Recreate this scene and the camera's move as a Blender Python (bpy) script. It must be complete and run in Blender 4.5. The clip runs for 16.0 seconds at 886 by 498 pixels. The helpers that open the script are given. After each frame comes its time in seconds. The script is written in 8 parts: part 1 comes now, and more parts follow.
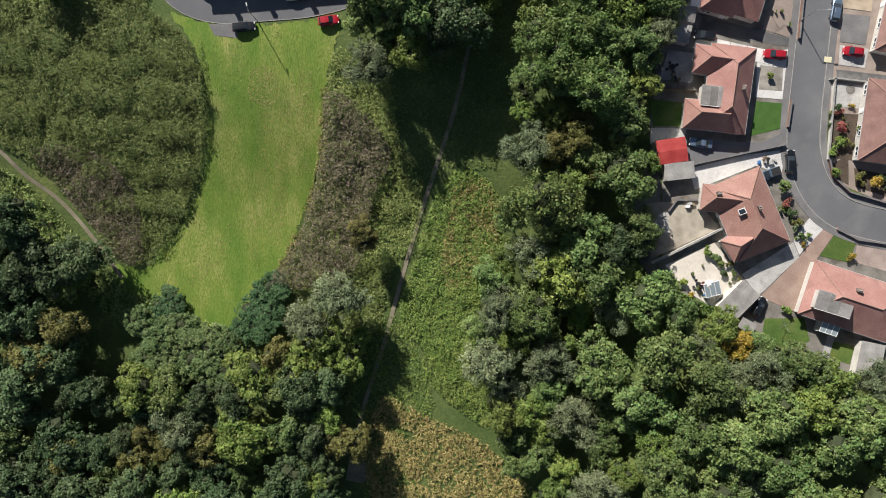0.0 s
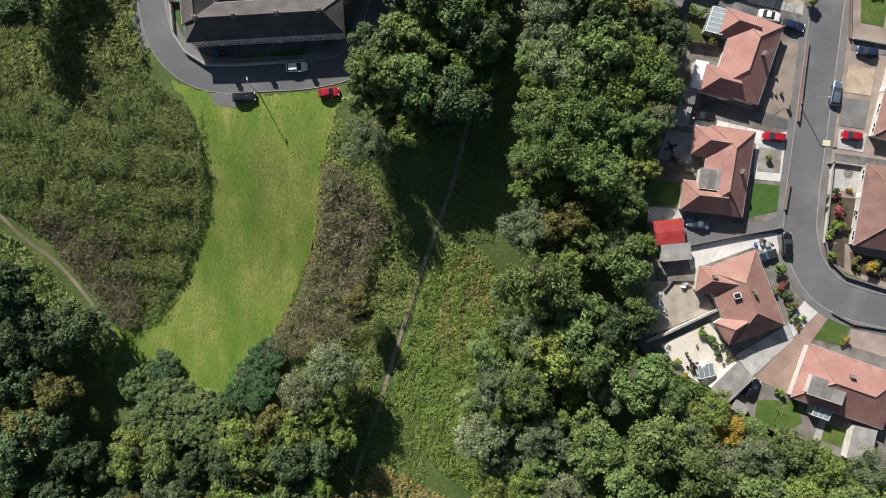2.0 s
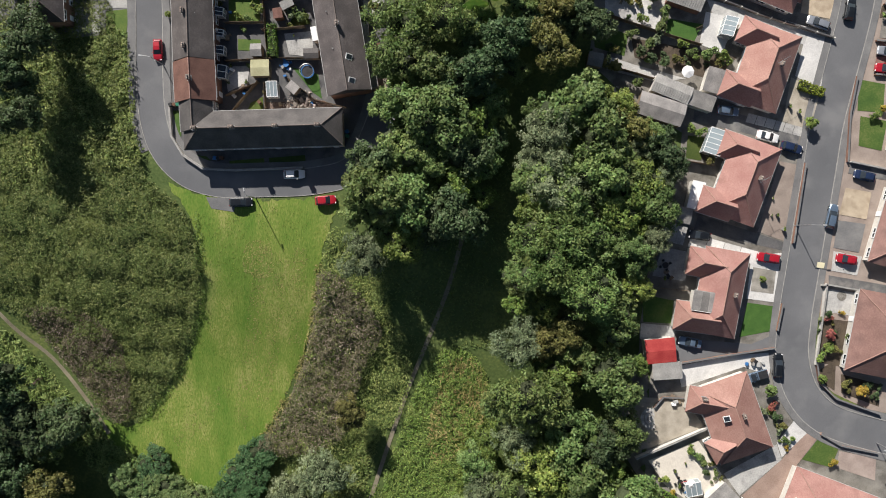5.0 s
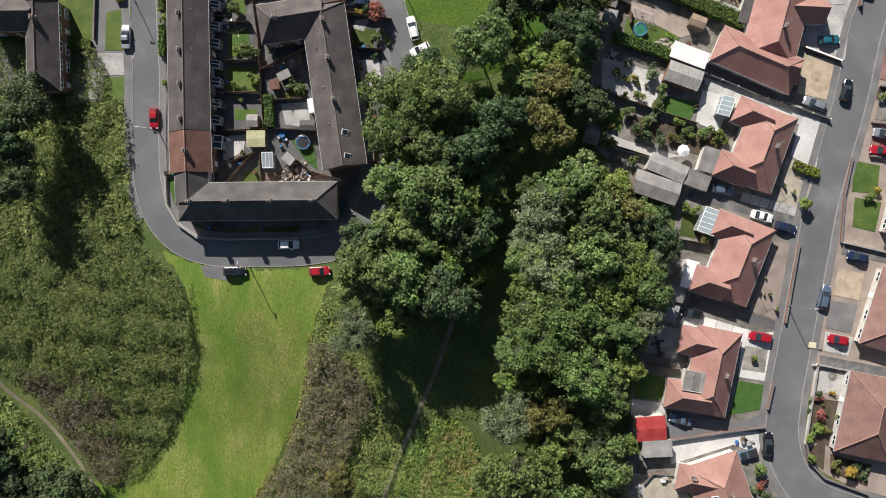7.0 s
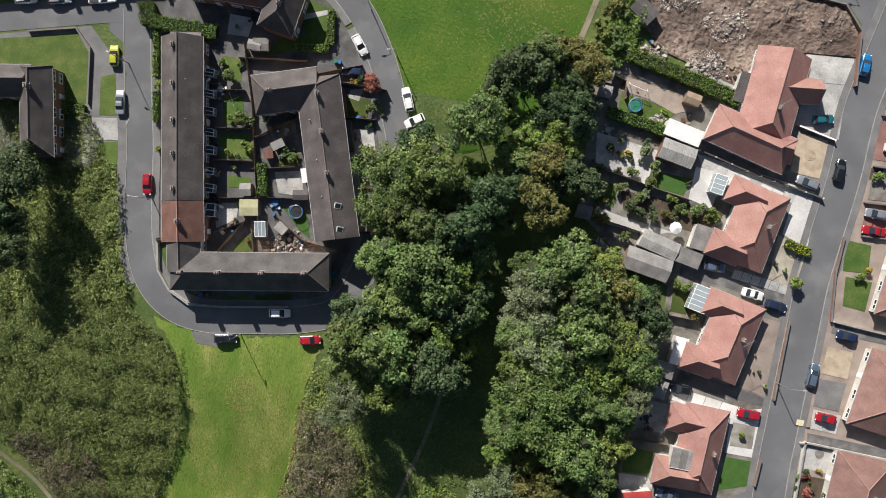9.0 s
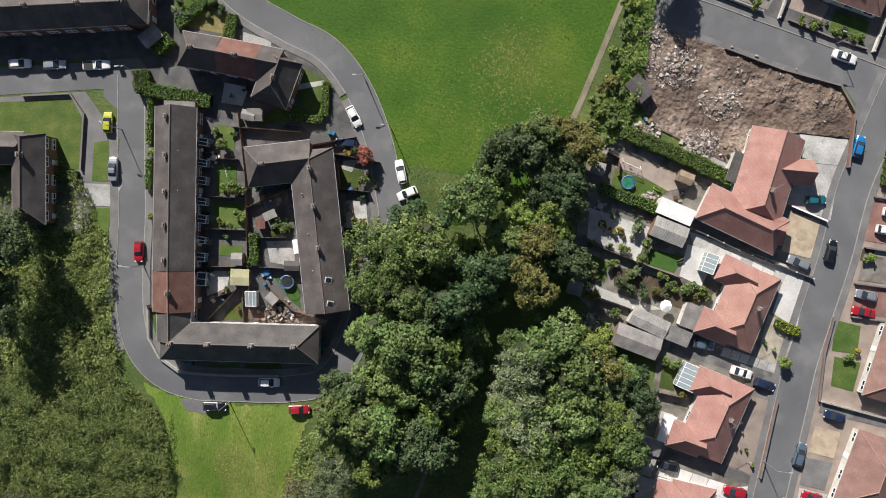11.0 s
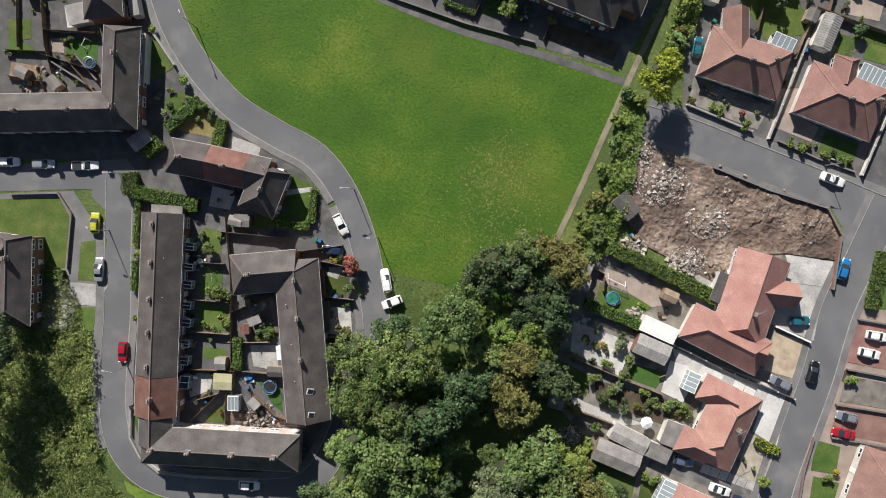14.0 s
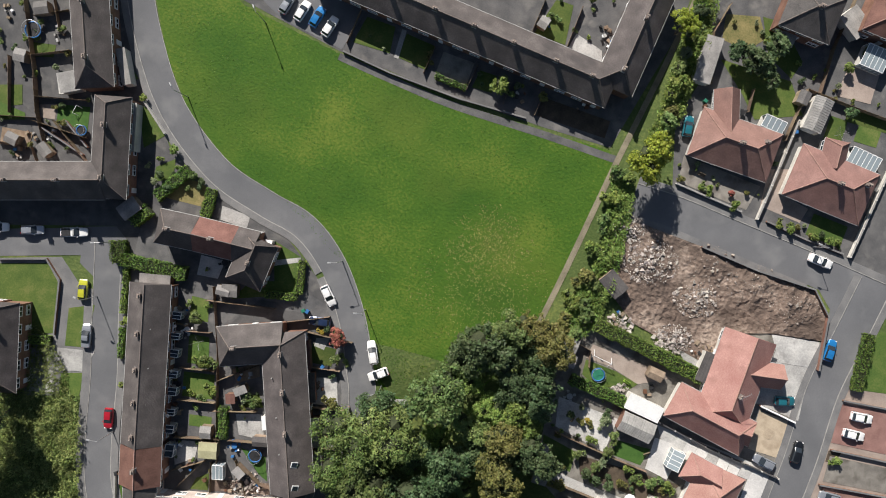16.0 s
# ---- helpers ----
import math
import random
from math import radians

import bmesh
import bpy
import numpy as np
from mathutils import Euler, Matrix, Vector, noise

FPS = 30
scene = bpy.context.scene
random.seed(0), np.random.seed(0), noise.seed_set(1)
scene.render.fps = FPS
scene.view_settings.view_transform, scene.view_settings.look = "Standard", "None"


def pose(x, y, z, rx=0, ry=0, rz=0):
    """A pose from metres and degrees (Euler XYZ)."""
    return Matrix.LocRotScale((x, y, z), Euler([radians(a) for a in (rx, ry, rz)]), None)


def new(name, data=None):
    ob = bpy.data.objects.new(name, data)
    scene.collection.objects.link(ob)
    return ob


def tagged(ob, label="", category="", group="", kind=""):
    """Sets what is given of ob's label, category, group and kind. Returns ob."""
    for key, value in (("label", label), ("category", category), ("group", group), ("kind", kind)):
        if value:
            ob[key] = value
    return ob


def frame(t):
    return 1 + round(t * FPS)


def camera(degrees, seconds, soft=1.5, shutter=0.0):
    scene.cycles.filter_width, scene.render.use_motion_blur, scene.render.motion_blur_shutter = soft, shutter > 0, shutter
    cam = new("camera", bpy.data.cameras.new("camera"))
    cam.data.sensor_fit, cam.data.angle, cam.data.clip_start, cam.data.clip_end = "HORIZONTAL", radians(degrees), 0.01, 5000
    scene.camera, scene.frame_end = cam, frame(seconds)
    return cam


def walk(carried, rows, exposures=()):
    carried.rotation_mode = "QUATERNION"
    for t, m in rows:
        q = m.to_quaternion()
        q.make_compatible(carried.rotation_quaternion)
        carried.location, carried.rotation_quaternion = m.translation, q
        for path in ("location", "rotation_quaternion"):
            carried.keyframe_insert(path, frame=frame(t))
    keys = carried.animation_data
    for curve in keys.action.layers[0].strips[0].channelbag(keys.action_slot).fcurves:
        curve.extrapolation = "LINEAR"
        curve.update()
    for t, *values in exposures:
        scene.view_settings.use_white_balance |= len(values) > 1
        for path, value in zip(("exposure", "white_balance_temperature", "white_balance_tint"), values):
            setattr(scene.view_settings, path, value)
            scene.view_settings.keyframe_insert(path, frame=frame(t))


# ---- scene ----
cam = camera(62.1, 16.0, soft=1.0)
METRES, EYE, TILT, LEAN, TURN = 118.0, 140.9, -90.0, 0.75, 0.0
ROWS = [
    (0.0, 0.0, 0.0, 0.0, -0.0, 0.0, -0.0),
    (0.5, 0.0007, -0.0004, 0.0309, -0.03, -0.03, -0.31),
    (1.0, 0.0014, -0.0007, 0.0623, -0.05, -0.09, -0.61),
    (1.5, 0.0021, -0.0011, 0.0944, -0.08, -0.18, -0.91),
    (2.0, 0.0027, -0.0016, 0.1252, -0.1, -0.2, -1.21),
    (2.5, 0.0037, -0.0021, 0.1569, -0.09, -0.27, -1.49),
    (3.0, 0.0041, -0.0026, 0.1886, -0.1, -0.35, -1.76),
    (3.5, 0.0049, -0.0029, 0.2203, -0.09, -0.45, -2.02),
    (4.0, 0.0054, -0.0034, 0.2517, -0.08, -0.51, -2.28),
    (6.5, 0.0075, -0.0033, 0.4082, -0.12, -0.84, -3.56),
    (7.0, 0.0079, -0.0034, 0.4385, -0.15, -0.87, -3.81),
    (7.5, 0.0077, -0.0033, 0.4699, -0.2, -0.98, -4.08),
    (8.0, 0.0085, -0.0031, 0.5023, -0.21, -1.12, -4.35),
    (8.5, 0.0084, -0.0027, 0.5343, -0.26, -1.25, -4.62),
    (9.0, 0.0092, -0.0024, 0.5637, -0.27, -1.28, -4.88),
    (11.5, 0.0105, 0.0004, 0.7213, -0.34, -1.72, -6.22),
    (12.0, 0.0111, 0.0011, 0.7521, -0.34, -1.77, -6.49),
    (12.5, 0.0118, 0.0018, 0.7832, -0.3, -1.83, -6.75),
    (13.0, 0.0125, 0.0024, 0.8146, -0.28, -1.9, -7.02),
    (13.5, 0.0127, 0.0029, 0.8452, -0.27, -1.93, -7.29),
    (14.0, 0.0132, 0.0034, 0.8762, -0.27, -1.99, -7.57),
    (14.5, 0.0138, 0.0042, 0.9083, -0.25, -2.11, -7.84),
    (15.0, 0.0141, 0.0049, 0.9394, -0.25, -2.15, -8.12),
    (15.5, 0.015, 0.0057, 0.9698, -0.23, -2.17, -8.4),
    (16.0, 0.016, 0.0065, 0.9997, -0.21, -2.16, -8.68),
]
walk(cam, [(t, pose(0, 0, EYE, TILT, LEAN, TURN) @ pose(METRES * x, METRES * y, METRES * z, 90 + pitch, roll, yaw)) for t, x, y, z, yaw, pitch, roll in ROWS])

# ---- world, sun and exposure ----
SUN_EL, SHADOW = radians(35.5), radians(-61.0)
world = bpy.data.worlds.new("sky")
scene.world = world
world.use_nodes = True
_n = world.node_tree.nodes
_sky = _n.new("ShaderNodeTexSky")
_sky.sky_type, _sky.sun_disc = "NISHITA", False
_sky.sun_elevation = SUN_EL
_sky.sun_rotation = radians(90) - (SHADOW + math.pi)
world.node_tree.links.new(_sky.outputs[0], _n["Background"].inputs[0])
_n["Background"].inputs[1].default_value = 0.044
_sun = bpy.data.lights.new("sun", "SUN")
_sun.energy, _sun.angle, _sun.color = 5.0, radians(0.53), (1.0, 0.945, 0.88)
sun = new("sun", _sun)
_d = Vector((math.cos(SHADOW) * math.cos(SUN_EL), math.sin(SHADOW) * math.cos(SUN_EL), -math.sin(SUN_EL)))
sun.matrix_world = Matrix.Translation((0, 0, 120)) @ _d.to_track_quat("-Z", "Y").to_matrix().to_4x4()
scene.view_settings.exposure = 0.54

# ---- materials ----
def mat(name, c1, c2, scale=0.3, fine=9.0, rough=0.85, metal=0.0, bump=0.3, spread=0.0, island=0.0, course=0.0, spec=0.3, dist=0.05, mid=None, stretch=None, patch=None):
    """Two colours mixed by coarse and fine noise at real-world size, with relief; spread varies it from object to object, island from piece to piece."""
    m = bpy.data.materials.new(name)
    m.use_nodes = True
    nt = m.node_tree
    n, l = nt.nodes, nt.links
    bs = n["Principled BSDF"]
    tc = n.new("ShaderNodeTexCoord")
    src = tc.outputs["Object"]
    if stretch:
        mp = n.new("ShaderNodeMapping")
        mp.inputs["Scale"].default_value = stretch[:3]
        mp.inputs["Rotation"].default_value = (0, 0, radians(stretch[3]))
        l.new(src, mp.inputs[0])
        src = mp.outputs[0]
    a, b = n.new("ShaderNodeTexNoise"), n.new("ShaderNodeTexNoise")
    for q, s, d in ((a, scale, 4), (b, scale * fine, 3)):
        q.inputs["Scale"].default_value, q.inputs["Detail"].default_value = s, d
        l.new(src, q.inputs["Vector"])
    mix = n.new("ShaderNodeMath")
    mix.operation = "MULTIPLY_ADD"
    l.new(a.outputs[0], mix.inputs[0])
    mix.inputs[1].default_value = 0.6
    half = n.new("ShaderNodeMath")
    half.operation = "MULTIPLY"
    half.inputs[1].default_value = 0.4
    l.new(b.outputs[0], half.inputs[0])
    l.new(half.outputs[0], mix.inputs[2])
    ramp = n.new("ShaderNodeValToRGB")
    e = ramp.color_ramp.elements
    e[0].position, e[1].position = 0.36, 0.66
    e[0].color, e[1].color = (*c1, 1), (*c2, 1)
    if mid:
        x = ramp.color_ramp.elements.new(0.52)
        x.color = (*mid, 1)
    l.new(mix.outputs[0], ramp.inputs[0])
    col = ramp.outputs[0]
    if patch:
        tone, size, low, high, amount = patch
        pn = n.new("ShaderNodeTexNoise")
        pn.inputs["Scale"].default_value, pn.inputs["Detail"].default_value = size, 5
        l.new(tc.outputs["Object"], pn.inputs["Vector"])
        pr = n.new("ShaderNodeMapRange")
        pr.inputs[1].default_value, pr.inputs[2].default_value, pr.inputs[4].default_value = low, high, amount
        l.new(pn.outputs[0], pr.inputs[0])
        pm = n.new("ShaderNodeMix")
        pm.data_type = "RGBA"
        pm.inputs[7].default_value = (*tone, 1)
        l.new(pr.outputs[0], pm.inputs[0])
        l.new(col, pm.inputs[6])
        col = pm.outputs[2]
    for amount, node, out in ((spread, "ShaderNodeObjectInfo", "Random"), (island, "ShaderNodeNewGeometry", "Random Per Island")):
        if amount:
            r = n.new(node)
            mr = n.new("ShaderNodeMapRange")
            mr.inputs[3].default_value, mr.inputs[4].default_value = 1 - amount, 1 + amount
            l.new(r.outputs[out], mr.inputs[0])
            hs = n.new("ShaderNodeHueSaturation")
            l.new(mr.outputs[0], hs.inputs["Value"])
            mh = n.new("ShaderNodeMapRange")
            mh.inputs[3].default_value, mh.inputs[4].default_value = 0.5 - amount * 0.06, 0.5 + amount * 0.05
            fr = n.new("ShaderNodeMath")
            fr.operation, fr.inputs[1].default_value = "MULTIPLY", 7.31
            fc = n.new("ShaderNodeMath")
            fc.operation = "FRACT"
            l.new(r.outputs[out], fr.inputs[0])
            l.new(fr.outputs[0], fc.inputs[0])
            l.new(fc.outputs[0], mh.inputs[0])
            l.new(mh.outputs[0], hs.inputs["Hue"])
            l.new(col, hs.inputs["Color"])
            col = hs.outputs[0]
    height = b.outputs[0]
    if course:
        w = n.new("ShaderNodeTexWave")
        w.bands_direction, w.inputs["Scale"].default_value, w.inputs["Distortion"].default_value = "Z", course, 0.4
        l.new(tc.outputs["Object"], w.inputs[0])
        mm = n.new("ShaderNodeMix")
        mm.data_type, mm.blend_type = "RGBA", "MULTIPLY"
        mm.inputs[0].default_value = 0.14
        l.new(col, mm.inputs[6])
        l.new(w.outputs[0], mm.inputs[7])
        col = mm.outputs[2]
        ad = n.new("ShaderNodeMath")
        ad.operation = "ADD"
        l.new(height, ad.inputs[0])
        l.new(w.outputs[1], ad.inputs[1])
        height = ad.outputs[0]
    l.new(col, bs.inputs["Base Color"])
    bs.inputs["Roughness"].default_value, bs.inputs["Metallic"].default_value = rough, metal
    bs.inputs["Specular IOR Level"].default_value = spec
    if bump:
        bp = n.new("ShaderNodeBump")
        bp.inputs["Strength"].default_value, bp.inputs["Distance"].default_value = bump, dist
        l.new(height, bp.inputs["Height"])
        l.new(bp.outputs[0], bs.inputs["Normal"])
    return m


def leaf(name, c1, c2, spread=0.3):
    m = mat(name, c1, c2, 0.5, 6, 0.55, bump=0, spread=spread, island=0.42, spec=0.25)
    nt = m.node_tree
    bs, out = nt.nodes["Principled BSDF"], nt.nodes["Material Output"]
    tr = nt.nodes.new("ShaderNodeBsdfTranslucent")
    src = bs.inputs["Base Color"].links[0].from_socket
    nt.links.new(src, tr.inputs[0])
    mx = nt.nodes.new("ShaderNodeMixShader")
    mx.inputs[0].default_value = 0.25
    nt.links.new(bs.outputs[0], mx.inputs[1])
    nt.links.new(tr.outputs[0], mx.inputs[2])
    nt.links.new(mx.outputs[0], out.inputs[0])
    return m


ROUGH_GROUND = mat("rough_ground", (0.055, 0.088, 0.022), (0.155, 0.185, 0.05), 0.12, 16, mid=(0.085, 0.118, 0.034), bump=0.6, dist=0.2)
MEADOW = mat("mown_meadow", (0.088, 0.17, 0.02), (0.31, 0.3, 0.1), 0.16, 22, mid=(0.16, 0.22, 0.038), bump=0.5, dist=0.25, stretch=(1.3, 0.42, 1, -8), patch=((0.068, 0.15, 0.016), 0.06, 0.5, 0.66, 0.65))
GREEN = mat("village_green", (0.027, 0.081, 0.005), (0.112, 0.156, 0.019), 0.07, 30, mid=(0.05, 0.112, 0.008), bump=0.45, dist=0.2, stretch=(0.9, 1.0, 1, 18), patch=((0.1, 0.135, 0.017), 0.05, 0.5, 0.7, 0.45))
LAWN = mat("garden_lawn", (0.045, 0.085, 0.016), (0.115, 0.135, 0.038), 0.35, 9, mid=(0.07, 0.11, 0.022), spread=0.3, dist=0.05)
TURF = mat("artificial_turf", (0.035, 0.09, 0.016), (0.06, 0.125, 0.024), 0.8, 9, bump=0.2)
DRY_GRASS = mat("dry_grass", (0.10, 0.10, 0.035), (0.24, 0.19, 0.085), 0.4, 9, spread=0.15, dist=0.1)
ASPHALT = mat("asphalt", (0.108, 0.111, 0.118), (0.16, 0.162, 0.168), 0.12, 90, 0.9, mid=(0.131, 0.133, 0.14), bump=0.03, dist=0.01, patch=((0.2, 0.2, 0.2), 0.16, 0.53, 0.7, 0.55))
PAVE = mat("pavement_asphalt", (0.122, 0.122, 0.125), (0.205, 0.202, 0.198), 0.3, 20, bump=0.15, dist=0.01)
KERB = mat("kerb_concrete", (0.21, 0.205, 0.195), (0.36, 0.35, 0.33), 1.0, 9, bump=0.2, dist=0.01)
PATH = mat("dirt_path", (0.15, 0.132, 0.092), (0.29, 0.255, 0.18), 0.4, 12, bump=0.5)
CONCRETE = mat("pale_concrete", (0.285, 0.28, 0.272), (0.51, 0.5, 0.475), 0.3, 12, spread=0.15, bump=0.2, dist=0.02, patch=((0.2, 0.195, 0.19), 0.5, 0.55, 0.7, 0.6))
GRAVEL = mat("garden_gravel", (0.14, 0.13, 0.115), (0.32, 0.3, 0.265), 0.4, 25, spread=0.2, bump=0.6, dist=0.03, patch=((0.085, 0.075, 0.06), 0.3, 0.52, 0.66, 0.7))
RED_PAVER = mat("reddish_block_paving", (0.17, 0.095, 0.08), (0.28, 0.165, 0.14), 0.4, 20, spread=0.1, bump=0.3, dist=0.02)
PAVER = mat("pinkish_block_paving", (0.22, 0.175, 0.15), (0.35, 0.29, 0.25), 0.35, 20, spread=0.15, bump=0.3, dist=0.02)
DARK_PAVE = mat("dark_paving", (0.066, 0.067, 0.07), (0.14, 0.136, 0.134), 0.4, 18, spread=0.3, bump=0.3, dist=0.02, patch=((0.2, 0.19, 0.175), 0.35, 0.56, 0.7, 0.6))
BRIGHT = mat("clean_white_concrete", (0.46, 0.452, 0.44), (0.68, 0.665, 0.64), 0.3, 14, spread=0.08, bump=0.2, dist=0.02, patch=((0.36, 0.35, 0.335), 0.6, 0.55, 0.7, 0.5))
CREAM = mat("cream_paving", (0.5, 0.46, 0.4), (0.68, 0.63, 0.55), 0.3, 14, bump=0.2, dist=0.02, patch=((0.4, 0.36, 0.3), 0.6, 0.55, 0.7, 0.5))
BROWN_PAVER = mat("brown_block_paving", (0.24, 0.168, 0.135), (0.36, 0.265, 0.22), 0.35, 20, bump=0.3, dist=0.02)
PALE_GRAVEL = mat("beige_gravel", (0.25, 0.22, 0.175), (0.45, 0.405, 0.335), 0.5, 22, bump=0.5, dist=0.03)
SAND = mat("sand_gravel", (0.34, 0.275, 0.2), (0.5, 0.415, 0.31), 0.6, 18, bump=0.4, dist=0.03, patch=((0.26, 0.2, 0.14), 0.5, 0.52, 0.68, 0.6))
SOIL = mat("garden_soil", (0.05, 0.038, 0.028), (0.11, 0.085, 0.06), 0.6, 9, bump=0.8, dist=0.1)
RUBBLE_SOIL = mat("demolition_soil", (0.08, 0.06, 0.05), (0.34, 0.27, 0.22), 0.12, 14, mid=(0.17, 0.125, 0.1), bump=0.9, dist=0.3, patch=((0.085, 0.062, 0.05), 0.09, 0.5, 0.62, 0.8))
STONE = mat("rubble_stone", (0.20, 0.17, 0.145), (0.40, 0.35, 0.305), 0.8, 9, island=0.35, bump=0.4)
ROOF_BROWN = mat("brown_concrete_tiles", (0.066, 0.058, 0.057), (0.14, 0.123, 0.118), 0.35, 14, 0.8, spread=0.14, course=11, dist=0.03, mid=(0.095, 0.083, 0.08), patch=((0.05, 0.045, 0.046), 0.22, 0.53, 0.68, 0.6))
ROOF_GREY = mat("grey_slate_tiles", (0.06, 0.056, 0.056), (0.13, 0.12, 0.115), 0.35, 12, 0.75, spread=0.12, course=11, dist=0.03)
ROOF_PINK = mat("weathered_pink_tiles", (0.31, 0.158, 0.135), (0.46, 0.265, 0.228), 0.25, 16, 0.8, spread=0.08, course=12, dist=0.015, mid=(0.37, 0.21, 0.177), patch=((0.22, 0.115, 0.095), 0.3, 0.55, 0.72, 0.6))
ROOF_ROSE = mat("aged_rose_tiles", (0.2, 0.115, 0.098), (0.32, 0.192, 0.165), 0.25, 16, 0.8, spread=0.1, course=12, dist=0.015, mid=(0.26, 0.15, 0.128), patch=((0.14, 0.085, 0.075), 0.3, 0.5, 0.7, 0.6))
ROOF_RED = mat("red_clay_tiles", (0.125, 0.062, 0.05), (0.225, 0.118, 0.094), 0.5, 10, 0.8, spread=0.1, course=9, dist=0.05)
RIDGE_PINK = mat("pink_ridge_tiles", (0.27, 0.16, 0.13), (0.42, 0.265, 0.22), 2.5, 6, bump=0.4)
RIDGE_BROWN = mat("brown_ridge_tiles", (0.12, 0.10, 0.09), (0.22, 0.185, 0.165), 2.5, 6, bump=0.4)
BRICK = mat("brown_brick", (0.16, 0.085, 0.06), (0.30, 0.17, 0.12), 0.6, 14, spread=0.15, course=20, dist=0.01)
STACK = mat("sooty_brick", (0.13, 0.105, 0.095), (0.27, 0.225, 0.2), 0.8, 12, course=20, dist=0.01)
RENDER = mat("cream_render", (0.46, 0.44, 0.40), (0.66, 0.64, 0.59), 0.4, 9, bump=0.15, spread=0.06, dist=0.01)
PINK_RENDER = mat("pinkish_render", (0.42, 0.34, 0.30), (0.66, 0.58, 0.53), 0.5, 9, bump=0.15, dist=0.01)
WHITE = mat("white_plastic", (0.74, 0.75, 0.75), (0.84, 0.84, 0.83), 1.5, 6, 0.4, bump=0.05)
GUTTER = mat("grey_gutter_plastic", (0.32, 0.32, 0.31), (0.48, 0.48, 0.47), 1.5, 6, 0.5, bump=0.05)
CLAY = mat("clay_pot", (0.30, 0.24, 0.2), (0.52, 0.45, 0.39), 3, 4, bump=0.2)
LEAD = mat("lead_flashing", (0.30, 0.31, 0.32), (0.5, 0.5, 0.5), 2, 6, 0.5, 0.3, bump=0.2)
WOOD = mat("weathered_fence_wood", (0.12, 0.085, 0.055), (0.26, 0.20, 0.14), 0.8, 12, spread=0.3, bump=0.5, dist=0.02)
SHED_WOOD = mat("shed_boards", (0.17, 0.13, 0.09), (0.34, 0.27, 0.19), 0.8, 12, spread=0.25, bump=0.5, dist=0.02)
FELT = mat("roofing_felt", (0.15, 0.145, 0.14), (0.30, 0.285, 0.27), 0.5, 12, spread=0.35, bump=0.3, dist=0.02)
SHEET = mat("corrugated_fibre_cement", (0.22, 0.215, 0.205), (0.38, 0.37, 0.35), 0.5, 10, spread=0.15, bump=0.3)
WHITE_SHEET = mat("white_roof_sheet", (0.66, 0.67, 0.66), (0.8, 0.8, 0.78), 0.4, 9, 0.5, bump=0.1)
RED_SHEET = mat("red_garage_roof", (0.28, 0.03, 0.03), (0.43, 0.07, 0.062), 0.5, 10, 0.6, bump=0.2)
BARK = mat("bark", (0.06, 0.045, 0.03), (0.16, 0.125, 0.09), 1.2, 9, bump=0.9, dist=0.06)
STEEL = mat("galvanised_steel", (0.35, 0.36, 0.36), (0.5, 0.5, 0.5), 1.5, 6, 0.45, 0.7, bump=0.05)
BLACK = mat("black_rubber", (0.012, 0.012, 0.012), (0.03, 0.03, 0.03), 2, 6, 0.8, bump=0.1)
TRIM = mat("dark_trim", (0.02, 0.02, 0.022), (0.04, 0.04, 0.042), 2, 6, 0.5, bump=0.05)
LAMP_GLASS = mat("lamp_lens", (0.7, 0.7, 0.68), (0.82, 0.82, 0.8), 2, 6, 0.2, bump=0)
TAIL = mat("red_lens", (0.35, 0.01, 0.01), (0.5, 0.02, 0.02), 2, 6, 0.2, bump=0)
BLUE = mat("blue_plastic", (0.03, 0.12, 0.30), (0.05, 0.18, 0.42), 1.5, 6, 0.5, bump=0.1)
TEAL = mat("green_plastic", (0.02, 0.14, 0.09), (0.04, 0.22, 0.13), 1.5, 6, 0.5, bump=0.1)
YELLOW_LINE = mat("tactile_paving", (0.55, 0.50, 0.33), (0.66, 0.61, 0.43), 2, 8, bump=0.2)
GLASS = bpy.data.materials.new("window_glass")
GLASS.use_nodes = True
_g = GLASS.node_tree.nodes["Principled BSDF"]
_g.inputs["Base Color"].default_value = (0.025, 0.032, 0.04, 1)
_g.inputs["Roughness"].default_value, _g.inputs["Specular IOR Level"].default_value = 0.06, 0.6
CLEAR = bpy.data.materials.new("conservatory_glass")
CLEAR.use_nodes = True
_g = CLEAR.node_tree.nodes["Principled BSDF"]
_g.inputs["Base Color"].default_value = (0.38, 0.45, 0.48, 1)
_g.inputs["Roughness"].default_value, _g.inputs["Transmission Weight"].default_value, _g.inputs["IOR"].default_value = 0.12, 0.35, 1.45


def paint(name, c, metal=0.25):
    m = mat(name, tuple(v * 0.92 for v in c), c, 1.5, 6, 0.28, metal, bump=0, spec=0.6)
    m.node_tree.nodes["Principled BSDF"].inputs["Coat Weight"].default_value = 0.6
    m.node_tree.nodes["Principled BSDF"].inputs["Coat Roughness"].default_value = 0.08
    return m


# ---- mesh helpers ----
def smooth(a, b, x):
    u = min(1.0, max(0.0, (x - a) / (b - a)))
    return u * u * (3 - 2 * u)


def ground_z(x, y):
    """The land: level streets, and a valley that falls to the south below the woods."""
    d = sum(float(np.interp(y + k, (-120, -42, -10, 8, 20, 32, 46), (-14, -11.6, -9.7, -8, -4.6, -1.4, 0))) for k in (-6, -4, -2, 0, 2, 4, 6)) / 7
    d -= 2.5 * math.exp(-((x - 6) / 9) ** 2) * smooth(15, 30, y) * (1 - smooth(80, 92, y))
    return d * (1 - smooth(24, 42, x))


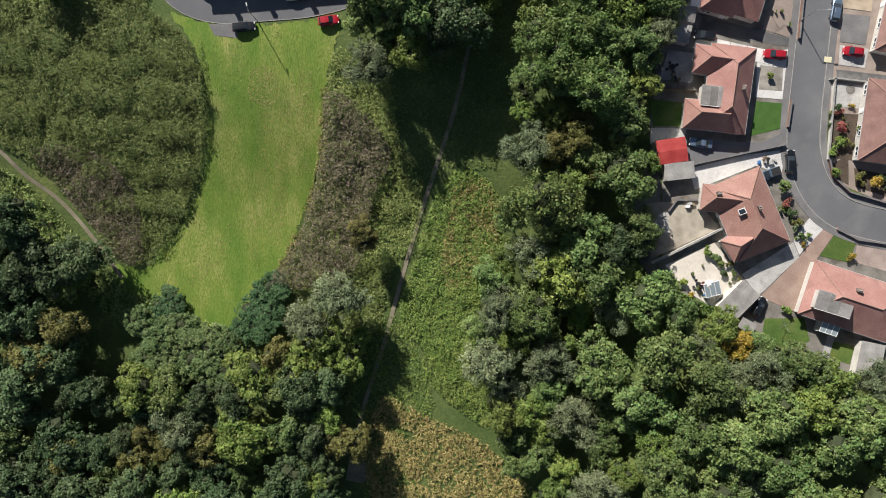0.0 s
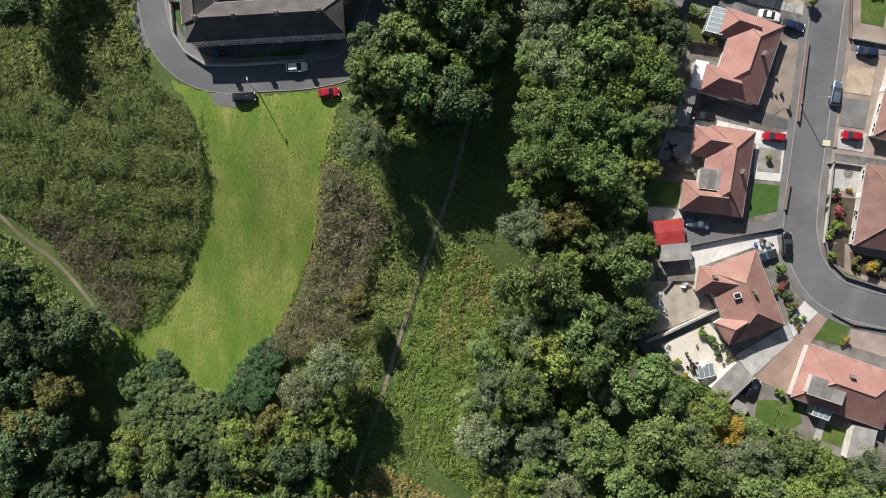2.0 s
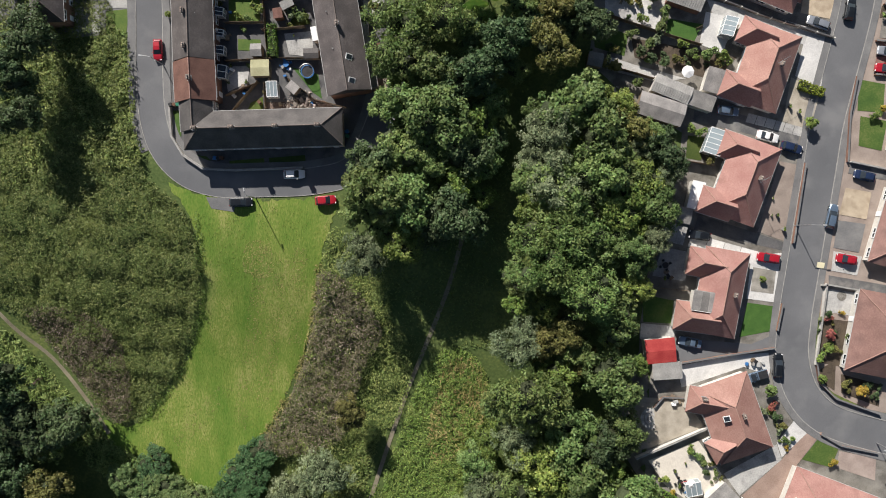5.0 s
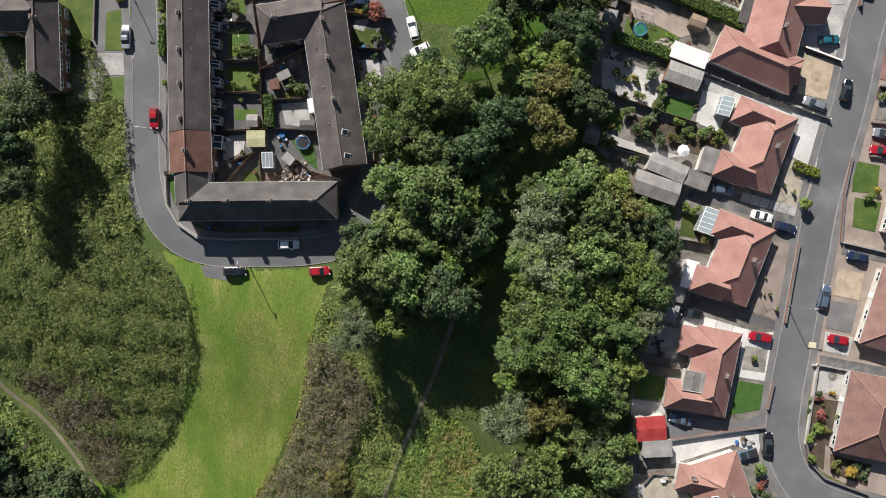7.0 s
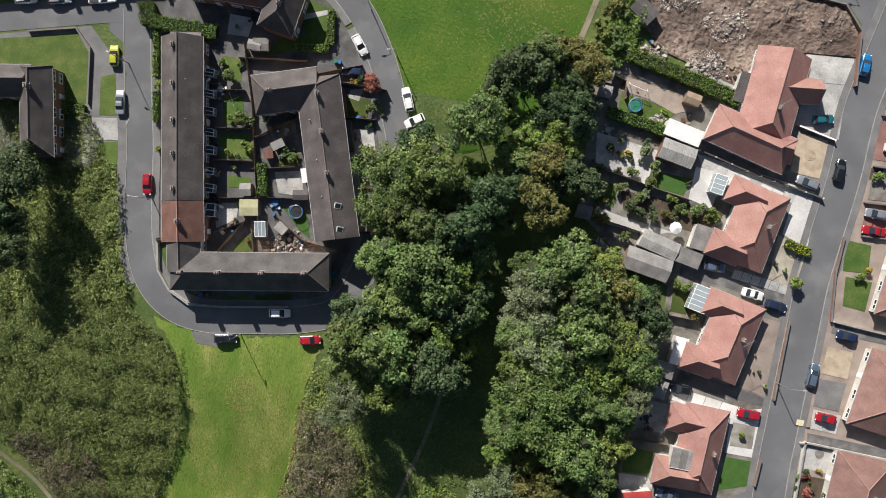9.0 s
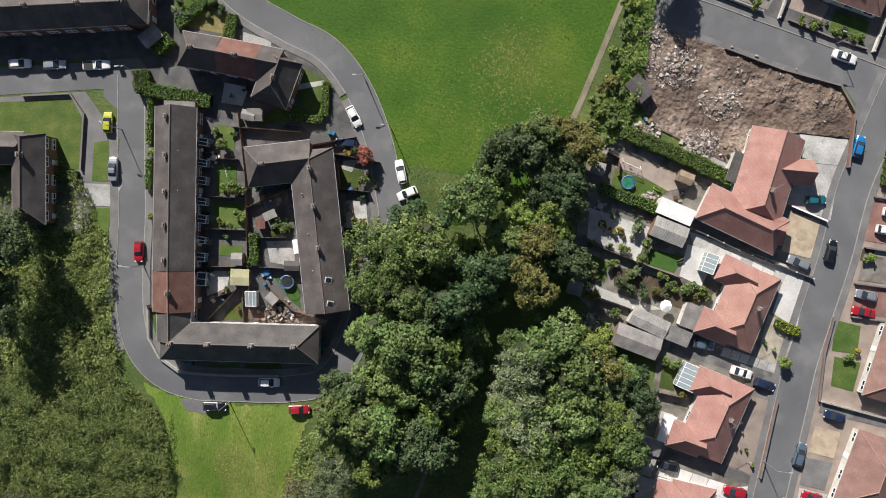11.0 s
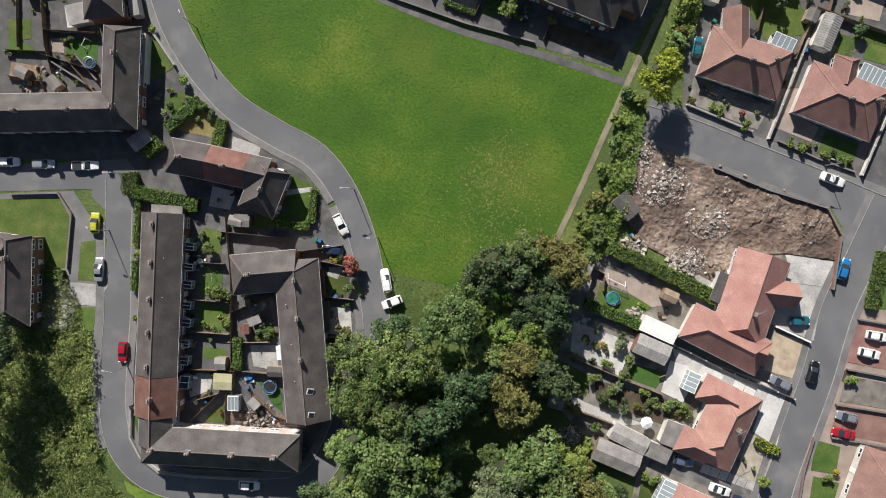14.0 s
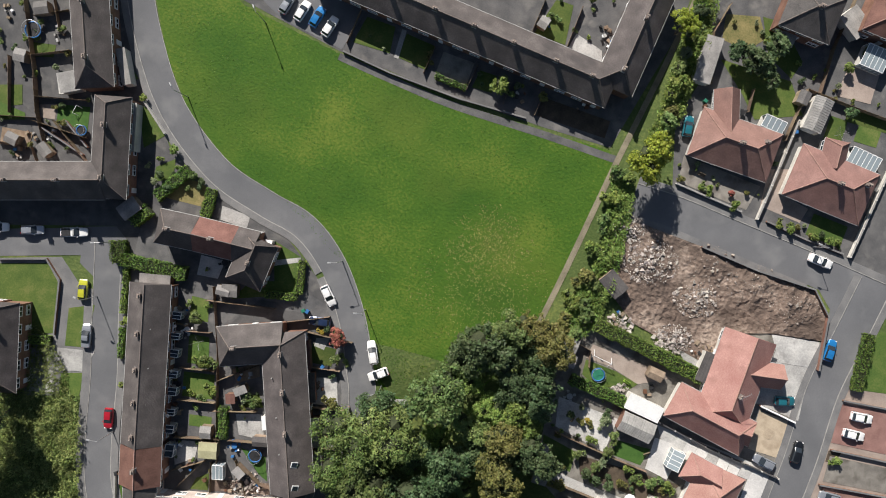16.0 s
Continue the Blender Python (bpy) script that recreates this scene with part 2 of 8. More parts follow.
def V(p, z=0.0):
    return Vector((p[0], p[1], ground_z(p[0], p[1]) + z))


def part(name, bm, material, parent=None, label="", loc=(0, 0, 0), rz=0.0):
    """Links a bmesh as one mesh object, under a thing or a part."""
    me = bm if isinstance(bm, bpy.types.Mesh) else bpy.data.meshes.new(name)
    if me is not bm:
        bm.normal_update()
        bm.to_mesh(me)
        bm.free()
    if not me.materials:
        for m in material if isinstance(material, (list, tuple)) else (material,):
            me.materials.append(m)
    ob = new(name, me)
    ob.location, ob.rotation_euler = loc, (0, 0, rz)
    if parent:
        ob.parent = parent
    if label:
        ob["label"] = label
    return ob


def thing(name, loc, rz=0.0, label="", category="", group="", kind=""):
    ob = new(name)
    ob.location, ob.rotation_euler = loc, (0, 0, rz)
    return tagged(ob, label + (" beside a house" if label and len(label.split()) < 4 else ""), category, group, kind)


def box(bm, c, s, rz=0.0, taper=1.0, mi=0):
    """A box of size s about c, turned by rz; taper narrows its top."""
    m = Matrix.Translation(c) @ Matrix.Rotation(rz, 4, "Z")
    v = [bm.verts.new(m @ Vector((x * s[0] / 2 * (taper if z > 0 else 1), y * s[1] / 2 * (taper if z > 0 else 1), z * s[2] / 2))) for z in (-1, 1) for x, y in ((-1, -1), (1, -1), (1, 1), (-1, 1))]
    for f in ((3, 2, 1, 0), (4, 5, 6, 7), (0, 1, 5, 4), (1, 2, 6, 5), (2, 3, 7, 6), (3, 0, 4, 7)):
        bm.faces.new([v[i] for i in f]).material_index = mi
    return bm


def tube(bm, a, b, r1, r2, n=8, mi=0):
    a, b = Vector(a), Vector(b)
    q = (b - a).to_track_quat("Z", "Y")
    rings = [[bm.verts.new(p + q @ Vector((r * math.cos(k * 2 * math.pi / n), r * math.sin(k * 2 * math.pi / n), 0))) for k in range(n)] for p, r in ((a, r1), (b, r2))]
    for k in range(n):
        bm.faces.new((rings[0][k], rings[0][(k + 1) % n], rings[1][(k + 1) % n], rings[1][k])).material_index = mi
    bm.faces.new(rings[1]).material_index = mi
    bm.faces.new(rings[0][::-1]).material_index = mi
    return bm


def curve(points, step=1.2, closed=False):
    """A smooth line through the points."""
    p = [Vector(q) for q in points]
    n = len(p)
    out = []
    for i in range(n if closed else n - 1):
        a, b = p[i], p[(i + 1) % n]
        z = p[(i - 1) % n] if closed or i else a * 2 - b
        c = p[(i + 2) % n] if closed or i + 2 < n else b * 2 - a
        k = max(1, int((b - a).length / step))
        for j in range(k):
            t = j / k
            out.append(0.5 * (2 * a + (b - z) * t + (2 * z - 5 * a + 4 * b - c) * t * t + (3 * a - z - 3 * b + c) * t ** 3))
    if not closed:
        out.append(p[-1])
    return out


def sheet(name, points, material, lift=0.03, label="", category="", soft=False, step=2.5, rough=0.0, seed=1, kind="structure", ragged=0.0):
    """A surface that lies on the land inside an outline; soft rounds the outline."""
    from mathutils.geometry import delaunay_2d_cdt
    rng = random.Random(seed)
    line = curve(points, 1.5, True) if soft else [Vector(q) for q in points]
    if not soft:
        full = []
        for i, a in enumerate(line):
            b = line[(i + 1) % len(line)]
            k = max(1, int((b - a).length / step))
            full += [a + (b - a) * j / k for j in range(k)]
        line = full
    if ragged:
        fine = []
        for i, a in enumerate(line):
            b = line[(i + 1) % len(line)]
            k = max(1, int((b - a).length / 0.5))
            fine += [a + (b - a) * j / k for j in range(k)]
        line = [q + Vector((noise.noise((q.x * 0.8, q.y * 0.8, 1)) + 0.6 * noise.noise((q.x * 2.1, q.y * 2.1, 4)), noise.noise((q.x * 0.8, q.y * 0.8, 2)) + 0.6 * noise.noise((q.x * 2.1, q.y * 2.1, 5)))) * ragged for q in fine]
    xs, ys = [q.x for q in line], [q.y for q in line]
    inner = []
    sloped = rough or min(ys) < 48 and min(xs) < 45
    if sloped:
        x = min(xs)
        while x < max(xs):
            y = min(ys)
            while y < max(ys):
                inner.append(Vector((x + rng.uniform(-0.2, 0.2) * step, y + rng.uniform(-0.2, 0.2) * step)))
                y += step
            x += step
    n = len(line)
    v, _, f, *_ = delaunay_2d_cdt(line + inner, [(i, (i + 1) % n) for i in range(n)], [], 1, 1e-4)
    me = bpy.data.meshes.new(name)
    me.from_pydata([(q.x, q.y, ground_z(q.x, q.y) + lift + (rough * max(0, noise.noise((q.x * 0.22, q.y * 0.22, seed)) + 0.25) + rough * 0.4 * noise.noise((q.x * 0.9, q.y * 0.9, seed)) if rough else 0)) for q in v], [], [t if (v[t[1]] - v[t[0]]).cross(v[t[2]] - v[t[0]]) > 0 else t[::-1] for t in f])
    me.materials.append(material)
    me.shade_smooth()
    return tagged(new(name, me), label, category, kind=kind)


def ribbon(name, line, left, right, material, lift, label="", category="", kerb=0.0):
    """A strip along a line, between two offsets to its left; with a kerb it is a raised slab."""
    bm = bmesh.new()
    rows = []
    for i, p in enumerate(line):
        d = (line[min(i + 1, len(line) - 1)] - line[max(i - 1, 0)]).normalized()
        nrm = Vector((-d.y, d.x))
        a, b = p + nrm * left, p + nrm * right
        row = [bm.verts.new(V(a, lift)), bm.verts.new(V(b, lift))]
        if kerb:
            row = [bm.verts.new(V(a, lift - kerb))] + row + [bm.verts.new(V(b, lift - kerb))]
        rows.append(row)
    for r, s in zip(rows, rows[1:]):
        for i in range(len(r) - 1):
            bm.faces.new((r[i], s[i], s[i + 1], r[i + 1]))
    bmesh.ops.recalc_face_normals(bm, faces=bm.faces)
    ob = part(name, bm, material)
    return tagged(ob, label, category, kind="structure")


def inside(P, poly):
    """Which of the points P lie in the outline."""
    x, y = P[:, 0], P[:, 1]
    r = np.zeros(len(P), bool)
    for i in range(len(poly)):
        (x1, y1), (x2, y2) = poly[i][:2], poly[i - 1][:2]
        if y1 != y2:
            r ^= ((y1 > y) != (y2 > y)) & (x < (x2 - x1) * (y - y1) / (y2 - y1) + x1)
    return r


# ---- land, roads and greens ----
def land():
    xs = np.unique(np.concatenate([np.arange(-150, 161, 2.5), np.array([-2500, -1200, -600, -300, 300, 600, 1200, 2500])]))
    ys = np.unique(np.concatenate([np.arange(-120, 211, 2.5), np.array([-2500, -1200, -600, -250, 300, 600, 1200, 2500])]))
    v = [(x, y, ground_z(x, y) - 0.02) for y in ys for x in xs]
    w = len(xs)
    f = [(j * w + i, j * w + i + 1, (j + 1) * w + i + 1, (j + 1) * w + i) for j in range(len(ys) - 1) for i in range(w - 1)]
    me = bpy.data.meshes.new("ground")
    me.from_pydata([tuple(map(float, q)) for q in v], [], f)
    me.materials.append(ROUGH_GROUND)
    me.shade_smooth()
    tagged(new("ground", me), "rough green ground that falls into a wooded valley", "ground", kind="structure")


land()
LOOP = curve([(-64.53, 158.85), (-59.98, 144.6), (-53.51, 131.6), (-43.36, 121.25), (-33.38, 116.25), (-25.27, 112.92), (-18.87, 106.48), (-14.02, 97.36), (-11.35, 88.96), (-9.54, 80.36), (-11.65, 70.97), (-14.33, 58.81), (-18.61, 50.31), (-26.07, 47.44), (-36.95, 46.38), (-44.6, 46.01), (-50.72, 47.63), (-55.35, 51.87), (-57.87, 58.23), (-58.94, 67.41), (-59.46, 78.23), (-60.63, 88.97), (-61.43, 97.56), (-62.08, 104.24)])
CROSS = curve([(-109.64, 96.74), (-91.33, 99.76), (-71.99, 102.94), (-62.11, 104.45)])
EAST = curve([(83, 118.83), (79.91, 108.54), (76.45, 97.03), (74.55, 83.91), (72.37, 72.97), (70.42, 63.09), (69.32, 53.24), (68.09, 42.27), (67.31, 35.25), (66.3, 25.56), (66.23, 18.03), (68.62, 11.05), (73.67, 6.24), (82.55, 3.6), (98.75, 1.01)])
NORTH = curve([(35.5, 127.62), (44.4, 126.16), (55.7, 123.34), (69.26, 119.98), (83.46, 116.18), (103.33, 111.05)])
for nm, line, w, l1, lift in (("road", LOOP, 2.5, "grey asphalt estate road curving round the terraces", 0.03), ("road", CROSS, 2.6, "grey asphalt side road with parked cars", 0.036), ("road", NORTH, 3.0, "grey asphalt cross street beside the demolition site", 0.036)):
    ribbon(nm, line, w, -w, ASPHALT, lift, l1, "road")
ribbon("road", EAST, 3.7, -2.4, ASPHALT, 0.03, "grey asphalt road between the bungalows", "road")
for line, a, b in ((EAST, 3.7, 5.1), (EAST, -2.4, -3.8), (LOOP[60:], -2.5, -4.0), (LOOP[:60], -2.5, -3.9)):
    s = 1 if a > 0 else -1
    ribbon("pavement", line, a + s * 0.15, b, PAVE, 0.13, "grey footway beside the road", "pavement", 0.12)
    ribbon("kerb", line, a, a + s * 0.15, KERB, 0.135, "pale concrete kerb", "kerb", 0.13)
ribbon("pavement", NORTH, 3.15, 4.5, PAVE, 0.13, "grey footway beside the cross street", "pavement", 0.12)
ribbon("kerb", NORTH, 3.0, 3.15, KERB, 0.135, "pale concrete kerb", "kerb", 0.13)
ribbon("kerb", LOOP[4:], 2.5, 2.62, KERB, 0.1, "pale concrete kerb", "kerb", 0.1)
ribbon("pavement", [p for p in NORTH if p.x < 72], -3.0, -4.4, PAVE, 0.05, "worn footway before the demolition site", "pavement", 0.06)
sheet("road", [(-67.0, 99.6), (-67.0, 106.6), (-61.0, 107.6), (-58.9, 105.6), (-58.9, 97.5), (-64.2, 97.5)], ASPHALT, 0.026, "grey asphalt junction of the side road", "road", step=1.5)
sheet("road", [(69.5, 119.6), (73.0, 116.0), (75.8, 112.5), (76.0, 101.0), (80.5, 101.0), (83.6, 109.5), (86.5, 115.2), (80.0, 119.0)], ASPHALT, 0.025, "grey asphalt junction with a rounded corner", "road", step=1.5)
WEST = [p for p in LOOP if p.x < -45 and 52 < p.y < 96]
ribbon("pavement", WEST, 2.65, 4.2, PAVE, 0.1, "worn gravelly footway beside the road", "pavement", 0.1)
sheet("worn_forecourt", [(-22.2, -48.04), (-21.23, -42.1), (-19.82, -41.5), (-16.56, -47.43), (-18.91, -48.62)], PATH, 0.12, "bare widening at the path's end", "path")
sheet("meadow", [(-21.92, 43.94), (-22.99, 38.8), (-24.71, 31.31), (-26.12, 20.48), (-28.71, 11.49), (-32.93, 1.06), (-37.62, -7.18), (-42.31, -13.72), (-46.42, -17.33), (-51.67, -15.07), (-58.66, -12.25), (-67.34, -7.7), (-69.55, -3.05), (-63.17, -4.11), (-58.41, 0.64), (-52.31, 8.83), (-49.14, 17.92), (-47.73, 27.77), (-48.77, 36.32), (-51.4, 41.63), (-54.64, 45.88), (-47.55, 43.61), (-34.99, 43.34)], MEADOW, 0.05, "sunlit mown meadow with pale mower stripes", "meadow", True, ragged=0.6)
sheet("village_green", [(-61.36, 159.32), (-58.65, 149.08), (-55.79, 140.94), (-50.17, 131.03), (-41.4, 122.85), (-30.26, 117.27), (-22.55, 113.01), (-16.44, 106.3), (-11.4, 96.66), (-6.97, 85.18), (-3.36, 82.84), (3.38, 81.85), (12.54, 87.01), (21.51, 99.54), (25.73, 115.49), (31.03, 133.85), (29.6, 136), (16.58, 137.69), (-1.2, 140.8), (-23.65, 146.32), (-42.94, 152.71), (-49.23, 159.01)], GREEN, 0.02, "large open village green of short grass", "green", False, ragged=0.25)
FOOT = curve([(20.24, 97.14), (24.97, 112.11), (31.28, 133.67), (37.68, 153.95), (42.44, 170.59)])
ribbon("footpath", FOOT, 0.55, -0.55, PATH, 0.05, "narrow worn footpath along the green", "footpath")
ribbon("footpath", curve([(31.72, 134.28), (16.68, 137.06), (-1.07, 139.96), (-13.43, 143.03), (-23.57, 145.79)]), 0.7, -0.7, DARK_PAVE, 0.045, "narrow paved path before the terrace gardens", "footpath")
VALE = curve([(-90.02, 19.31), (-85.61, 14.57), (-79.33, 9.55), (-72.9, 1.56), (-67.88, -5.95)])
ribbon("footpath", [Vector((-95.99, 24.38))] + VALE, 0.4, -0.4, PATH, 0.1, "narrow trodden path through the long grass", "footpath")
ribbon("footpath", curve([(3.2, 39.59), (0.41, 27.55), (-3.68, 15.27), (-6.24, 7.85), (-9.59, -3.19), (-12.05, -12), (-14.52, -20.87), (-17.71, -30.41), (-20.55, -41.21), (-20.64, -42.1), (-17.14, -46.83)]), 0.42, -0.42, PATH, 0.1, "narrow trodden path down the shaded valley", "footpath")

# ---- houses ----
FRAME = {}


def window_meshes(w, h):
    """A white window frame with a sill, and its panes."""
    if (w, h) not in FRAME:
        bm = bmesh.new()
        xs = (-w / 2, -w / 2 + 0.14, -0.07, 0.07, w / 2 - 0.14, w / 2)
        zs = (-h / 2, -h / 2 + 0.16, h * 0.14, h * 0.24, h / 2 - 0.13, h / 2)
        g = [[bm.verts.new((x, -0.05, z)) for x in xs] for z in zs]
        fs = [bm.faces.new((g[j][i], g[j][i + 1], g[j + 1][i + 1], g[j + 1][i])) for j in range(5) for i in range(5) if not (i in (1, 3) and j in (1, 3))]
        for v in [e for e in bmesh.ops.extrude_face_region(bm, geom=fs)["geom"] if isinstance(e, bmesh.types.BMVert)]:
            v.co.y += 0.1
        bmesh.ops.recalc_face_normals(bm, faces=bm.faces)
        f = bpy.data.meshes.new("window")
        bm.to_mesh(f)
        bm = box(bmesh.new(), (0, 0.01, 0), (w - 0.1, 0.04, h - 0.1))
        g = bpy.data.meshes.new("pane")
        bm.to_mesh(g)
        f.materials.append(WHITE)
        g.materials.append(GLASS)
        FRAME[w, h] = f, g
    return FRAME[w, h]


_bm = box(bmesh.new(), (0, 0, 1.02), (0.95, 0.08, 2.05))
box(_bm, (0, -0.05, 1.5), (0.5, 0.03, 0.6))
DOOR = bpy.data.meshes.new("door")
_bm.to_mesh(DOOR)
DOOR.materials.append(WHITE)


def block(house, o, p, q, w, eaves, ridge, hp, hq, roof_mat, wall_mat, ridge_mat, chimneys=(), storeys=1, windows=True, name="roof"):
    """One roofed range from p to q, w wide: walls, a tiled roof hipped (1) or gabled (0) at each end, ridge tiles, gutters, windows and chimneys."""
    a, b = Vector(p), Vector(q)
    L = (b - a).length
    ang = math.atan2(b.y - a.y, b.x - a.x)
    mid = (a + b) / 2 - o
    z0 = ground_z((a.x + b.x) / 2, (a.y + b.y) / 2)
    loc = (mid.x, mid.y, 0)
    bm = bmesh.new()
    ov = 0.35
    box(bm, (0, 0, eaves / 2 - 0.25), (L - 2 * ov, w - 2 * ov, eaves + 0.5))
    rise = (ridge - eaves) * (1 - ov * 2 / w) - 0.05
    for s, h in ((-1, hp), (1, hq)):
        if not h:
            x = s * (L / 2 - ov - 0.14)
            v = [bm.verts.new((x + e, y, z)) for e in (-0.13, 0.13) for y, z in ((-w / 2 + ov, eaves), (w / 2 - ov, eaves), (0, eaves + rise))]
            for f in ((2, 1, 0), (3, 4, 5), (0, 1, 4, 3), (1, 2, 5, 4), (2, 0, 3, 5)):
                bm.faces.new([v[i] for i in f])
    wall = part("wall", bm, wall_mat, house, "", loc, ang)
    bm = bmesh.new()
    k = w / 2
    e = [bm.verts.new((x, y, eaves)) for x, y in ((-L / 2, -k), (L / 2, -k), (L / 2, k), (-L / 2, k))]
    c = [bm.verts.new((x, y, eaves - 0.16)) for x, y in ((-L / 2, -k), (L / 2, -k), (L / 2, k), (-L / 2, k))]
    r1, r2 = (-L / 2 + (k * hp), L / 2 - (k * hq))
    if r1 > r2:
        r1 = r2 = (r1 + r2) / 2
    t = [bm.verts.new((r1, 0, ridge)), bm.verts.new((r2 + 0.001, 0, ridge))]
    for f in ((e[0], e[1], t[1], t[0]), (e[2], e[3], t[0], t[1]), (e[1], e[2], t[1]), (e[3], e[0], t[0]), (c[3], c[2], c[1], c[0])):
        bm.faces.new(f)
    for i in range(4):
        bm.faces.new((c[i], c[(i + 1) % 4], e[(i + 1) % 4], e[i]))
    bmesh.ops.subdivide_edges(bm, edges=[x for x in bm.edges if x.calc_length() > 1.5], cuts=5, use_grid_fill=True)
    for v in bm.verts:
        if v.co.z > eaves + 0.05:
            v.co.z += 0.035 * noise.noise((v.co.x * 0.5 + a.x, v.co.y * 0.5 + a.y, 0))
    roof = part(name, bm, roof_mat, house, "", loc, ang)
    bm = bmesh.new()
    lines = [((r1, 0, ridge), (r2, 0, ridge))]
    for h, x, r in ((hp, -L / 2, r1), (hq, L / 2, r2)):
        if h:
            lines += [((x, -k, eaves), (r, 0, ridge)), ((x, k, eaves), (r, 0, ridge))]
    for s, f in lines:
        s, f = Vector(s), Vector(f)
        n = max(1, int((f - s).length / 0.45))
        if (f - s).length > 0.3:
            for i in range(n):
                tube(bm, s.lerp(f, i / n) + Vector((0, 0, 0.03)), s.lerp(f, (i + 0.96) / n) + Vector((0, 0, 0.05)), 0.09, 0.105, 5)
    part("ridge_tiles", bm, ridge_mat, roof, "row of half-round ridge tiles")
    for y in (-k, k):
        part("gutter", tube(bmesh.new(), (-L / 2, y + math.copysign(0.05, y), eaves - 0.08), (L / 2, y + math.copysign(0.05, y), eaves - 0.08), 0.06, 0.06, 6), GUTTER, roof)
    for u, off in chimneys:
        x = -L / 2 + L * u
        y = off * k
        zc = ridge - abs(off) * (ridge - eaves)
        bm = box(bmesh.new(), (x, y, zc), (0.8, 0.55, 1.7))
        box(bm, (x, y, zc + 0.88), (0.92, 0.67, 0.12))
        st = part("chimney", bm, STACK, roof, "brick chimney stack")
        for d in (-0.2, 0.2):
            part("chimney_pot", tube(bmesh.new(), (x + d, y, zc + 0.92), (x + d, y, zc + 1.3), 0.13, 0.1, 8), CLAY, house, "weathered clay chimney pot", loc, ang)
        part("flashing", box(bmesh.new(), (x, y, zc - 0.45), (1.15, 0.8, 0.5), 0, 0.9), LEAD, roof, "pale lead flashing")
    if windows:
        n = max(2, int(L / 3.3))
        for side in (-1, 1):
            for st in range(storeys):
                for i in range(n):
                    x = -L / 2 + L * (i + 0.5) / n
                    y = side * (k - ov + 0.05)
                    r = ang + (0 if side < 0 else math.pi)
                    at = Matrix.Rotation(ang, 3, "Z") @ Vector((x, y, 0)) + Vector(loc)
                    if st == 0 and i % 3 == 1:
                        part("door", DOOR, WHITE, house, "", (at.x, at.y, 0.1), r)
                        continue
                    f, g = window_meshes(2.0, 1.35)
                    at.z = 1.55 + st * 2.55
                    w1 = part("window", f, WHITE, house, "", at, r)
                    part("pane", g, GLASS, w1, "")
    return roof


def house(name, label, blocks, roof_mat, wall_mat, ridge_mat, storeys, eaves, ridge, category="house"):
    """blocks: (p, q, width, hip at p, hip at q, chimneys, ridge drop, roof material or None)."""
    o = (Vector(blocks[0][0]) + Vector(blocks[0][1])) / 2
    h = thing(name, (o.x, o.y, ground_z(o.x, o.y)), 0, label, category)
    for p, q, w, hp, hq, ch, drop, other in blocks:
        block(h, o, p, q, w, eaves, ridge - drop, hp, hq, other or roof_mat, wall_mat, ridge_mat, ch, storeys)
    return h


TE, TR = 5.0, 7.9
house("terraced_house", "long terrace of houses with a dark brown tiled roof", [((-51.07, 98.51), (-48.71, 68.31), 7.7, 0, 0, ((0.07, -0.22), (0.3, -0.22), (0.52, -0.22), (0.72, -0.22), (0.93, -0.22)), 0, None)], ROOF_BROWN, BRICK, RIDGE_BROWN, 2, TE, TR)
house("terraced_house", "end terrace house with a red clay tiled roof", [((-48.7, 68.2), (-47.99, 60.7), 7.8, 0, 0, ((0.5, 0),), 0, None)], ROOF_RED, BRICK, RIDGE_PINK, 2, TE, TR)
house("terraced_house", "short terrace with a hipped brown roof beside the road", [((-49.94, 55.13), (-20.5, 57.37), 7.0, 1, 1, ((0.1, 0), (0.33, 0), (0.6, 0), (0.86, 0)), 0, None), ((-48.06, 61.47), (-47.41, 55.22), 6.2, 0, 0, (), 0.1, None)], ROOF_GREY, PINK_RENDER, RIDGE_BROWN, 2, TE, TR)
house("terraced_house", "angled terrace with a dark brown tiled roof", [((-25.64, 93.23), (-19.49, 63.63), 8.2, 0.5, 0, ((0.12, 0), (0.35, 0), (0.6, 0)), 0, None), ((-37.15, 88.74), (-25.09, 91.4), 7.4, 0.8, 0, ((0.3, 0),), 0, None)], ROOF_BROWN, BRICK, RIDGE_BROWN, 2, TE, TR)
house("terraced_house", "brown-roofed house row with a reddish middle roof", [((-51.35, 109.27), (-44.05, 108.81), 6.4, 0.8, 0, ((0.4, 0),), 0, None), ((-44.05, 108.81), (-36.61, 108.16), 6.4, 0, 0, ((0.5, 0),), 0, ROOF_RED), ((-31.96, 109.53), (-34.2, 100.84), 6.8, 0.3, 0.9, ((0.5, 0),), 0, None), ((-36.61, 108.16), (-32.57, 107.77), 6.4, 0, 0, (), 0.05, None)], ROOF_BROWN, BRICK, RIDGE_BROWN, 2, TE, TR)
house("terraced_house", "corner terrace with a dark hipped roof and white porches", [((-62.55, 131.52), (-61.05, 112.74), 6.8, 0.5, 1, ((0.3, 0), (0.8, 0)), 0, None), ((-95.6, 110.84), (-62.01, 115.95), 7.0, 0, 0, ((0.5, 0), (0.78, 0)), 0, None)], ROOF_BROWN, BRICK, RIDGE_BROWN, 2, TE, TR)
house("terraced_house", "terrace end with a dark hipped roof", [((-71.02, 157.05), (-66.13, 132.43), 7.2, 0, 1, ((0.4, 0), (0.8, 0)), 0, None)], ROOF_BROWN, BRICK, RIDGE_BROWN, 2, TE, TR)
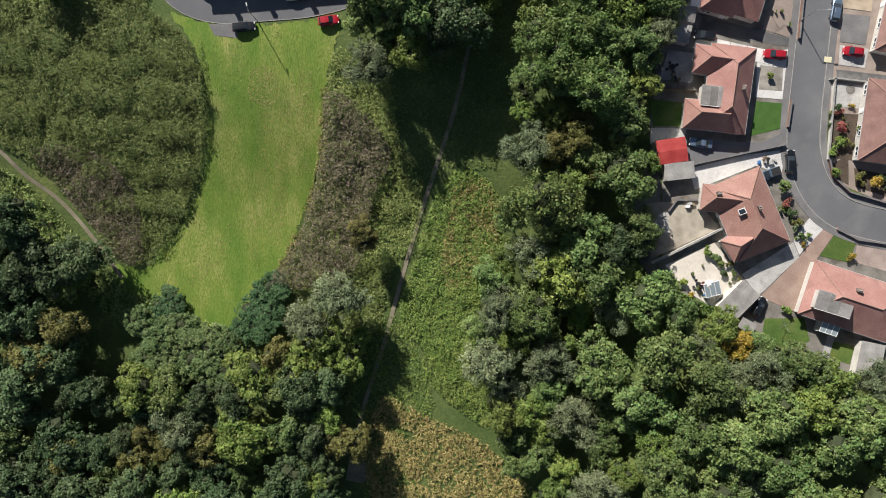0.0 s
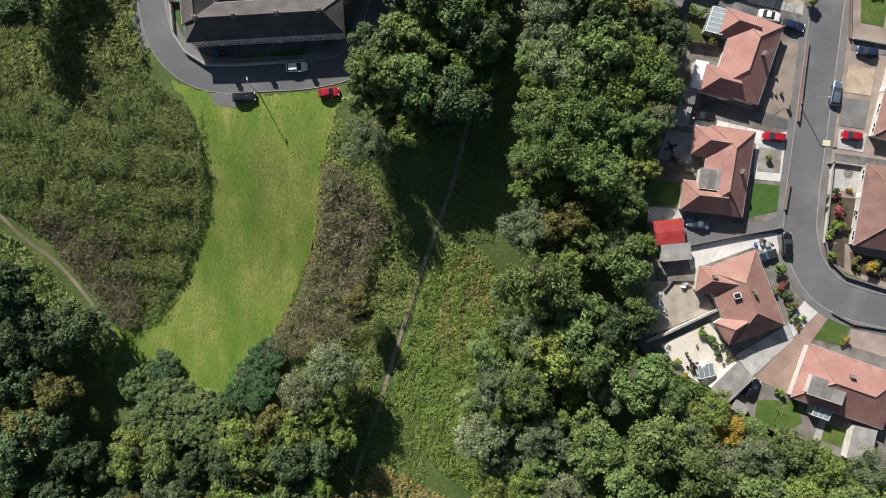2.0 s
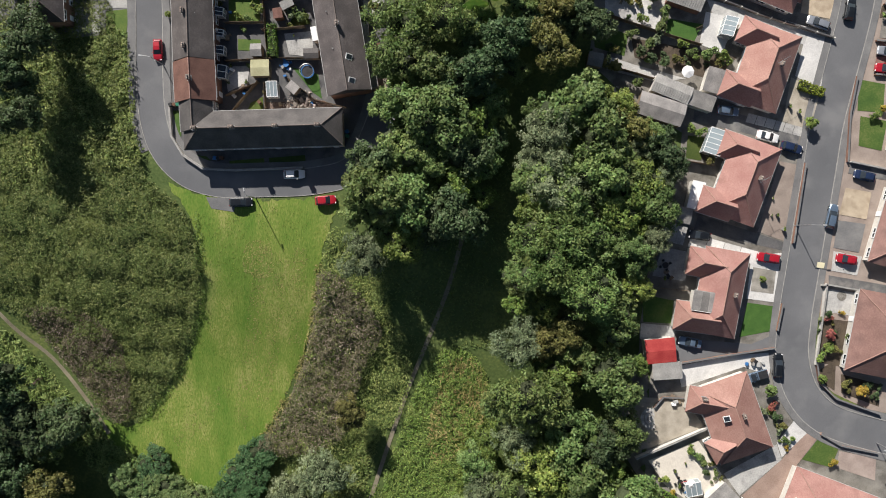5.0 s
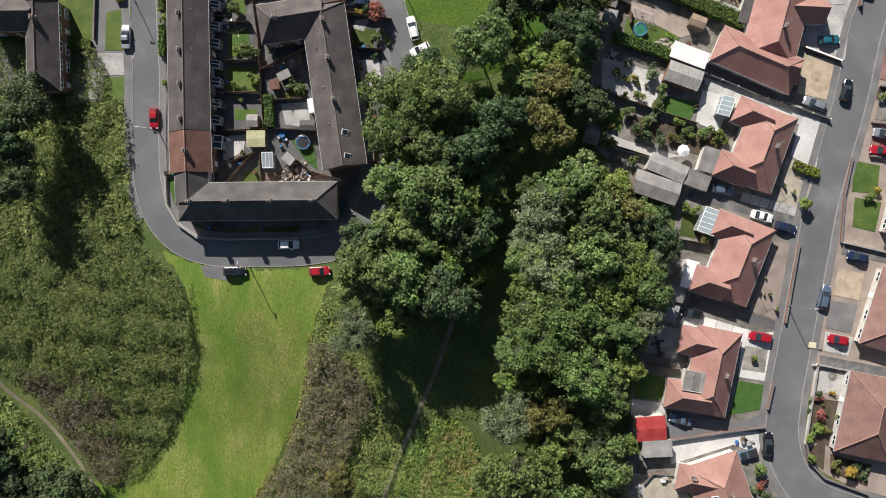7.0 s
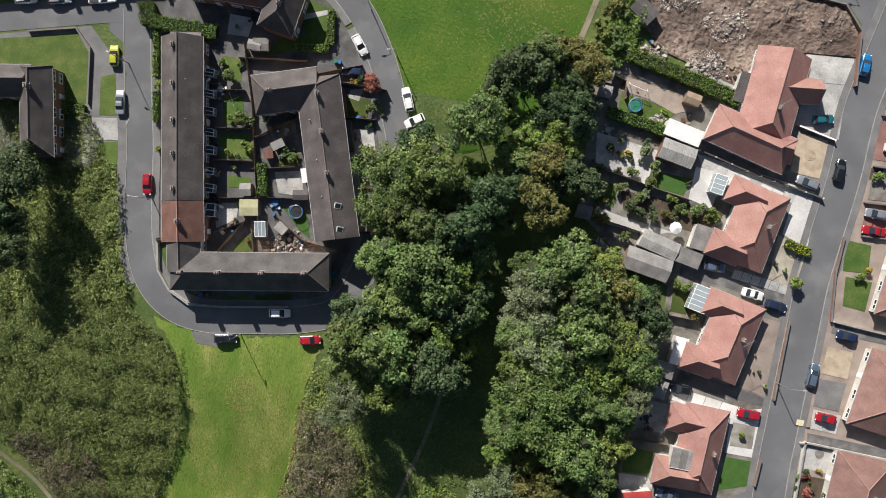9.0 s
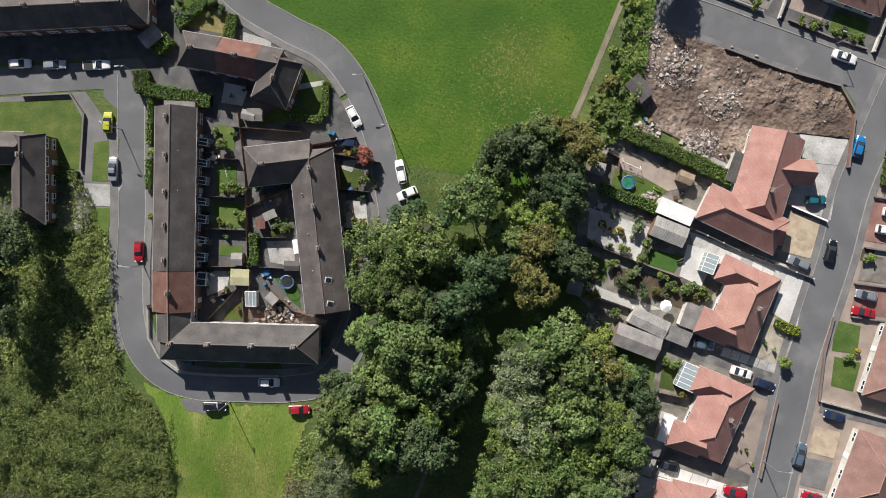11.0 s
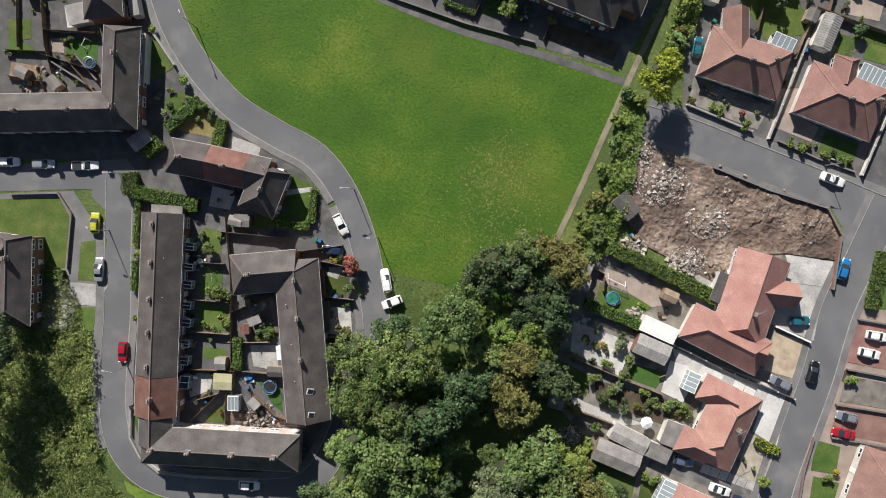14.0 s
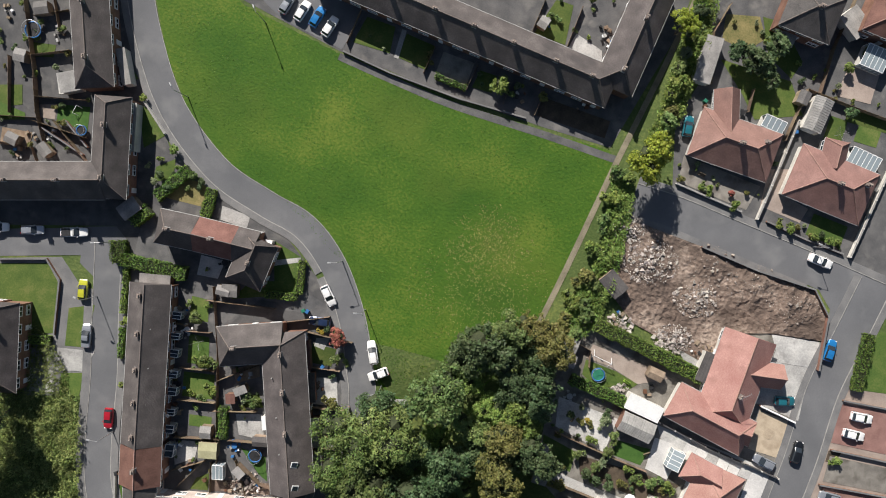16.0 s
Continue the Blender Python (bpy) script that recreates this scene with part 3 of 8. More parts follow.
house("semi_detached_house", "brown-roofed brick house beside the corner lawn", [((-77.75, 90.86), (-76.22, 74.04), 6.2, 0.3, 1, ((0.25, 0),), 0, None), ((-88.9, 87.22), (-78.4, 87.99), 6.0, 0, 0, (), 0.1, None)], ROOF_BROWN, BRICK, RIDGE_BROWN, 2, TE, TR)
house("terraced_house", "long terrace facing the green with a dark brown roof", [((-29.15, 160.75), (27.55, 146.36), 7.4, 0, 0.9, ((0.25, 0), (0.4, 0), (0.53, 0), (0.66, 0), (0.8, 0), (0.92, 0)), 0, None), ((27.55, 146.36), (33.12, 167.5), 7.4, 0.9, 0, ((0.15, 0), (0.6, 0)), 0, None)], ROOF_BROWN, BRICK, RIDGE_BROWN, 2, TE, TR)
BE, BR = 2.6, 5.9
def bungalow(label, blocks, roof=ROOF_PINK):
    return house("bungalow", label, blocks, roof, RENDER, RIDGE_PINK, 1, BE, BR, "bungalow")


bungalow("pink-tiled hipped bungalow set at an angle to the bend", [((52.53, 13.49), (58.29, -0.54), 10.4, 0.9, 0.9, ((0.45, 0.2),), 0, None), ((46.55, 9.76), (54.45, 8.74), 5.0, 0.8, 0, ((0.3, 0.3),), 0.7, None), ((51.34, -0.5), (55.3, 2.01), 4.8, 0.8, 0, (), 0.9, None)])
bungalow("pink-tiled bungalow with a dormer beside the brick drive", [((66.1, -7.04), (83.42, -12.73), 10.6, 1, 1, ((0.45, 0.4),), 0, None)])
bungalow("pink-tiled bungalow with a flat dormer and skylight", [((52.67, 38.06), (50.49, 21.89), 8.4, 1, 1, ((0.5, 0.5),), 0, None), ((45.19, 35.76), (51.88, 34.78), 5.4, 0.9, 0, (), 0.6, None), ((43.26, 25.41), (51.11, 24.74), 5.6, 0.9, 0, (), 0.6, None)])
bungalow("pink-tiled hipped bungalow with a white conservatory", [((57.32, 58.71), (52.72, 43.84), 9.2, 1, 1, ((0.45, 0.4),), 0, None), ((50.15, 58.16), (56.47, 56.2), 5.2, 0.9, 0, (), 0.6, None), ((46.78, 47.45), (53.09, 45.8), 5.2, 0.9, 0, (), 0.6, None)])
bungalow("pink-tiled hipped bungalow beside a concrete drive", [((59.89, 79.71), (55.72, 65.18), 9.2, 1, 1, ((0.45, 0.4),), 0, None), ((52.61, 79.59), (58.93, 77.31), 5.2, 0.9, 0, (), 0.6, None), ((49.76, 69.3), (56.07, 67.34), 5.2, 0.9, 0, (), 0.6, None)])
bungalow("large pink-tiled bungalow with wings and a roof aerial", [((60.77, 105.51), (57.66, 88.64), 10.2, 0, 0.6, ((0.65, 0.1),), 0, None), ((48.23, 91.52), (63.47, 86.11), 7.2, 0.9, 0.9, (), 0.4, None), ((67.88, 98.67), (60.83, 98.57), 4.8, 0, 0, (), 1.0, None), ((64.13, 87.01), (58.55, 88.17), 4.6, 0.5, 0, (), 1.0, None)])
bungalow("weathered pink-tiled bungalow behind a garden wall", [((83.02, 31.22), (80.85, 15.79), 10.8, 1, 1, ((0.45, 0.4),), 0, None)], ROOF_ROSE)
bungalow("weathered pink-tiled bungalow with a pale drive", [((87.47, 50.59), (83.99, 35.9), 10.8, 1, 1, ((0.45, 0.4),), 0, None)], ROOF_ROSE)
bungalow("weathered pink-tiled bungalow with a small lawn", [((90.06, 71.44), (87.21, 57.16), 10.8, 1, 1, ((0.45, 0.4),), 0, None)], ROOF_ROSE)
bungalow("pink-tiled hipped bungalow with a rear wing", [((44.33, 141.57), (59.62, 138.72), 9.4, 1, 1, ((0.5, 0), (0.8, 0.4)), 0, None), ((48.85, 150.03), (50.13, 141.08), 4.8, 0, 0, (), 0.9, None)], ROOF_ROSE)
bungalow("pink-tiled hipped bungalow with a glass conservatory", [((63.24, 137.37), (78.16, 133.72), 10.2, 1, 1, ((0.5, 0), (0.85, 0.4)), 0, None), ((70.58, 143.86), (70.16, 138.32), 4.6, 0.6, 0, (), 1.2, None)], ROOF_ROSE)
house("semi_detached_house", "two-storey house with a dark slate roof", [((56.25, 166.68), (65.9, 164.45), 9.0, 1, 1, ((0.5, 0),), 0, None)], ROOF_GREY, BRICK, RIDGE_BROWN, 2, TE, TR)
house("semi_detached_house", "two-storey house with a weathered red roof", [((71.44, 168.14), (81.67, 165.6), 9.0, 1, 1, (), 0, None)], ROOF_RED, BRICK, RIDGE_PINK, 2, TE, TR)

# ---- trees ----
def unit(v):
    return v / np.linalg.norm(v, axis=1)[:, None]


def crown_mesh(seed, h, limbs, clumps, leaves, size, clump=(0.1, 0.21), loose=0.55, narrow=0.62):
    """A crown of radius 1: limbs bear clumps, and each clump many small leaf faces, looser towards the edge; a core
    coloured dark as inner shade fills each limb.
    """
    g = np.random.default_rng(seed)
    d = unit(g.normal(size=(limbs, 3)))
    d[:, 2] = np.where(d[:, 2] < -0.3, -d[:, 2], d[:, 2])
    big = g.uniform(0.3, 0.5, limbs)
    squash = np.array([1, 1, h / 2])
    main = d * (g.uniform(0.86, 1.06, limbs) - big)[:, None] * squash
    main[: max(1, limbs // 6)] *= 0.3
    owner = g.integers(0, limbs, clumps * 3)
    n = unit(g.normal(size=(clumps * 3, 3)) + np.array([0, 0, 0.45]))
    c = main[owner] + n * (big[owner] * g.uniform(0.72, 1.12, clumps * 3))[:, None]
    deep = np.zeros(len(c), bool)
    for i in range(limbs):
        deep |= (np.linalg.norm(c - main[i], axis=1) < big[i] * 0.7) & (owner != i)
    c, owner = c[~deep][:clumps], owner[~deep][:clumps]
    rad = g.uniform(clump[0], clump[1], len(c)) * g.choice((0.7, 1.0, 1.25), len(c))
    share = rad ** 2 / (rad ** 2).sum()
    k = g.choice(len(c), leaves, p=share)
    out = unit(c[k] - main[owner[k]])
    n = unit(g.normal(size=(leaves, 3)) + out * 0.5 + np.array([0, 0, 0.5]))
    p = c[k] + n * (rad[k] * g.uniform(0.3, 1.2, leaves) ** 0.6)[:, None]
    n = unit(n + np.array([0, 0, 0.35]) + g.normal(scale=loose, size=(leaves, 3)))
    a = unit(np.cross(n, g.normal(size=(leaves, 3))))
    b = np.cross(n, a)
    s = size * g.uniform(0.55, 1.4, leaves)[:, None]
    vs = np.stack([p + a * s, p - a * s * 0.6 + b * s * narrow - n * s * 0.15, p - a * s * 0.6 - b * s * narrow - n * s * 0.15], 1).reshape(-1, 3)
    fs = [(3 * i, 3 * i + 1, 3 * i + 2) for i in range(leaves)]
    verts = vs.tolist()
    ico = bmesh.new()
    bmesh.ops.create_icosphere(ico, subdivisions=1, radius=1)
    iv = np.array([v.co for v in ico.verts])
    ifs = [tuple(v.index for v in f.verts) for f in ico.faces]
    ico.free()
    # a dark core in each limb: the crown's inner shade, put into its colour
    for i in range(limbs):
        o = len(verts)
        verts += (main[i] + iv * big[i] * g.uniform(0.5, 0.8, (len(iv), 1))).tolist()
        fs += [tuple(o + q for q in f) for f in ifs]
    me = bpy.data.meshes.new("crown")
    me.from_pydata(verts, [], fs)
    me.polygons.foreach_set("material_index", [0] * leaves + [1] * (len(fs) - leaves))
    return me


def trunk_mesh(seed, height, r):
    rng = random.Random(seed)
    bm = bmesh.new()
    p, z, rad = Vector((0, 0, -0.5)), 0, r
    pts = [p]
    for i in range(4):
        p = p + Vector((rng.uniform(-0.25, 0.25), rng.uniform(-0.25, 0.25), height / 4))
        pts.append(p)
    for i, (a, b) in enumerate(zip(pts, pts[1:])):
        tube(bm, a, b, rad, rad * 0.8, 7)
        rad *= 0.8
    for i in range(6):
        a = pts[2].lerp(pts[4], rng.random())
        t = rng.uniform(0, 6.28)
        tube(bm, a, a + Vector((math.cos(t), math.sin(t), 0.8)) * height * 0.3, rad * 0.7, rad * 0.25, 5)
    me = bpy.data.meshes.new("trunk")
    bm.to_mesh(me)
    bm.free()
    me.materials.append(BARK)
    return me


# near-black green that paints the shade inside crowns and hedges
INNER_SHADE = mat("foliage_inner_shade", (0.022, 0.03, 0.014), (0.055, 0.068, 0.03), 3.5, 6, bump=0.8, dist=0.2, spread=0.2)
LEAVES = {
    "oak": leaf("oak_leaves", (0.098, 0.16, 0.046), (0.215, 0.28, 0.1), 0.28),
    "dark": leaf("dark_alder_leaves", (0.05, 0.09, 0.036), (0.118, 0.168, 0.074), 0.3),
    "ash": leaf("ash_leaves", (0.108, 0.178, 0.048), (0.225, 0.295, 0.098), 0.22),
    "willow": leaf("grey_willow_leaves", (0.14, 0.185, 0.095), (0.275, 0.315, 0.175), 0.2),
    "lime": leaf("bright_sycamore_leaves", (0.125, 0.195, 0.042), (0.25, 0.315, 0.085), 0.25),
    "olive": leaf("browning_leaves", (0.13, 0.135, 0.038), (0.235, 0.225, 0.075), 0.15),
    "gold": leaf("golden_leaves", (0.3, 0.23, 0.035), (0.44, 0.34, 0.07), 0.15),
    "spring": leaf("yellow_green_leaves", (0.2, 0.26, 0.03), (0.33, 0.375, 0.06), 0.1),
    "red": leaf("copper_red_leaves", (0.25, 0.085, 0.065), (0.42, 0.16, 0.12), 0.15),
    "teal": leaf("dense_dark_shrub_leaves", (0.048, 0.108, 0.042), (0.105, 0.18, 0.075), 0.15),
    "scrub": leaf("scrub_leaves", (0.085, 0.145, 0.05), (0.19, 0.255, 0.1), 0.25),
}
SHAPES = {
    "oak": [crown_mesh(1, 1.7, 11, 120, 5300, 0.05), crown_mesh(2, 1.8, 13, 150, 5300, 0.049), crown_mesh(7, 1.6, 8, 95, 5300, 0.051), crown_mesh(9, 1.7, 11, 80, 5200, 0.054, (0.13, 0.26))],
    "willow": [crown_mesh(3, 1.7, 7, 160, 6300, 0.045, (0.12, 0.2), 0.8, 0.4), crown_mesh(4, 1.6, 9, 190, 6300, 0.044, (0.1, 0.18), 0.8, 0.4)],
    "low": [crown_mesh(11, 1.3, 9, 150, 5200, 0.055, (0.1, 0.18), 0.7), crown_mesh(12, 1.2, 12, 170, 5200, 0.053, (0.1, 0.17), 0.7)],
    "bush": [crown_mesh(5, 1.6, 3, 44, 720, 0.13, (0.15, 0.24)), crown_mesh(6, 1.5, 4, 38, 720, 0.13, (0.15, 0.25))],
}
TRUNKS = [trunk_mesh(i, 0.8, 0.045) for i in range(3)]
KIND = {"oak": "oak", "dark": "oak", "willow": "willow", "ash": "willow", "lime": "oak", "olive": "oak", "gold": "oak", "red": "oak", "teal": "low", "scrub": "low", "spring": "oak"}
WORDS = {"oak": "tall broadleaf tree with a billowing green crown", "dark": "tall dark green alder tree", "willow": "grey-green willow tree with fine foliage", "ash": "broad green ash tree with fine foliage", "lime": "bright green sycamore tree in sunlight", "olive": "broadleaf tree with browning olive leaves", "gold": "small tree with golden autumn leaves", "spring": "yellow-green tree catching the sun", "red": "small ornamental tree with copper red leaves", "teal": "dense dark green thicket of shrubs", "scrub": "grey-green thicket of tangled scrub"}
CROWNS = {}
_count = [0]


def crown_of(kind, shape):
    """Each shape with each foliage is one shared mesh."""
    if (kind, shape) not in CROWNS:
        me = shape.copy()
        me.materials.append(LEAVES[kind])
        me.materials.append(INNER_SHADE)
        CROWNS[kind, shape] = me
    return CROWNS[kind, shape]


def tree(p, r, kind="oak", tall=None, name="tree", small=False, label="", group=""):
    """A tree at p with crown radius r: a tapered trunk with limbs and a leafy crown."""
    _count[0] += 1
    rng = random.Random(_count[0])
    h = tall or r * 2.0 + 3.0
    base = V(p, -0.1)
    if not small and not tall:
        top = 3.0 if p[0] < -25 and p[1] < 5 else 10.5 if p[0] > 30 and p[1] > -14 else 14.5
        h = max(r * 1.5, min(h, top - base.z + rng.uniform(-1.2, 0.6)))
    t = thing(name, base, rng.uniform(0, 6.28), label or WORDS[kind], "bush" if small else "tree", group or ("garden shrubs" if small else "woodland trees"))
    shapes = SHAPES["bush"] if small else SHAPES[KIND[kind]]
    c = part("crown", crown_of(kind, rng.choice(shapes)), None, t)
    deep = min(h * 0.86, r * 1.9) / 1.7
    c.scale = (r * rng.uniform(0.95, 1.08), r * rng.uniform(0.95, 1.08), deep)
    c.location.z = h - deep * 0.86
    k = part("trunk", rng.choice(TRUNKS), None, t)
    k.scale = (r * 0.9, r * 0.9, h)
    return t


PLACED = []


def grove(kind, *places):
    """Trees of one foliage: place and crown radius of each."""
    for p, r in places:
        PLACED.append((Vector(p), r))
        low = kind in ("teal", "scrub")
        tree(p, r, kind, (3.4 if kind == "teal" else 4.6) if low else (4.4 if kind == "red" else None), "thicket" if low else "tree", False, "", "thicket" if low else "")


# the woods, belt by belt
grove("oak", ((20.05, 46.16), 6.8), ((30.51, 50.74), 6.2), ((30.73, 23.78), 5), ((31.8, 12.39), 6), ((24.24, 0.42), 6.2), ((28.48, -5.87), 5.8), ((36.6, -9.12), 6), ((27.93, -22.29), 6.6), ((37.64, -19.25), 6.2), ((61.84, -20.71), 5), ((45.35, -23.81), 5.8))
grove("oak", ((35.23, -29.09), 6.2), ((56.5, -28.65), 6.2), ((71.56, -29.36), 5.5), ((44.51, -33.44), 5.5), ((50.28, -34.67), 6), ((70.29, -36.11), 6.5), ((58.29, -41.18), 6.2), ((38.55, -42.63), 6), ((64.29, -46.19), 6.5), ((48.27, -46.77), 6.5), ((76.28, -45.13), 6.5), ((-11.39, 44.72), 7))
grove("oak", ((4.4, 86.75), 6.2), ((-5.32, 67.55), 6), ((-2.61, 58.64), 7.6), ((-9.89, 60.12), 5.6), ((-7.69, 43.9), 6.2), ((20.41, 63.44), 6.6), ((26.92, 57.83), 6.2), ((26.48, 50.67), 5.6), ((-8.43, 54.11), 5.6), ((-14, 44.88), 5.6))
grove("dark", ((0.88, 41.99), 5.6), ((11.73, 94.89), 6.8), ((23.25, 89.38), 4.8), ((2.84, 67.26), 6.2), ((1.82, 53.76), 5.6), ((-1.38, 41), 5), ((38.63, 54.6), 5), ((-80.18, -3.54), 7.2), ((-82.54, 5.15), 6), ((-72.96, -1.86), 5.2), ((-84.92, -13.59), 6), ((-80.08, -21.07), 6.6), ((8.6, 74.05), 5.2))
grove("dark", ((-84.54, -28.4), 6.5), ((-74.88, -37.27), 6.5), ((-85.07, -45.13), 7), ((-71.8, -48.42), 6.5), ((-62.24, -47.59), 5.6), ((-30.06, -27.32), 4.8), ((31.3, 0.18), 4.6), ((24.11, 78.68), 4.6), ((-76.73, 70.22), 5.2), ((-80.01, 64.24), 4.6), ((-78.95, 55.96), 4.6), ((-44.44, -49.76), 5.6), ((-33.3, -46.35), 5.5))
grove("willow", ((-21.44, -9.42), 5.6), ((-27.53, -14.57), 5), ((13.98, 19), 5.2), ((8.38, -12.07), 5.6), ((7.47, -22.11), 5.6), ((-15.64, 34), 4.8), ((14.68, -0.92), 4.8), ((17.94, 58.14), 5.6), ((19.61, 48.07), 6), ((-53.1, -34.24), 5.2))
grove("willow", ((37.39, 38.73), 3.6), ((18.35, -22.23), 5.6), ((54.78, -21.86), 5), ((28.17, -46.67), 6), ((22.99, -32.72), 5.6))
grove("ash", ((18.79, 37.68), 8), ((23.35, 40.12), 7), ((16.68, 35.27), 6.2), ((16.42, 8.95), 7.4), ((-11.02, 75.29), 7.4), ((-3.07, 77.52), 7), ((25.77, 28.74), 7.2), ((14.87, -12.89), 6))
grove("lime", ((20.12, -6.2), 6), ((-20.96, -22.55), 4), ((-24.53, -17.71), 4.2), ((-28.69, -21.44), 4.4), ((-18.46, -17.8), 2.8), ((36.33, 15.83), 2.4), ((31.56, 25.5), 2.6), ((13.95, 25.97), 3), ((-24.66, -33.73), 3.6), ((-40.35, -25.51), 5.6), ((-62.35, -27.37), 5.4), ((-40.08, -35.43), 6), ((-41.24, -37.69), 5))
grove("lime", ((9.94, -32.48), 4.4), ((32.03, 20.79), 2.6), ((67.47, -24.95), 5), ((63.24, -28.51), 5.2), ((-26.83, -46.65), 4), ((-52.59, -49.01), 5.5), ((35.15, 50.14), 4.4), ((31.27, 44.77), 5.2))
grove("olive", ((17.44, 80.97), 4.4), ((16.98, 73.67), 4.8), ((32.35, 59.23), 4.6), ((-17.44, 3.27), 3.4), ((23.28, 97.83), 4), ((-82.12, -20.95), 5), ((-75.47, -39.79), 4.6), ((19.87, 101.69), 4.2), ((-63.7, -42.28), 4), ((-33.88, -21.09), 4))
grove("gold", ((51.26, -17.28), 3.4))
grove("spring", ((36.13, 135.26), 4.4), ((38.21, 159.36), 3.0))
grove("scrub", ((-63.5, -14.2), 3.6), ((-60.2, -17.8), 4.2), ((-55.4, -16.6), 4.4), ((-50.2, -18.2), 4.2), ((-46.4, -20.4), 3.6), ((-57.6, -22.6), 4.4), ((-52.4, -23.4), 4.8), ((-62.2, -23.2), 3.8), ((-47.2, -25.6), 4.4))
grove("teal", ((-38.52, -12.75), 5.4), ((-36.55, -8.66), 4.6), ((-40.6, -16.5), 4.4), ((-57.47, -11.78), 4))
grove("red", ((-16.03, 93.17), 2.0))


def fill(outline, kinds, spacing, r1, r2, seed):
    """Closes the gaps of a wood with more trees, none too near another."""
    rng = random.Random(seed)
    xs, ys = [p[0] for p in outline], [p[1] for p in outline]
    for _ in range(900):
        p = Vector((rng.uniform(min(xs), max(xs)), rng.uniform(min(ys), max(ys))))
        r = rng.uniform(r1, r2)
        if inside(np.array([p]), outline)[0] and all((p - q).length > spacing * 0.5 * (r + s) for q, s in PLACED):
            PLACED.append((p, r))
            tree(p, r, rng.choice(kinds))


fill([(16.38, 55.08), (39.72, 55.79), (36.93, 36.8), (33.95, 7.04), (40.85, -9.67), (56.74, -17.82), (80.95, -23.7), (88.08, -53.45), (18.28, -58.54), (6.72, -30.27), (4.11, -11.83), (11.39, 13.22), (10.78, 34.81)], ("oak", "oak", "lime", "willow", "olive", "oak", "lime"), 1.02, 2.8, 4.6, 11)
# mostly dark kinds: leaf colour also takes on the view's darker corner
fill([(-96.9, 4.75), (-79.93, 2.75), (-75.5, -6.0), (-76.5, -23.0), (-64.0, -28.0), (-52.95, -27.0), (-26.57, -21.62), (-19.63, -30.79), (-23.21, -59.92), (-102.42, -60.34)], ("oak", "dark", "dark", "olive", "dark"), 1.02, 2.8, 4.8, 12)
fill([(-15.05, 79.98), (8.42, 92.29), (15.04, 102.25), (26.37, 92.56), (25.7, 74.56), (13.33, 71.62), (7.9, 59.41), (6.19, 39.64), (-16.09, 33.84), (-17.8, 44.63), (-12.26, 56.82)], ("oak", "dark", "oak", "lime"), 1.02, 2.8, 4.6, 13)
fill([(15.82, 66.43), (28.56, 65.24), (42.06, 55.65), (38.19, 38.27), (14.63, 29.33), (13.3, 44.74)], ("oak", "willow", "oak", "lime"), 1.02, 2.8, 4.4, 14)

# ---- wild growth ----
def scatter(name, outline, density, size, lift, material, label, category, seed, blades=3, clump=0.0, soft=True, flat=0.0, fade=False, slim=0.33):
    """Countless small leaf faces over an outline, in uneven clumps."""
    g = np.random.default_rng(seed)
    line = [tuple(q) for q in (curve(outline, 2.0, True) if soft else outline)]
    P = np.array(line)
    lo, hi = P.min(0), P.max(0)
    n = int((hi[0] - lo[0]) * (hi[1] - lo[1]) * density)
    q = lo + g.random((n, 2)) * (hi - lo)
    q = q[inside(q, line)]
    if fade:
        off = np.linalg.norm((q - P.mean(0)) / ((hi - lo) / 2), axis=1)
        q = q[g.random(len(q)) > np.clip(off, 0, 1) ** 1.2]
    z = np.array([ground_z(x, y) for x, y in q])
    cl = np.array([max(0.0, 0.45 + noise.noise((x * 0.28, y * 0.28, seed)) + 0.5 * noise.noise((x * 1.0, y * 1.0, seed)) + 0.5 * noise.noise((x * 2.4, y * 2.4, seed))) for x, y in q])
    keep = cl > (0.12 if clump < 1 else -1)
    q, z, cl = q[keep], z[keep], cl[keep]
    q, z, cl = (np.repeat(v, blades, axis=0) for v in (q, z, cl))
    m = len(q)
    p = np.column_stack([q + g.normal(scale=size * 0.6, size=(m, 2)), z + lift + cl * clump * g.uniform(0.4, 1.0, m)])
    nn = g.normal(size=(m, 3)) * np.array([0.8, 0.8, 0.5])
    nn[:, 2] += 1.7 + flat
    nn /= np.linalg.norm(nn, axis=1)[:, None]
    a = np.cross(nn, g.normal(size=(m, 3)))
    a /= np.linalg.norm(a, axis=1)[:, None]
    b = np.cross(nn, a)
    s = (size * g.uniform(0.5, 1.3, m))[:, None]
    v = np.stack([p + a * s * 1.15, p + b * s * slim, p - a * s * 1.15, p - b * s * slim], 1).reshape(-1, 3)
    me = bpy.data.meshes.new(name)
    me.from_pydata(v.tolist(), [], [(4 * i, 4 * i + 1, 4 * i + 2, 4 * i + 3) for i in range(m)])
    me.materials.append(material)
    return tagged(new(name, me), label, category, kind="stuff")


HERB = leaf("tall_herb_leaves", (0.112, 0.172, 0.042), (0.26, 0.31, 0.105))
BROWN_HERB = leaf("withered_stems", (0.074, 0.068, 0.038), (0.2, 0.176, 0.112))
NETTLE = leaf("nettle_leaves", (0.112, 0.195, 0.038), (0.235, 0.315, 0.085))
STRAW = leaf("straw_grass", (0.19, 0.18, 0.06), (0.34, 0.295, 0.115))
SEED_HEAD = leaf("pale_seed_heads", (0.27, 0.22, 0.165), (0.46, 0.39, 0.31))
MEADOW_BLADE = leaf("meadow_grass_blades", (0.085, 0.165, 0.02), (0.2, 0.26, 0.045))
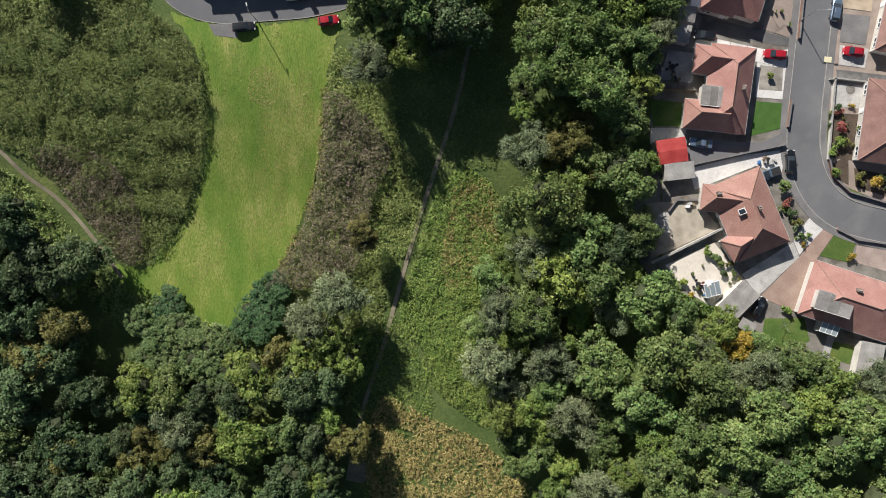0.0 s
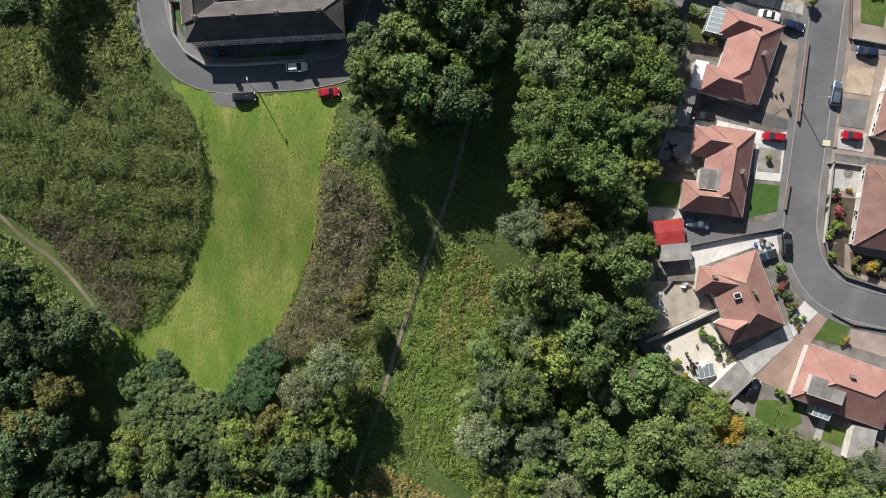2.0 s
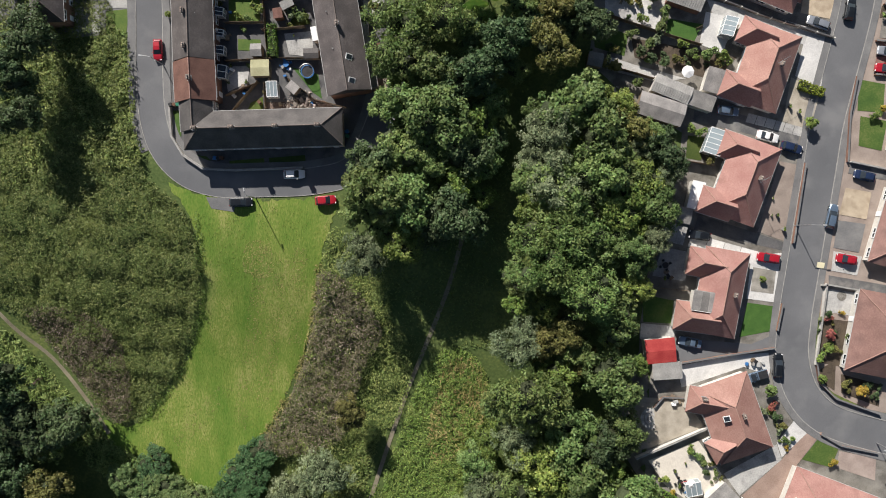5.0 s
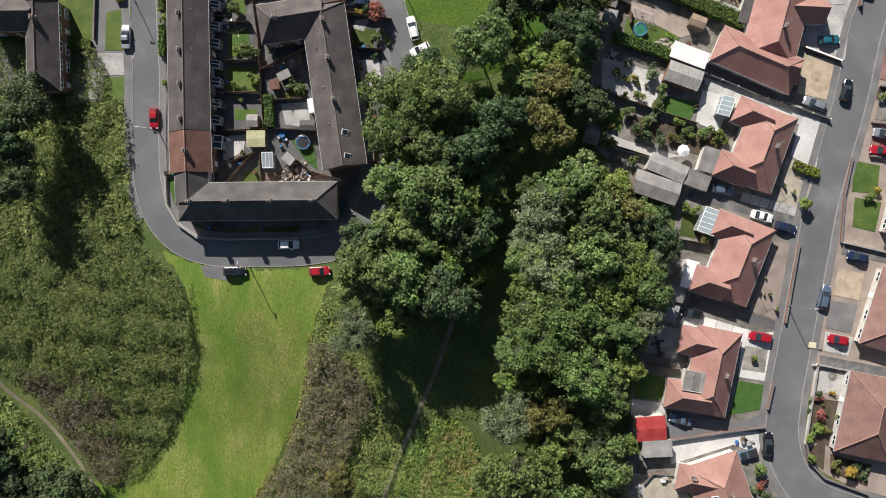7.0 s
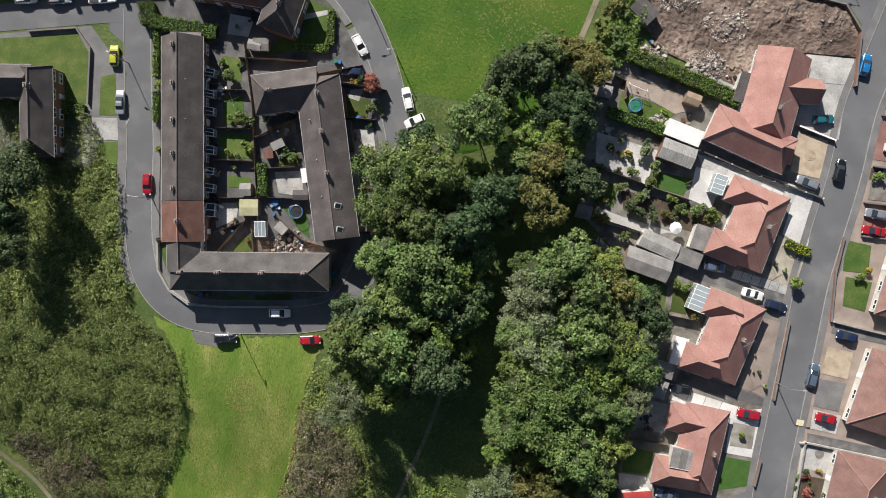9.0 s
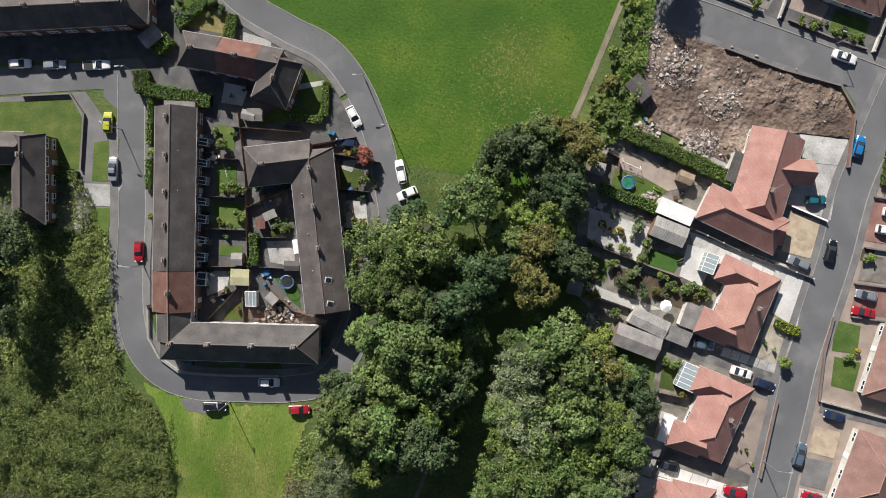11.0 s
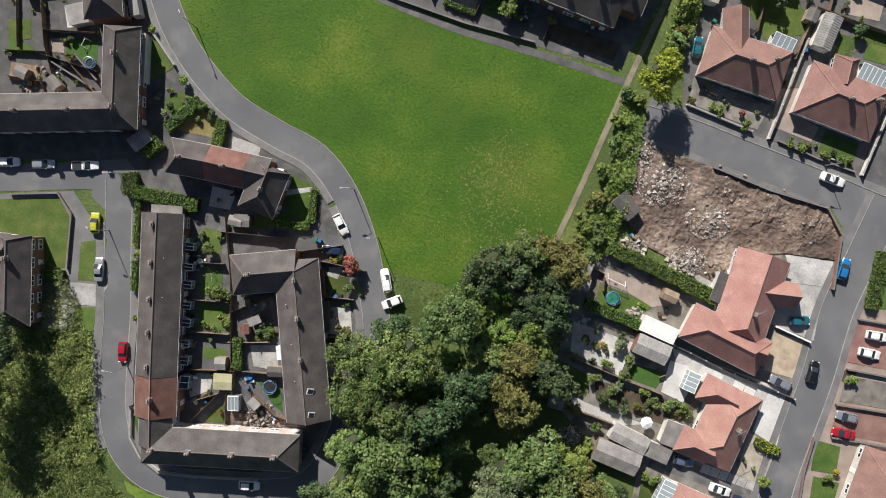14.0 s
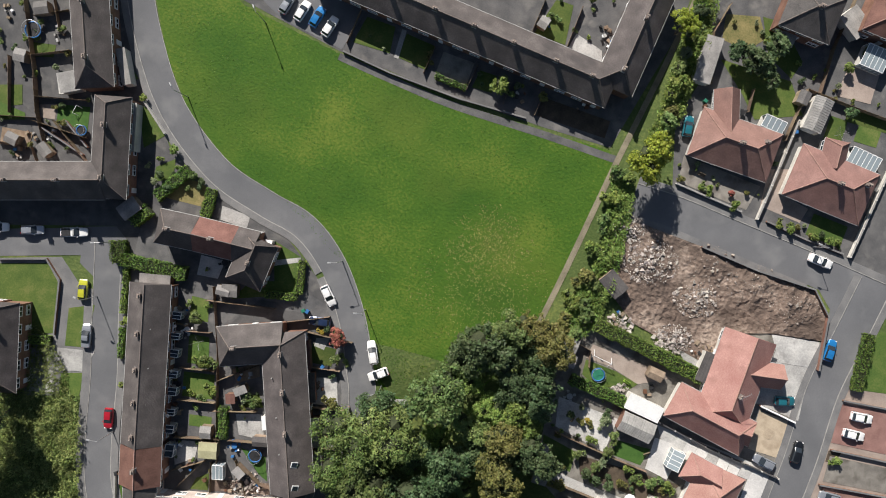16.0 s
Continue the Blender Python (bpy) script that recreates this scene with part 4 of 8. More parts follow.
BLADE = leaf("short_grass_blades", (0.048, 0.122, 0.010), (0.10, 0.172, 0.018))
scatter("tall_herbs", [(-97.86, 85.57), (-72.64, 85.81), (-64.22, 70.7), (-61.8, 54.43), (-57.37, 45.84), (-50.88, 40.03), (-48, 28.84), (-49.42, 20.13), (-53.46, 8.81), (-58.99, 0.63), (-64.31, -2.96), (-68.9, -0.7), (-74.37, 6.75), (-80.53, 14.09), (-89.73, 21.19), (-99.02, 26.51)], 13, 0.21, 0.2, HERB, "dense tall green herbs and brambles on rough ground", "undergrowth", 21, 3, 2.2)
scatter("withered_herbs", [(-83.16, 19.63), (-72.95, 19.78), (-66.07, 15.43), (-63.34, 7.51), (-63.13, -2.36), (-68.35, -1.86), (-74.41, 6.17), (-80.03, 13.53)], 12, 0.2, 0.6, BROWN_HERB, "patch of withered brown stems in the rough meadow", "undergrowth", 22, 3, 2.0)
scatter("tall_herbs", [(-21.9, 38.81), (-12.06, 31.49), (-10.44, 20.71), (-5.92, 11.85), (-7.57, 2.64), (-12.12, -4.4), (-19.05, -6.86), (-29.49, -8.21), (-36.46, -8.33), (-31.78, -0.08), (-27.94, 10.37), (-25.34, 20.49), (-24.16, 31.31)], 11, 0.2, 0.3, HERB, "dense green scrub on the valley side", "undergrowth", 23, 3, 2.2)
scatter("withered_herbs", [(-24.18, 30.24), (-17.6, 27.12), (-12.13, 18.48), (-15.6, 10.56), (-19.06, -3.35), (-27.16, -7.58), (-36.46, -7.16), (-31.77, 1.08), (-27.56, 11.51), (-25.53, 21.58)], 13, 0.21, 1.2, BROWN_HERB, "withered brown willowherb among the scrub", "undergrowth", 24, 3, 2.4)
scatter("seed_heads", [(-24.18, 30.24), (-18.6, 27.12), (-14.13, 18.48), (-16.6, 10.56), (-20.06, -3.35), (-27.16, -7.58), (-36.46, -7.16), (-31.77, 1.08), (-27.56, 11.51), (-25.53, 21.58)], 6, 0.17, 1.9, SEED_HEAD, "pale seed heads of withered willowherb", "undergrowth", 71, 1, 1.9, slim=0.2)
scatter("seed_heads", [(-81.16, 17.63), (-72.95, 17.78), (-67.07, 14.43), (-64.34, 7.51), (-64.13, -1.36), (-68.35, -0.86), (-74.41, 6.97), (-79.03, 13.53)], 9, 0.17, 1.2, SEED_HEAD, "pale seed heads of withered stems", "undergrowth", 72, 1, 1.4, slim=0.2)
scatter("nettles", [(0.27, 15.33), (5.92, 14.86), (10.1, 7.54), (7.47, -2.9), (5.35, -12.28), (4.35, -21.7), (-1.37, -27.72), (-6.14, -20.71), (-10.87, -13.74), (-8.09, -3.17), (-4.75, 7.88)], 16, 0.19, 0.1, NETTLE, "bright green nettles and brambles beside the path", "undergrowth", 25, 3, 1.3)
scatter("dry_grass_stand", [(0.87, 13.09), (8.26, 12.08), (8.58, -0.56), (0.66, -8.85), (-2.32, -3.07), (-0.73, 6.22)], 6, 0.28, 0.3, STRAW, "reddish straw-coloured grass heads", "undergrowth", 26, 2, 0.9)
scatter("dry_grass_stand", [(-14.13, -30.23), (-4.79, -34.93), (5.72, -39.63), (11.58, -45.53), (18.63, -53.79), (-11.87, -55.12), (-17.73, -48.02), (-17.09, -37.34)], 8, 0.3, 0.2, STRAW, "pale tussocky grass in a valley clearing", "undergrowth", 27, 3, 0.7)
scatter("nettles", [(-22.25, -23.18), (-11.71, -13.79), (-3.62, -32.56), (-9.48, -37.32), (-7.16, -49.17), (11.62, -60.95), (-16.6, -61.09), (-17.71, -42.09)], 9, 0.24, 0.05, NETTLE, "low green growth along the valley path", "undergrowth", 28, 2, 0.5)
scatter("tall_herbs", [(-97.2, 17.2), (-90.42, 16.74), (-81.17, 8.37), (-72.43, -1.93), (-63.3, -9.98), (-45.84, -19.09), (-54.08, -25.16), (-70.39, -13.63), (-81.85, -4.43), (-99.19, -0.05)], 6.5, 0.28, 0.1, HERB, "green scrub below the trodden path", "undergrowth", 29, 3, 1.4)
scatter("tall_herbs", [(-72.5, 70.52), (-67.21, 73.31), (-64.58, 74.81), (-61.87, 67.18), (-61.14, 56.34), (-59.07, 49.94), (-65.57, 48.35), (-73.68, 55.39), (-76.58, 66.08)], 8, 0.28, 0.3, HERB, "green brambles along the road verge", "undergrowth", 30, 3, 2.0)
scatter("tall_herbs", [(-93.37, 71.35), (-74.9, 73.82), (-72.45, 53.3), (-78.66, 46.25), (-91.85, 45.24)], 4, 0.34, 0.2, HERB, "shaded scrub beneath the trees", "undergrowth", 31, 3, 1.6)
scatter("low_undergrowth", [(-1.46, 55.56), (10.54, 58.11), (10.99, 35.29), (10.34, 17.72), (0.27, 15.33), (-11.04, 11.77), (-12.06, 31.49), (-4.48, 39.17)], 3.0, 0.26, 0.05, HERB, "sparse low growth on the shaded valley floor", "undergrowth", 32, 2, 0.4)
scatter("grass_tufts", [(-23.2, 40.6), (-26.12, 20.48), (-32.93, 1.06), (-45.83, -16.14), (-66.74, -7.1), (-52.37, 7.68), (-47.96, 27.77), (-50.2, 39.6)], 6, 0.13, 0.05, MEADOW_BLADE, "short grass tufts of the mown meadow", "grass", 33, 2, 0.02, True, 3.0)
scatter("grass_tufts", [(-58.41, 151.25), (-50.25, 131.56), (-30.31, 117.59), (-16.73, 106.81), (-6.43, 85.26), (12.36, 88.13), (21.47, 99.75), (30.4, 133.75), (16.63, 137.37), (-23.6, 146), (-41.82, 152.45)], 4, 0.13, 0.03, BLADE, "short grass tufts of the open green", "grass", 34, 2, 0.02, False, 3.0)
for seed, o in enumerate(([(30.92, 132.54), (30.88, 126.05), (30.66, 117.33), (27.77, 108.17), (24.34, 98.87), (31.09, 101.01), (34.33, 111.36), (35.27, 122.38), (34.95, 130.99)], [(41.74, 168.37), (45.04, 164.63), (42.56, 147.2), (40.08, 139.32), (35.5, 134.31), (37.47, 145.36)])):
    scatter("hedgerow_growth", o, 17, 0.28, 0.5, NETTLE, "overgrown green hedge along the footpath", "hedge", 35 + seed, 3, 2.2)

scatter("dry_grass_tufts", [(2.5, 121.0), (9.0, 123.0), (16.5, 120.5), (19.0, 114.0), (15.5, 108.0), (8.5, 106.5), (3.0, 110.0), (0.5, 115.5)], 12, 0.13, 0.04, STRAW, "worn straw-coloured patch on the green", "grass", 41, 2, 0.02, True, 3.0, True)
scatter("dry_grass_tufts", [(-4.0, 112.0), (6.0, 117.0), (20.0, 116.0), (24.5, 106.0), (19.0, 96.0), (8.0, 92.5), (-2.0, 97.0), (-6.0, 105.0)], 6, 0.13, 0.04, STRAW, "sparse straw-coloured tufts on the green", "grass", 42, 2, 0.02, True, 3.0, True)
scatter("dry_grass_tufts", [(-38.92, 34.85), (-34.53, 34.91), (-34.17, 28.5), (-39.69, 28.96)], 15, 0.12, 0.06, STRAW, "pale dry patch in the mown meadow", "grass", 43, 2, 0.02, True, 3.0)
for k, (a, b) in enumerate((((-36.36, 29), (-41.07, -3.73)), ((-31.62, 32.28), (-36.4, 1)), ((-43.24, 5.52), (-53.92, -7.46)), ((-28.5, 34.46), (-29.72, 14.87)))):
    a, b = Vector(a), Vector(b)
    o = Vector((b.y - a.y, a.x - b.x)).normalized() * 1.3
    scatter("dry_grass_tufts", [tuple(a + o), tuple(b + o), tuple(b - o), tuple(a - o)], 9, 0.11, 0.06, STRAW, "pale mown stripe across the meadow", "grass", 44 + k, 2, 0.02, True, 3.0)

scatter("nettles", [(4.55, -0.63), (11.97, 1.81), (11.28, -19.21), (8.11, -35.86), (-2.51, -30.11), (-6.12, -21.89), (3.15, -19.36)], 13, 0.2, 0.1, NETTLE, "green brambles at the wood's edge", "undergrowth", 61, 3, 1.2)
scatter("tall_herbs", [(-36.48, -18.92), (-27.16, -8.17), (-16.73, -6.82), (-12.13, -3.23), (-16.61, -22.09), (-21.21, -31.67), (-31.78, -30.68)], 8, 0.28, 0.1, HERB, "shaded scrub beside the valley path", "undergrowth", 62, 3, 1.2)
scatter("tall_herbs", [(-69.09, -7.73), (-57.49, -12.46), (-45.83, -16.96), (-43.5, -22.59), (-57.56, -20.49), (-69.21, -13.61)], 8, 0.28, 0.1, HERB, "scrub along the foot of the meadow", "undergrowth", 63, 3, 1.6)
for seed, o in ((64, [(-25.48, 31.3), (-23.94, 31.32), (-25.75, 14.93), (-31.78, -0.08), (-37.62, -8.35), (-39.37, -8.97), (-33.51, 1.05), (-27.79, 14.9)]), (65, [(-48.68, 40.6), (-47.11, 31), (-47.67, 22.35), (-51.74, 8.84), (-57.25, 0.66), (-62.59, -4.1), (-58.38, 1.8), (-52.82, 9.97), (-49.25, 22.33), (-49.44, 33.1)])):
    scatter("long_grass", o, 10, 0.2, 0.08, STRAW if seed == 64 else NETTLE, "uncut long grass along the meadow's edge", "grass", seed, 3, 0.5)

# ---- plots and gardens ----
EASTSIDE = [(26.24, 101.83), (32.49, 104.43), (51.47, 96.17), (54.94, 106.08), (74.75, 106.46), (72.74, 83.78), (70.51, 69.59), (68.2, 57.5), (65.48, 39.89), (64.18, 24.5), (63.65, 20.18), (65.08, 13.73), (68.86, 7.29), (74.22, 3.88), (83.84, 1.78), (96.63, -0.08), (96.8, -30.13), (75.45, -23.86), (64.73, -19.1), (52.92, -14.34), (39.11, -6.93), (34.32, 0.56), (35.15, 8.27), (37.9, 17.98), (37.65, 22.24), (38.99, 37.82), (43.3, 51.25), (43.67, 59.96), (33.46, 65.7), (25.33, 72.66)]
sheet("garden_ground", EASTSIDE, GRAVEL, 0.02, "worn gravelly ground of the bungalow plots", "ground")
sheet("garden_ground", [(85.82, 108.34), (79.81, 103.62), (77.85, 83.08), (75.31, 68.87), (73.04, 51.36), (71.3, 33.8), (71.97, 19.64), (70.95, 14.83), (75.24, 11.62), (81.66, 8.97), (96.59, 6.36), (102.97, 36.28), (101.24, 79.46)], PAVER, 0.02, "pinkish paved ground of the roadside plots", "ground")
sheet("courtyard_ground", [(-48.15, 100.69), (-27.85, 102.17), (-13.36, 96.77), (-13.45, 80.58), (-13.49, 62.14), (-19.74, 50.77), (-43.67, 48.93), (-52.67, 52.62), (-54.57, 61.2), (-57.24, 100.02), (-55.75, 113.04)], DARK_PAVE, 0.02, "dark paved yards between the terraces", "ground")
sheet("courtyard_ground", [(-113.4, 153.69), (-65.66, 160.8), (-60.53, 139.15), (-53.02, 124.12), (-44.51, 117.82), (-29.41, 111.42), (-19.84, 101.95), (-15.74, 92.69), (-37.51, 91.54), (-59.42, 99.17), (-61.12, 107.66), (-106.89, 101.22)], DARK_PAVE, 0.016, "dark paved ground round the corner terraces", "ground")
# before the terrace this dark paving colour stands in for gardens in shadow
sheet("courtyard_ground", [(-43.06, 153.55), (-23.72, 146.84), (-1.33, 141.64), (16.46, 138.43), (29.75, 136.46), (38.93, 159.46), (41.76, 174.71), (-40.47, 173.02)], DARK_PAVE, 0.016, "dark ground round the long terrace, garden shade in its colour", "ground")
sheet("garden_ground", [(41.06, 143.22), (42.51, 131.06), (54.96, 127.77), (68.45, 124.74), (85.24, 120.26), (102.38, 116.36), (90.24, 184.05), (43.67, 172.89), (45.72, 154.09)], DARK_PAVE, 0.02, "dark gravel plots of the northern bungalows", "ground")
sheet("garden_ground", [(-106.02, 94.22), (-70.53, 100.21), (-63.38, 91.97), (-62.22, 83.32), (-62.67, 74.38), (-102.79, 68.16)], PAVE, 0.016, "worn paved corner plot", "ground")


_laid = [0]


def lawn(*pts):
    _laid[0] += 1
    return sheet("lawn", pts, LAWN, 0.06 + _laid[0] % 7 * 0.004, "small garden lawn of green grass", "lawn")


def slab(material, label, *pts, lift=0.07):
    _laid[0] += 1
    return sheet("paved_area", pts, material, lift + _laid[0] % 7 * 0.004, label, "paving")


PALE, BRICKED, DARKP = "pale concrete forecourt", "pinkish block-paved drive", "dark paved drive"
slab(CONCRETE, PALE, (66.99, 103.21), (74.1, 101.59), (73.45, 90.5), (64.88, 92.65))
slab(SAND, "sandy gravel forecourt", (65.85, 91.33), (72.42, 89.99), (71.76, 82.63), (64.89, 83.73))
slab(CONCRETE, PALE, (48.03, 101.28), (54.63, 103.38), (53.35, 96.85), (51.18, 97.01))
slab(CONCRETE, "long grey concrete drive", (46.96, 85.62), (67.27, 81), (71.13, 79.89), (70.76, 78.02), (48.27, 82.81), lift=0.05)
slab(BRIGHT, PALE, (46.95, 83.14), (52.86, 82.07), (50.5, 75.42), (46.06, 76.92))
slab(BRIGHT, "clean white concrete drive", (66.03, 79.18), (70.44, 78), (69.46, 69.29), (64.51, 71.72))
slab(PALE_GRAVEL, "pale gravel front garden", (63.78, 71.45), (69.49, 68.97), (67.77, 61.26), (62.66, 63.04), lift=0.06)
slab(DARK_PAVE, DARKP, (45.9, 65.77), (61.84, 62.43), (66.22, 61.68), (65.62, 58.6), (45.65, 62.28), lift=0.05)
for i in range(6):
    a, b = Vector((56.07, 64.27)), Vector((66.85, 61.95))
    c, d = a.lerp(b, i / 6), a.lerp(b, (i + 0.94) / 6)
    slab(CONCRETE, "square concrete drive slab", tuple(c), tuple(d), (d.x - 0.5, d.y - 1.7), (c.x - 0.5, c.y - 1.7), lift=0.085)
slab(PAVER, BRICKED, (62.43, 55.43), (67.03, 54.7), (65.93, 39.71), (59.04, 41.79), (61.23, 50.45))
for i in range(5):
    a, b = Vector((46.65, 40.83)), Vector((62.56, 37.27))
    c, d = a.lerp(b, i / 5), a.lerp(b, (i + 0.97) / 5)
    slab(BRIGHT, "pale concrete drive bay", tuple(c), tuple(d), (d.x - 0.8, d.y - 2.5), (c.x - 0.8, c.y - 2.5), lift=0.085)
# dark paving here also holds the bungalow's cast shadow in its colour
slab(DARK_PAVE, DARKP, (47.65, 44.5), (59.29, 41.37), (65.39, 39.67), (64.97, 38.22), (46.81, 41.5), lift=0.05)
slab(BRIGHT, PALE, (58.04, 36.91), (64.75, 38.2), (64.18, 28.33), (57.62, 28.91))
slab(GRAVEL, "grey gravel bed with a lone shrub", (58.52, 34.99), (62.9, 34.46), (62.62, 30.06), (58.26, 30.38), lift=0.09)
sheet("lawn", [(57.79, 28.15), (63.7, 27.63), (63.21, 23.11), (56.61, 21.49)], TURF, 0.06, "neat bright green front lawn", "lawn")
slab(CONCRETE, PALE, (41.13, 38), (46.07, 37.29), (45.78, 31.59), (39.44, 32.39))
lawn((37.83, 28.7), (43.91, 27.83), (43.62, 23.43), (38.28, 23.44))
slab(CONCRETE, PALE, (37.89, 23.17), (44.53, 22.95), (44.17, 20.73), (37.84, 20.04))
slab(ASPHALT, "dark asphalt drive", (44.49, 20.75), (58.89, 20.25), (64.31, 22.87), (63.81, 19.87), (44.94, 15.3))
slab(BRIGHT, PALE, (44.7, 16.65), (63.23, 18.88), (62.62, 14.25), (57.79, 15.85), (46.13, 11.27))
slab(PALE_GRAVEL, "beige gravel garden with a round paved circle", (37.24, 8.79), (46.57, 9.33), (50.89, 3.96), (38.11, -1.76))
slab(CREAM, "bright cream patio", (40.56, -3.11), (49.83, 1.27), (55.23, -5.7), (49.9, -11.34), (44.09, -7.72))
slab(CONCRETE, PALE, (55.01, -4.84), (64.83, 1.35), (65.92, -1.55), (58.25, -8.92))
slab(BROWN_PAVER, "wide brownish block-paved forecourt", (58.47, -9.13), (65.92, -1.55), (70.16, 4.07), (73.37, 4.09), (68.91, -2.39), (65.98, -12.31))
slab(BRIGHT, PALE, (64.83, 1.67), (68.01, 6.21), (71.23, 4.61), (65.91, -1.12))
lawn((72.94, 3.22), (76.59, 0.88), (75.33, -2.57), (69.76, -1.31))
slab(PAVER, BRICKED, (76.8, 0.67), (83.85, -0.37), (83.87, -4.67), (76.39, -2.56))
lawn((59.35, -13.22), (66.84, -13.16), (67.93, -17.46), (64.94, -19.1), (58.83, -16.99))
lawn((72.2, -17.43), (76.48, -18.47), (75.43, -21.92), (71.69, -20.66))
slab(CONCRETE, "narrow concrete garden path", (71.66, -15.28), (73.05, -15.49), (71.37, -20.88), (70.08, -20.46))
lawn((31.56, 95.99), (37.6, 94.61), (42.06, 92.79), (40.05, 91.03), (33.53, 91.62), (31.26, 93.07))
slab(PAVER, "worn paved back garden", (32.39, 99.06), (42.82, 96.61), (48.35, 94.87), (42.06, 92.79), (36.47, 95.28), (31.53, 96.31))
slab(CONCRETE, PALE, (27.55, 88.16), (39.41, 85.6), (37.81, 78.79), (27.8, 82.36))
sheet("lawn", [(39.96, 81.54), (46.5, 80.73), (45.05, 77.39), (39.45, 78.59)], TURF, 0.06, "clipped bright green back lawn", "lawn")
lawn((25.79, 80.48), (32.47, 78.06), (31.93, 74.02), (26.19, 75.43))
slab(SOIL, "dark planted garden bed", (33.05, 77.57), (53.25, 74.76), (49.32, 70.14), (33.89, 73.85), lift=0.05)
slab(CONCRETE, "pale gravel back garden", (28.47, 73.98), (34, 72.45), (43.91, 70.28), (38.58, 69.33), (28.69, 71.29))
lawn((44.79, 59.51), (48.06, 59.21), (47.56, 54.83), (44.61, 55.15))
slab(SAND, "pale sandy forecourt", (75.24, 50.98), (80.15, 50.28), (79.52, 45.12), (74.28, 45.8))
slab(PAVE, "slate grey forecourt with a pale border", (74.15, 44.7), (79.38, 44.24), (78.45, 38.72), (73.53, 39.43))
slab(CONCRETE, PALE, (73.58, 38.78), (79.06, 38.01), (78.29, 34.35), (73.36, 35.05))
slab(DARK_PAVE, DARKP, (72.9, 34.14), (90.39, 32.02), (90.53, 30.39), (73.05, 32.3))
slab(CONCRETE, PALE, (72.02, 31.67), (78.03, 31.05), (77.33, 26.63), (71.86, 27.29))
slab(SOIL, "planted bed with low shrubs", (71.86, 25.98), (77.32, 25.53), (76.56, 16.71), (71.94, 17.44), lift=0.05)
lawn((76.68, 71.67), (81.59, 70.96), (81.52, 65.56), (76.66, 65.73))
lawn((77.29, 64.69), (82.41, 64), (81.61, 58.31), (77.24, 59.06))
slab(DARK_PAVE, DARKP, (75.91, 55.7), (88.44, 54.17), (88.63, 52.02), (75.54, 53.72))
slab(SOIL, "planted corner bed", (72.02, 15.91), (75.21, 18.07), (75.24, 12.16), (72.88, 13.55), lift=0.05)
slab(SOIL, "planted corner bed", (76.29, 15.39), (83.77, 13.81), (83.79, 9.51), (76.52, 11.84), lift=0.05)
for i in range(9):
    a, b = Vector((50.9, 83.6)), Vector((71.0, 78.5))
    c, d = a.lerp(b, i / 9), a.lerp(b, (i + 0.96) / 9)
    slab(BRIGHT if i % 3 else CONCRETE, "square pale concrete drive slab", tuple(c), tuple(d), (d.x - 0.55, d.y - 1.9), (c.x - 0.55, c.y - 1.9), lift=0.1)
lawn((-42.75, 50.45), (-36.03, 51.29), (-35.83, 49.9), (-42.55, 49.3))
lawn((-35.14, 51.4), (-28.2, 52.27), (-27.99, 50.9), (-34.93, 50.0))
# gardens between the terraces
lawn((-44.31, 89.31), (-40.38, 89.17), (-39.78, 83.81), (-43.91, 83.72))
lawn((-44.33, 81.96), (-38.36, 82.18), (-38.02, 77.44), (-44, 77.21))
lawn((-42.13, 73.88), (-37.78, 73.99), (-37.62, 71.83), (-41.98, 71.72))
lawn((-44.82, 96.62), (-41.54, 96.32), (-41.02, 92.04), (-44.72, 92.09))
slab(CONCRETE, PALE, (-33.29, 75.3), (-28.12, 76.02), (-27.22, 71.09), (-32.14, 71.38))
sheet("lawn", [(-31.42, 68.93), (-26.44, 67.9), (-25.44, 63.19), (-27.27, 64.35)], TURF, 0.06, "bright green artificial turf", "lawn")
slab(CONCRETE, PALE, (-44.48, 68.49), (-39.59, 68.86), (-39.91, 65.58), (-43.59, 63.67))
slab(RUBBLE_SOIL, "bare yard strewn with building waste", (-36.38, 62.03), (-24.99, 62.9), (-21.57, 60.87), (-36.22, 59.76))
lawn((-39.09, 61.83), (-36.78, 63.09), (-36.54, 59.74), (-40.02, 59.47))
lawn((-29.49, 79.92), (-28.21, 77.31), (-32.53, 76.77), (-31.6, 79.01))
lawn((-20.52, 91.07), (-15.94, 90.65), (-16.44, 87.16), (-20.79, 87.38))
slab(CONCRETE, PALE, (-20.25, 84.4), (-15.11, 85.32), (-14.03, 79.67), (-19.13, 79.5))
slab(CONCRETE, PALE, (-20.06, 92.18), (-17.39, 92.7), (-18.29, 90.16), (-20.28, 90.66))
slab(PAVER, BRICKED, (-15.76, 70.65), (-13.04, 70.64), (-12.98, 65.44), (-15.9, 65.22))
lawn((-54.24, 59.59), (-52.61, 59.72), (-52.16, 54.84), (-53.61, 53.64))
lawn((-51.5, 51.62), (-47.09, 51.08), (-44.76, 48.85), (-49.17, 49.39))
lawn((-34.26, 100.84), (-27.85, 102.17), (-26.57, 99.57), (-37.25, 97.17))
# corner terraces
lawn((-30.82, 109.51), (-25.05, 107.05), (-24.61, 99.49), (-29.14, 99.08))
slab(CONCRETE, "narrow concrete garden path", (-30.64, 105.63), (-25.27, 107.02), (-25.05, 106.18), (-30.39, 104.57), lift=0.09)
slab(CONCRETE, PALE, (-44.14, 104.64), (-39.4, 104.21), (-40.36, 100.59), (-44.42, 100.79))
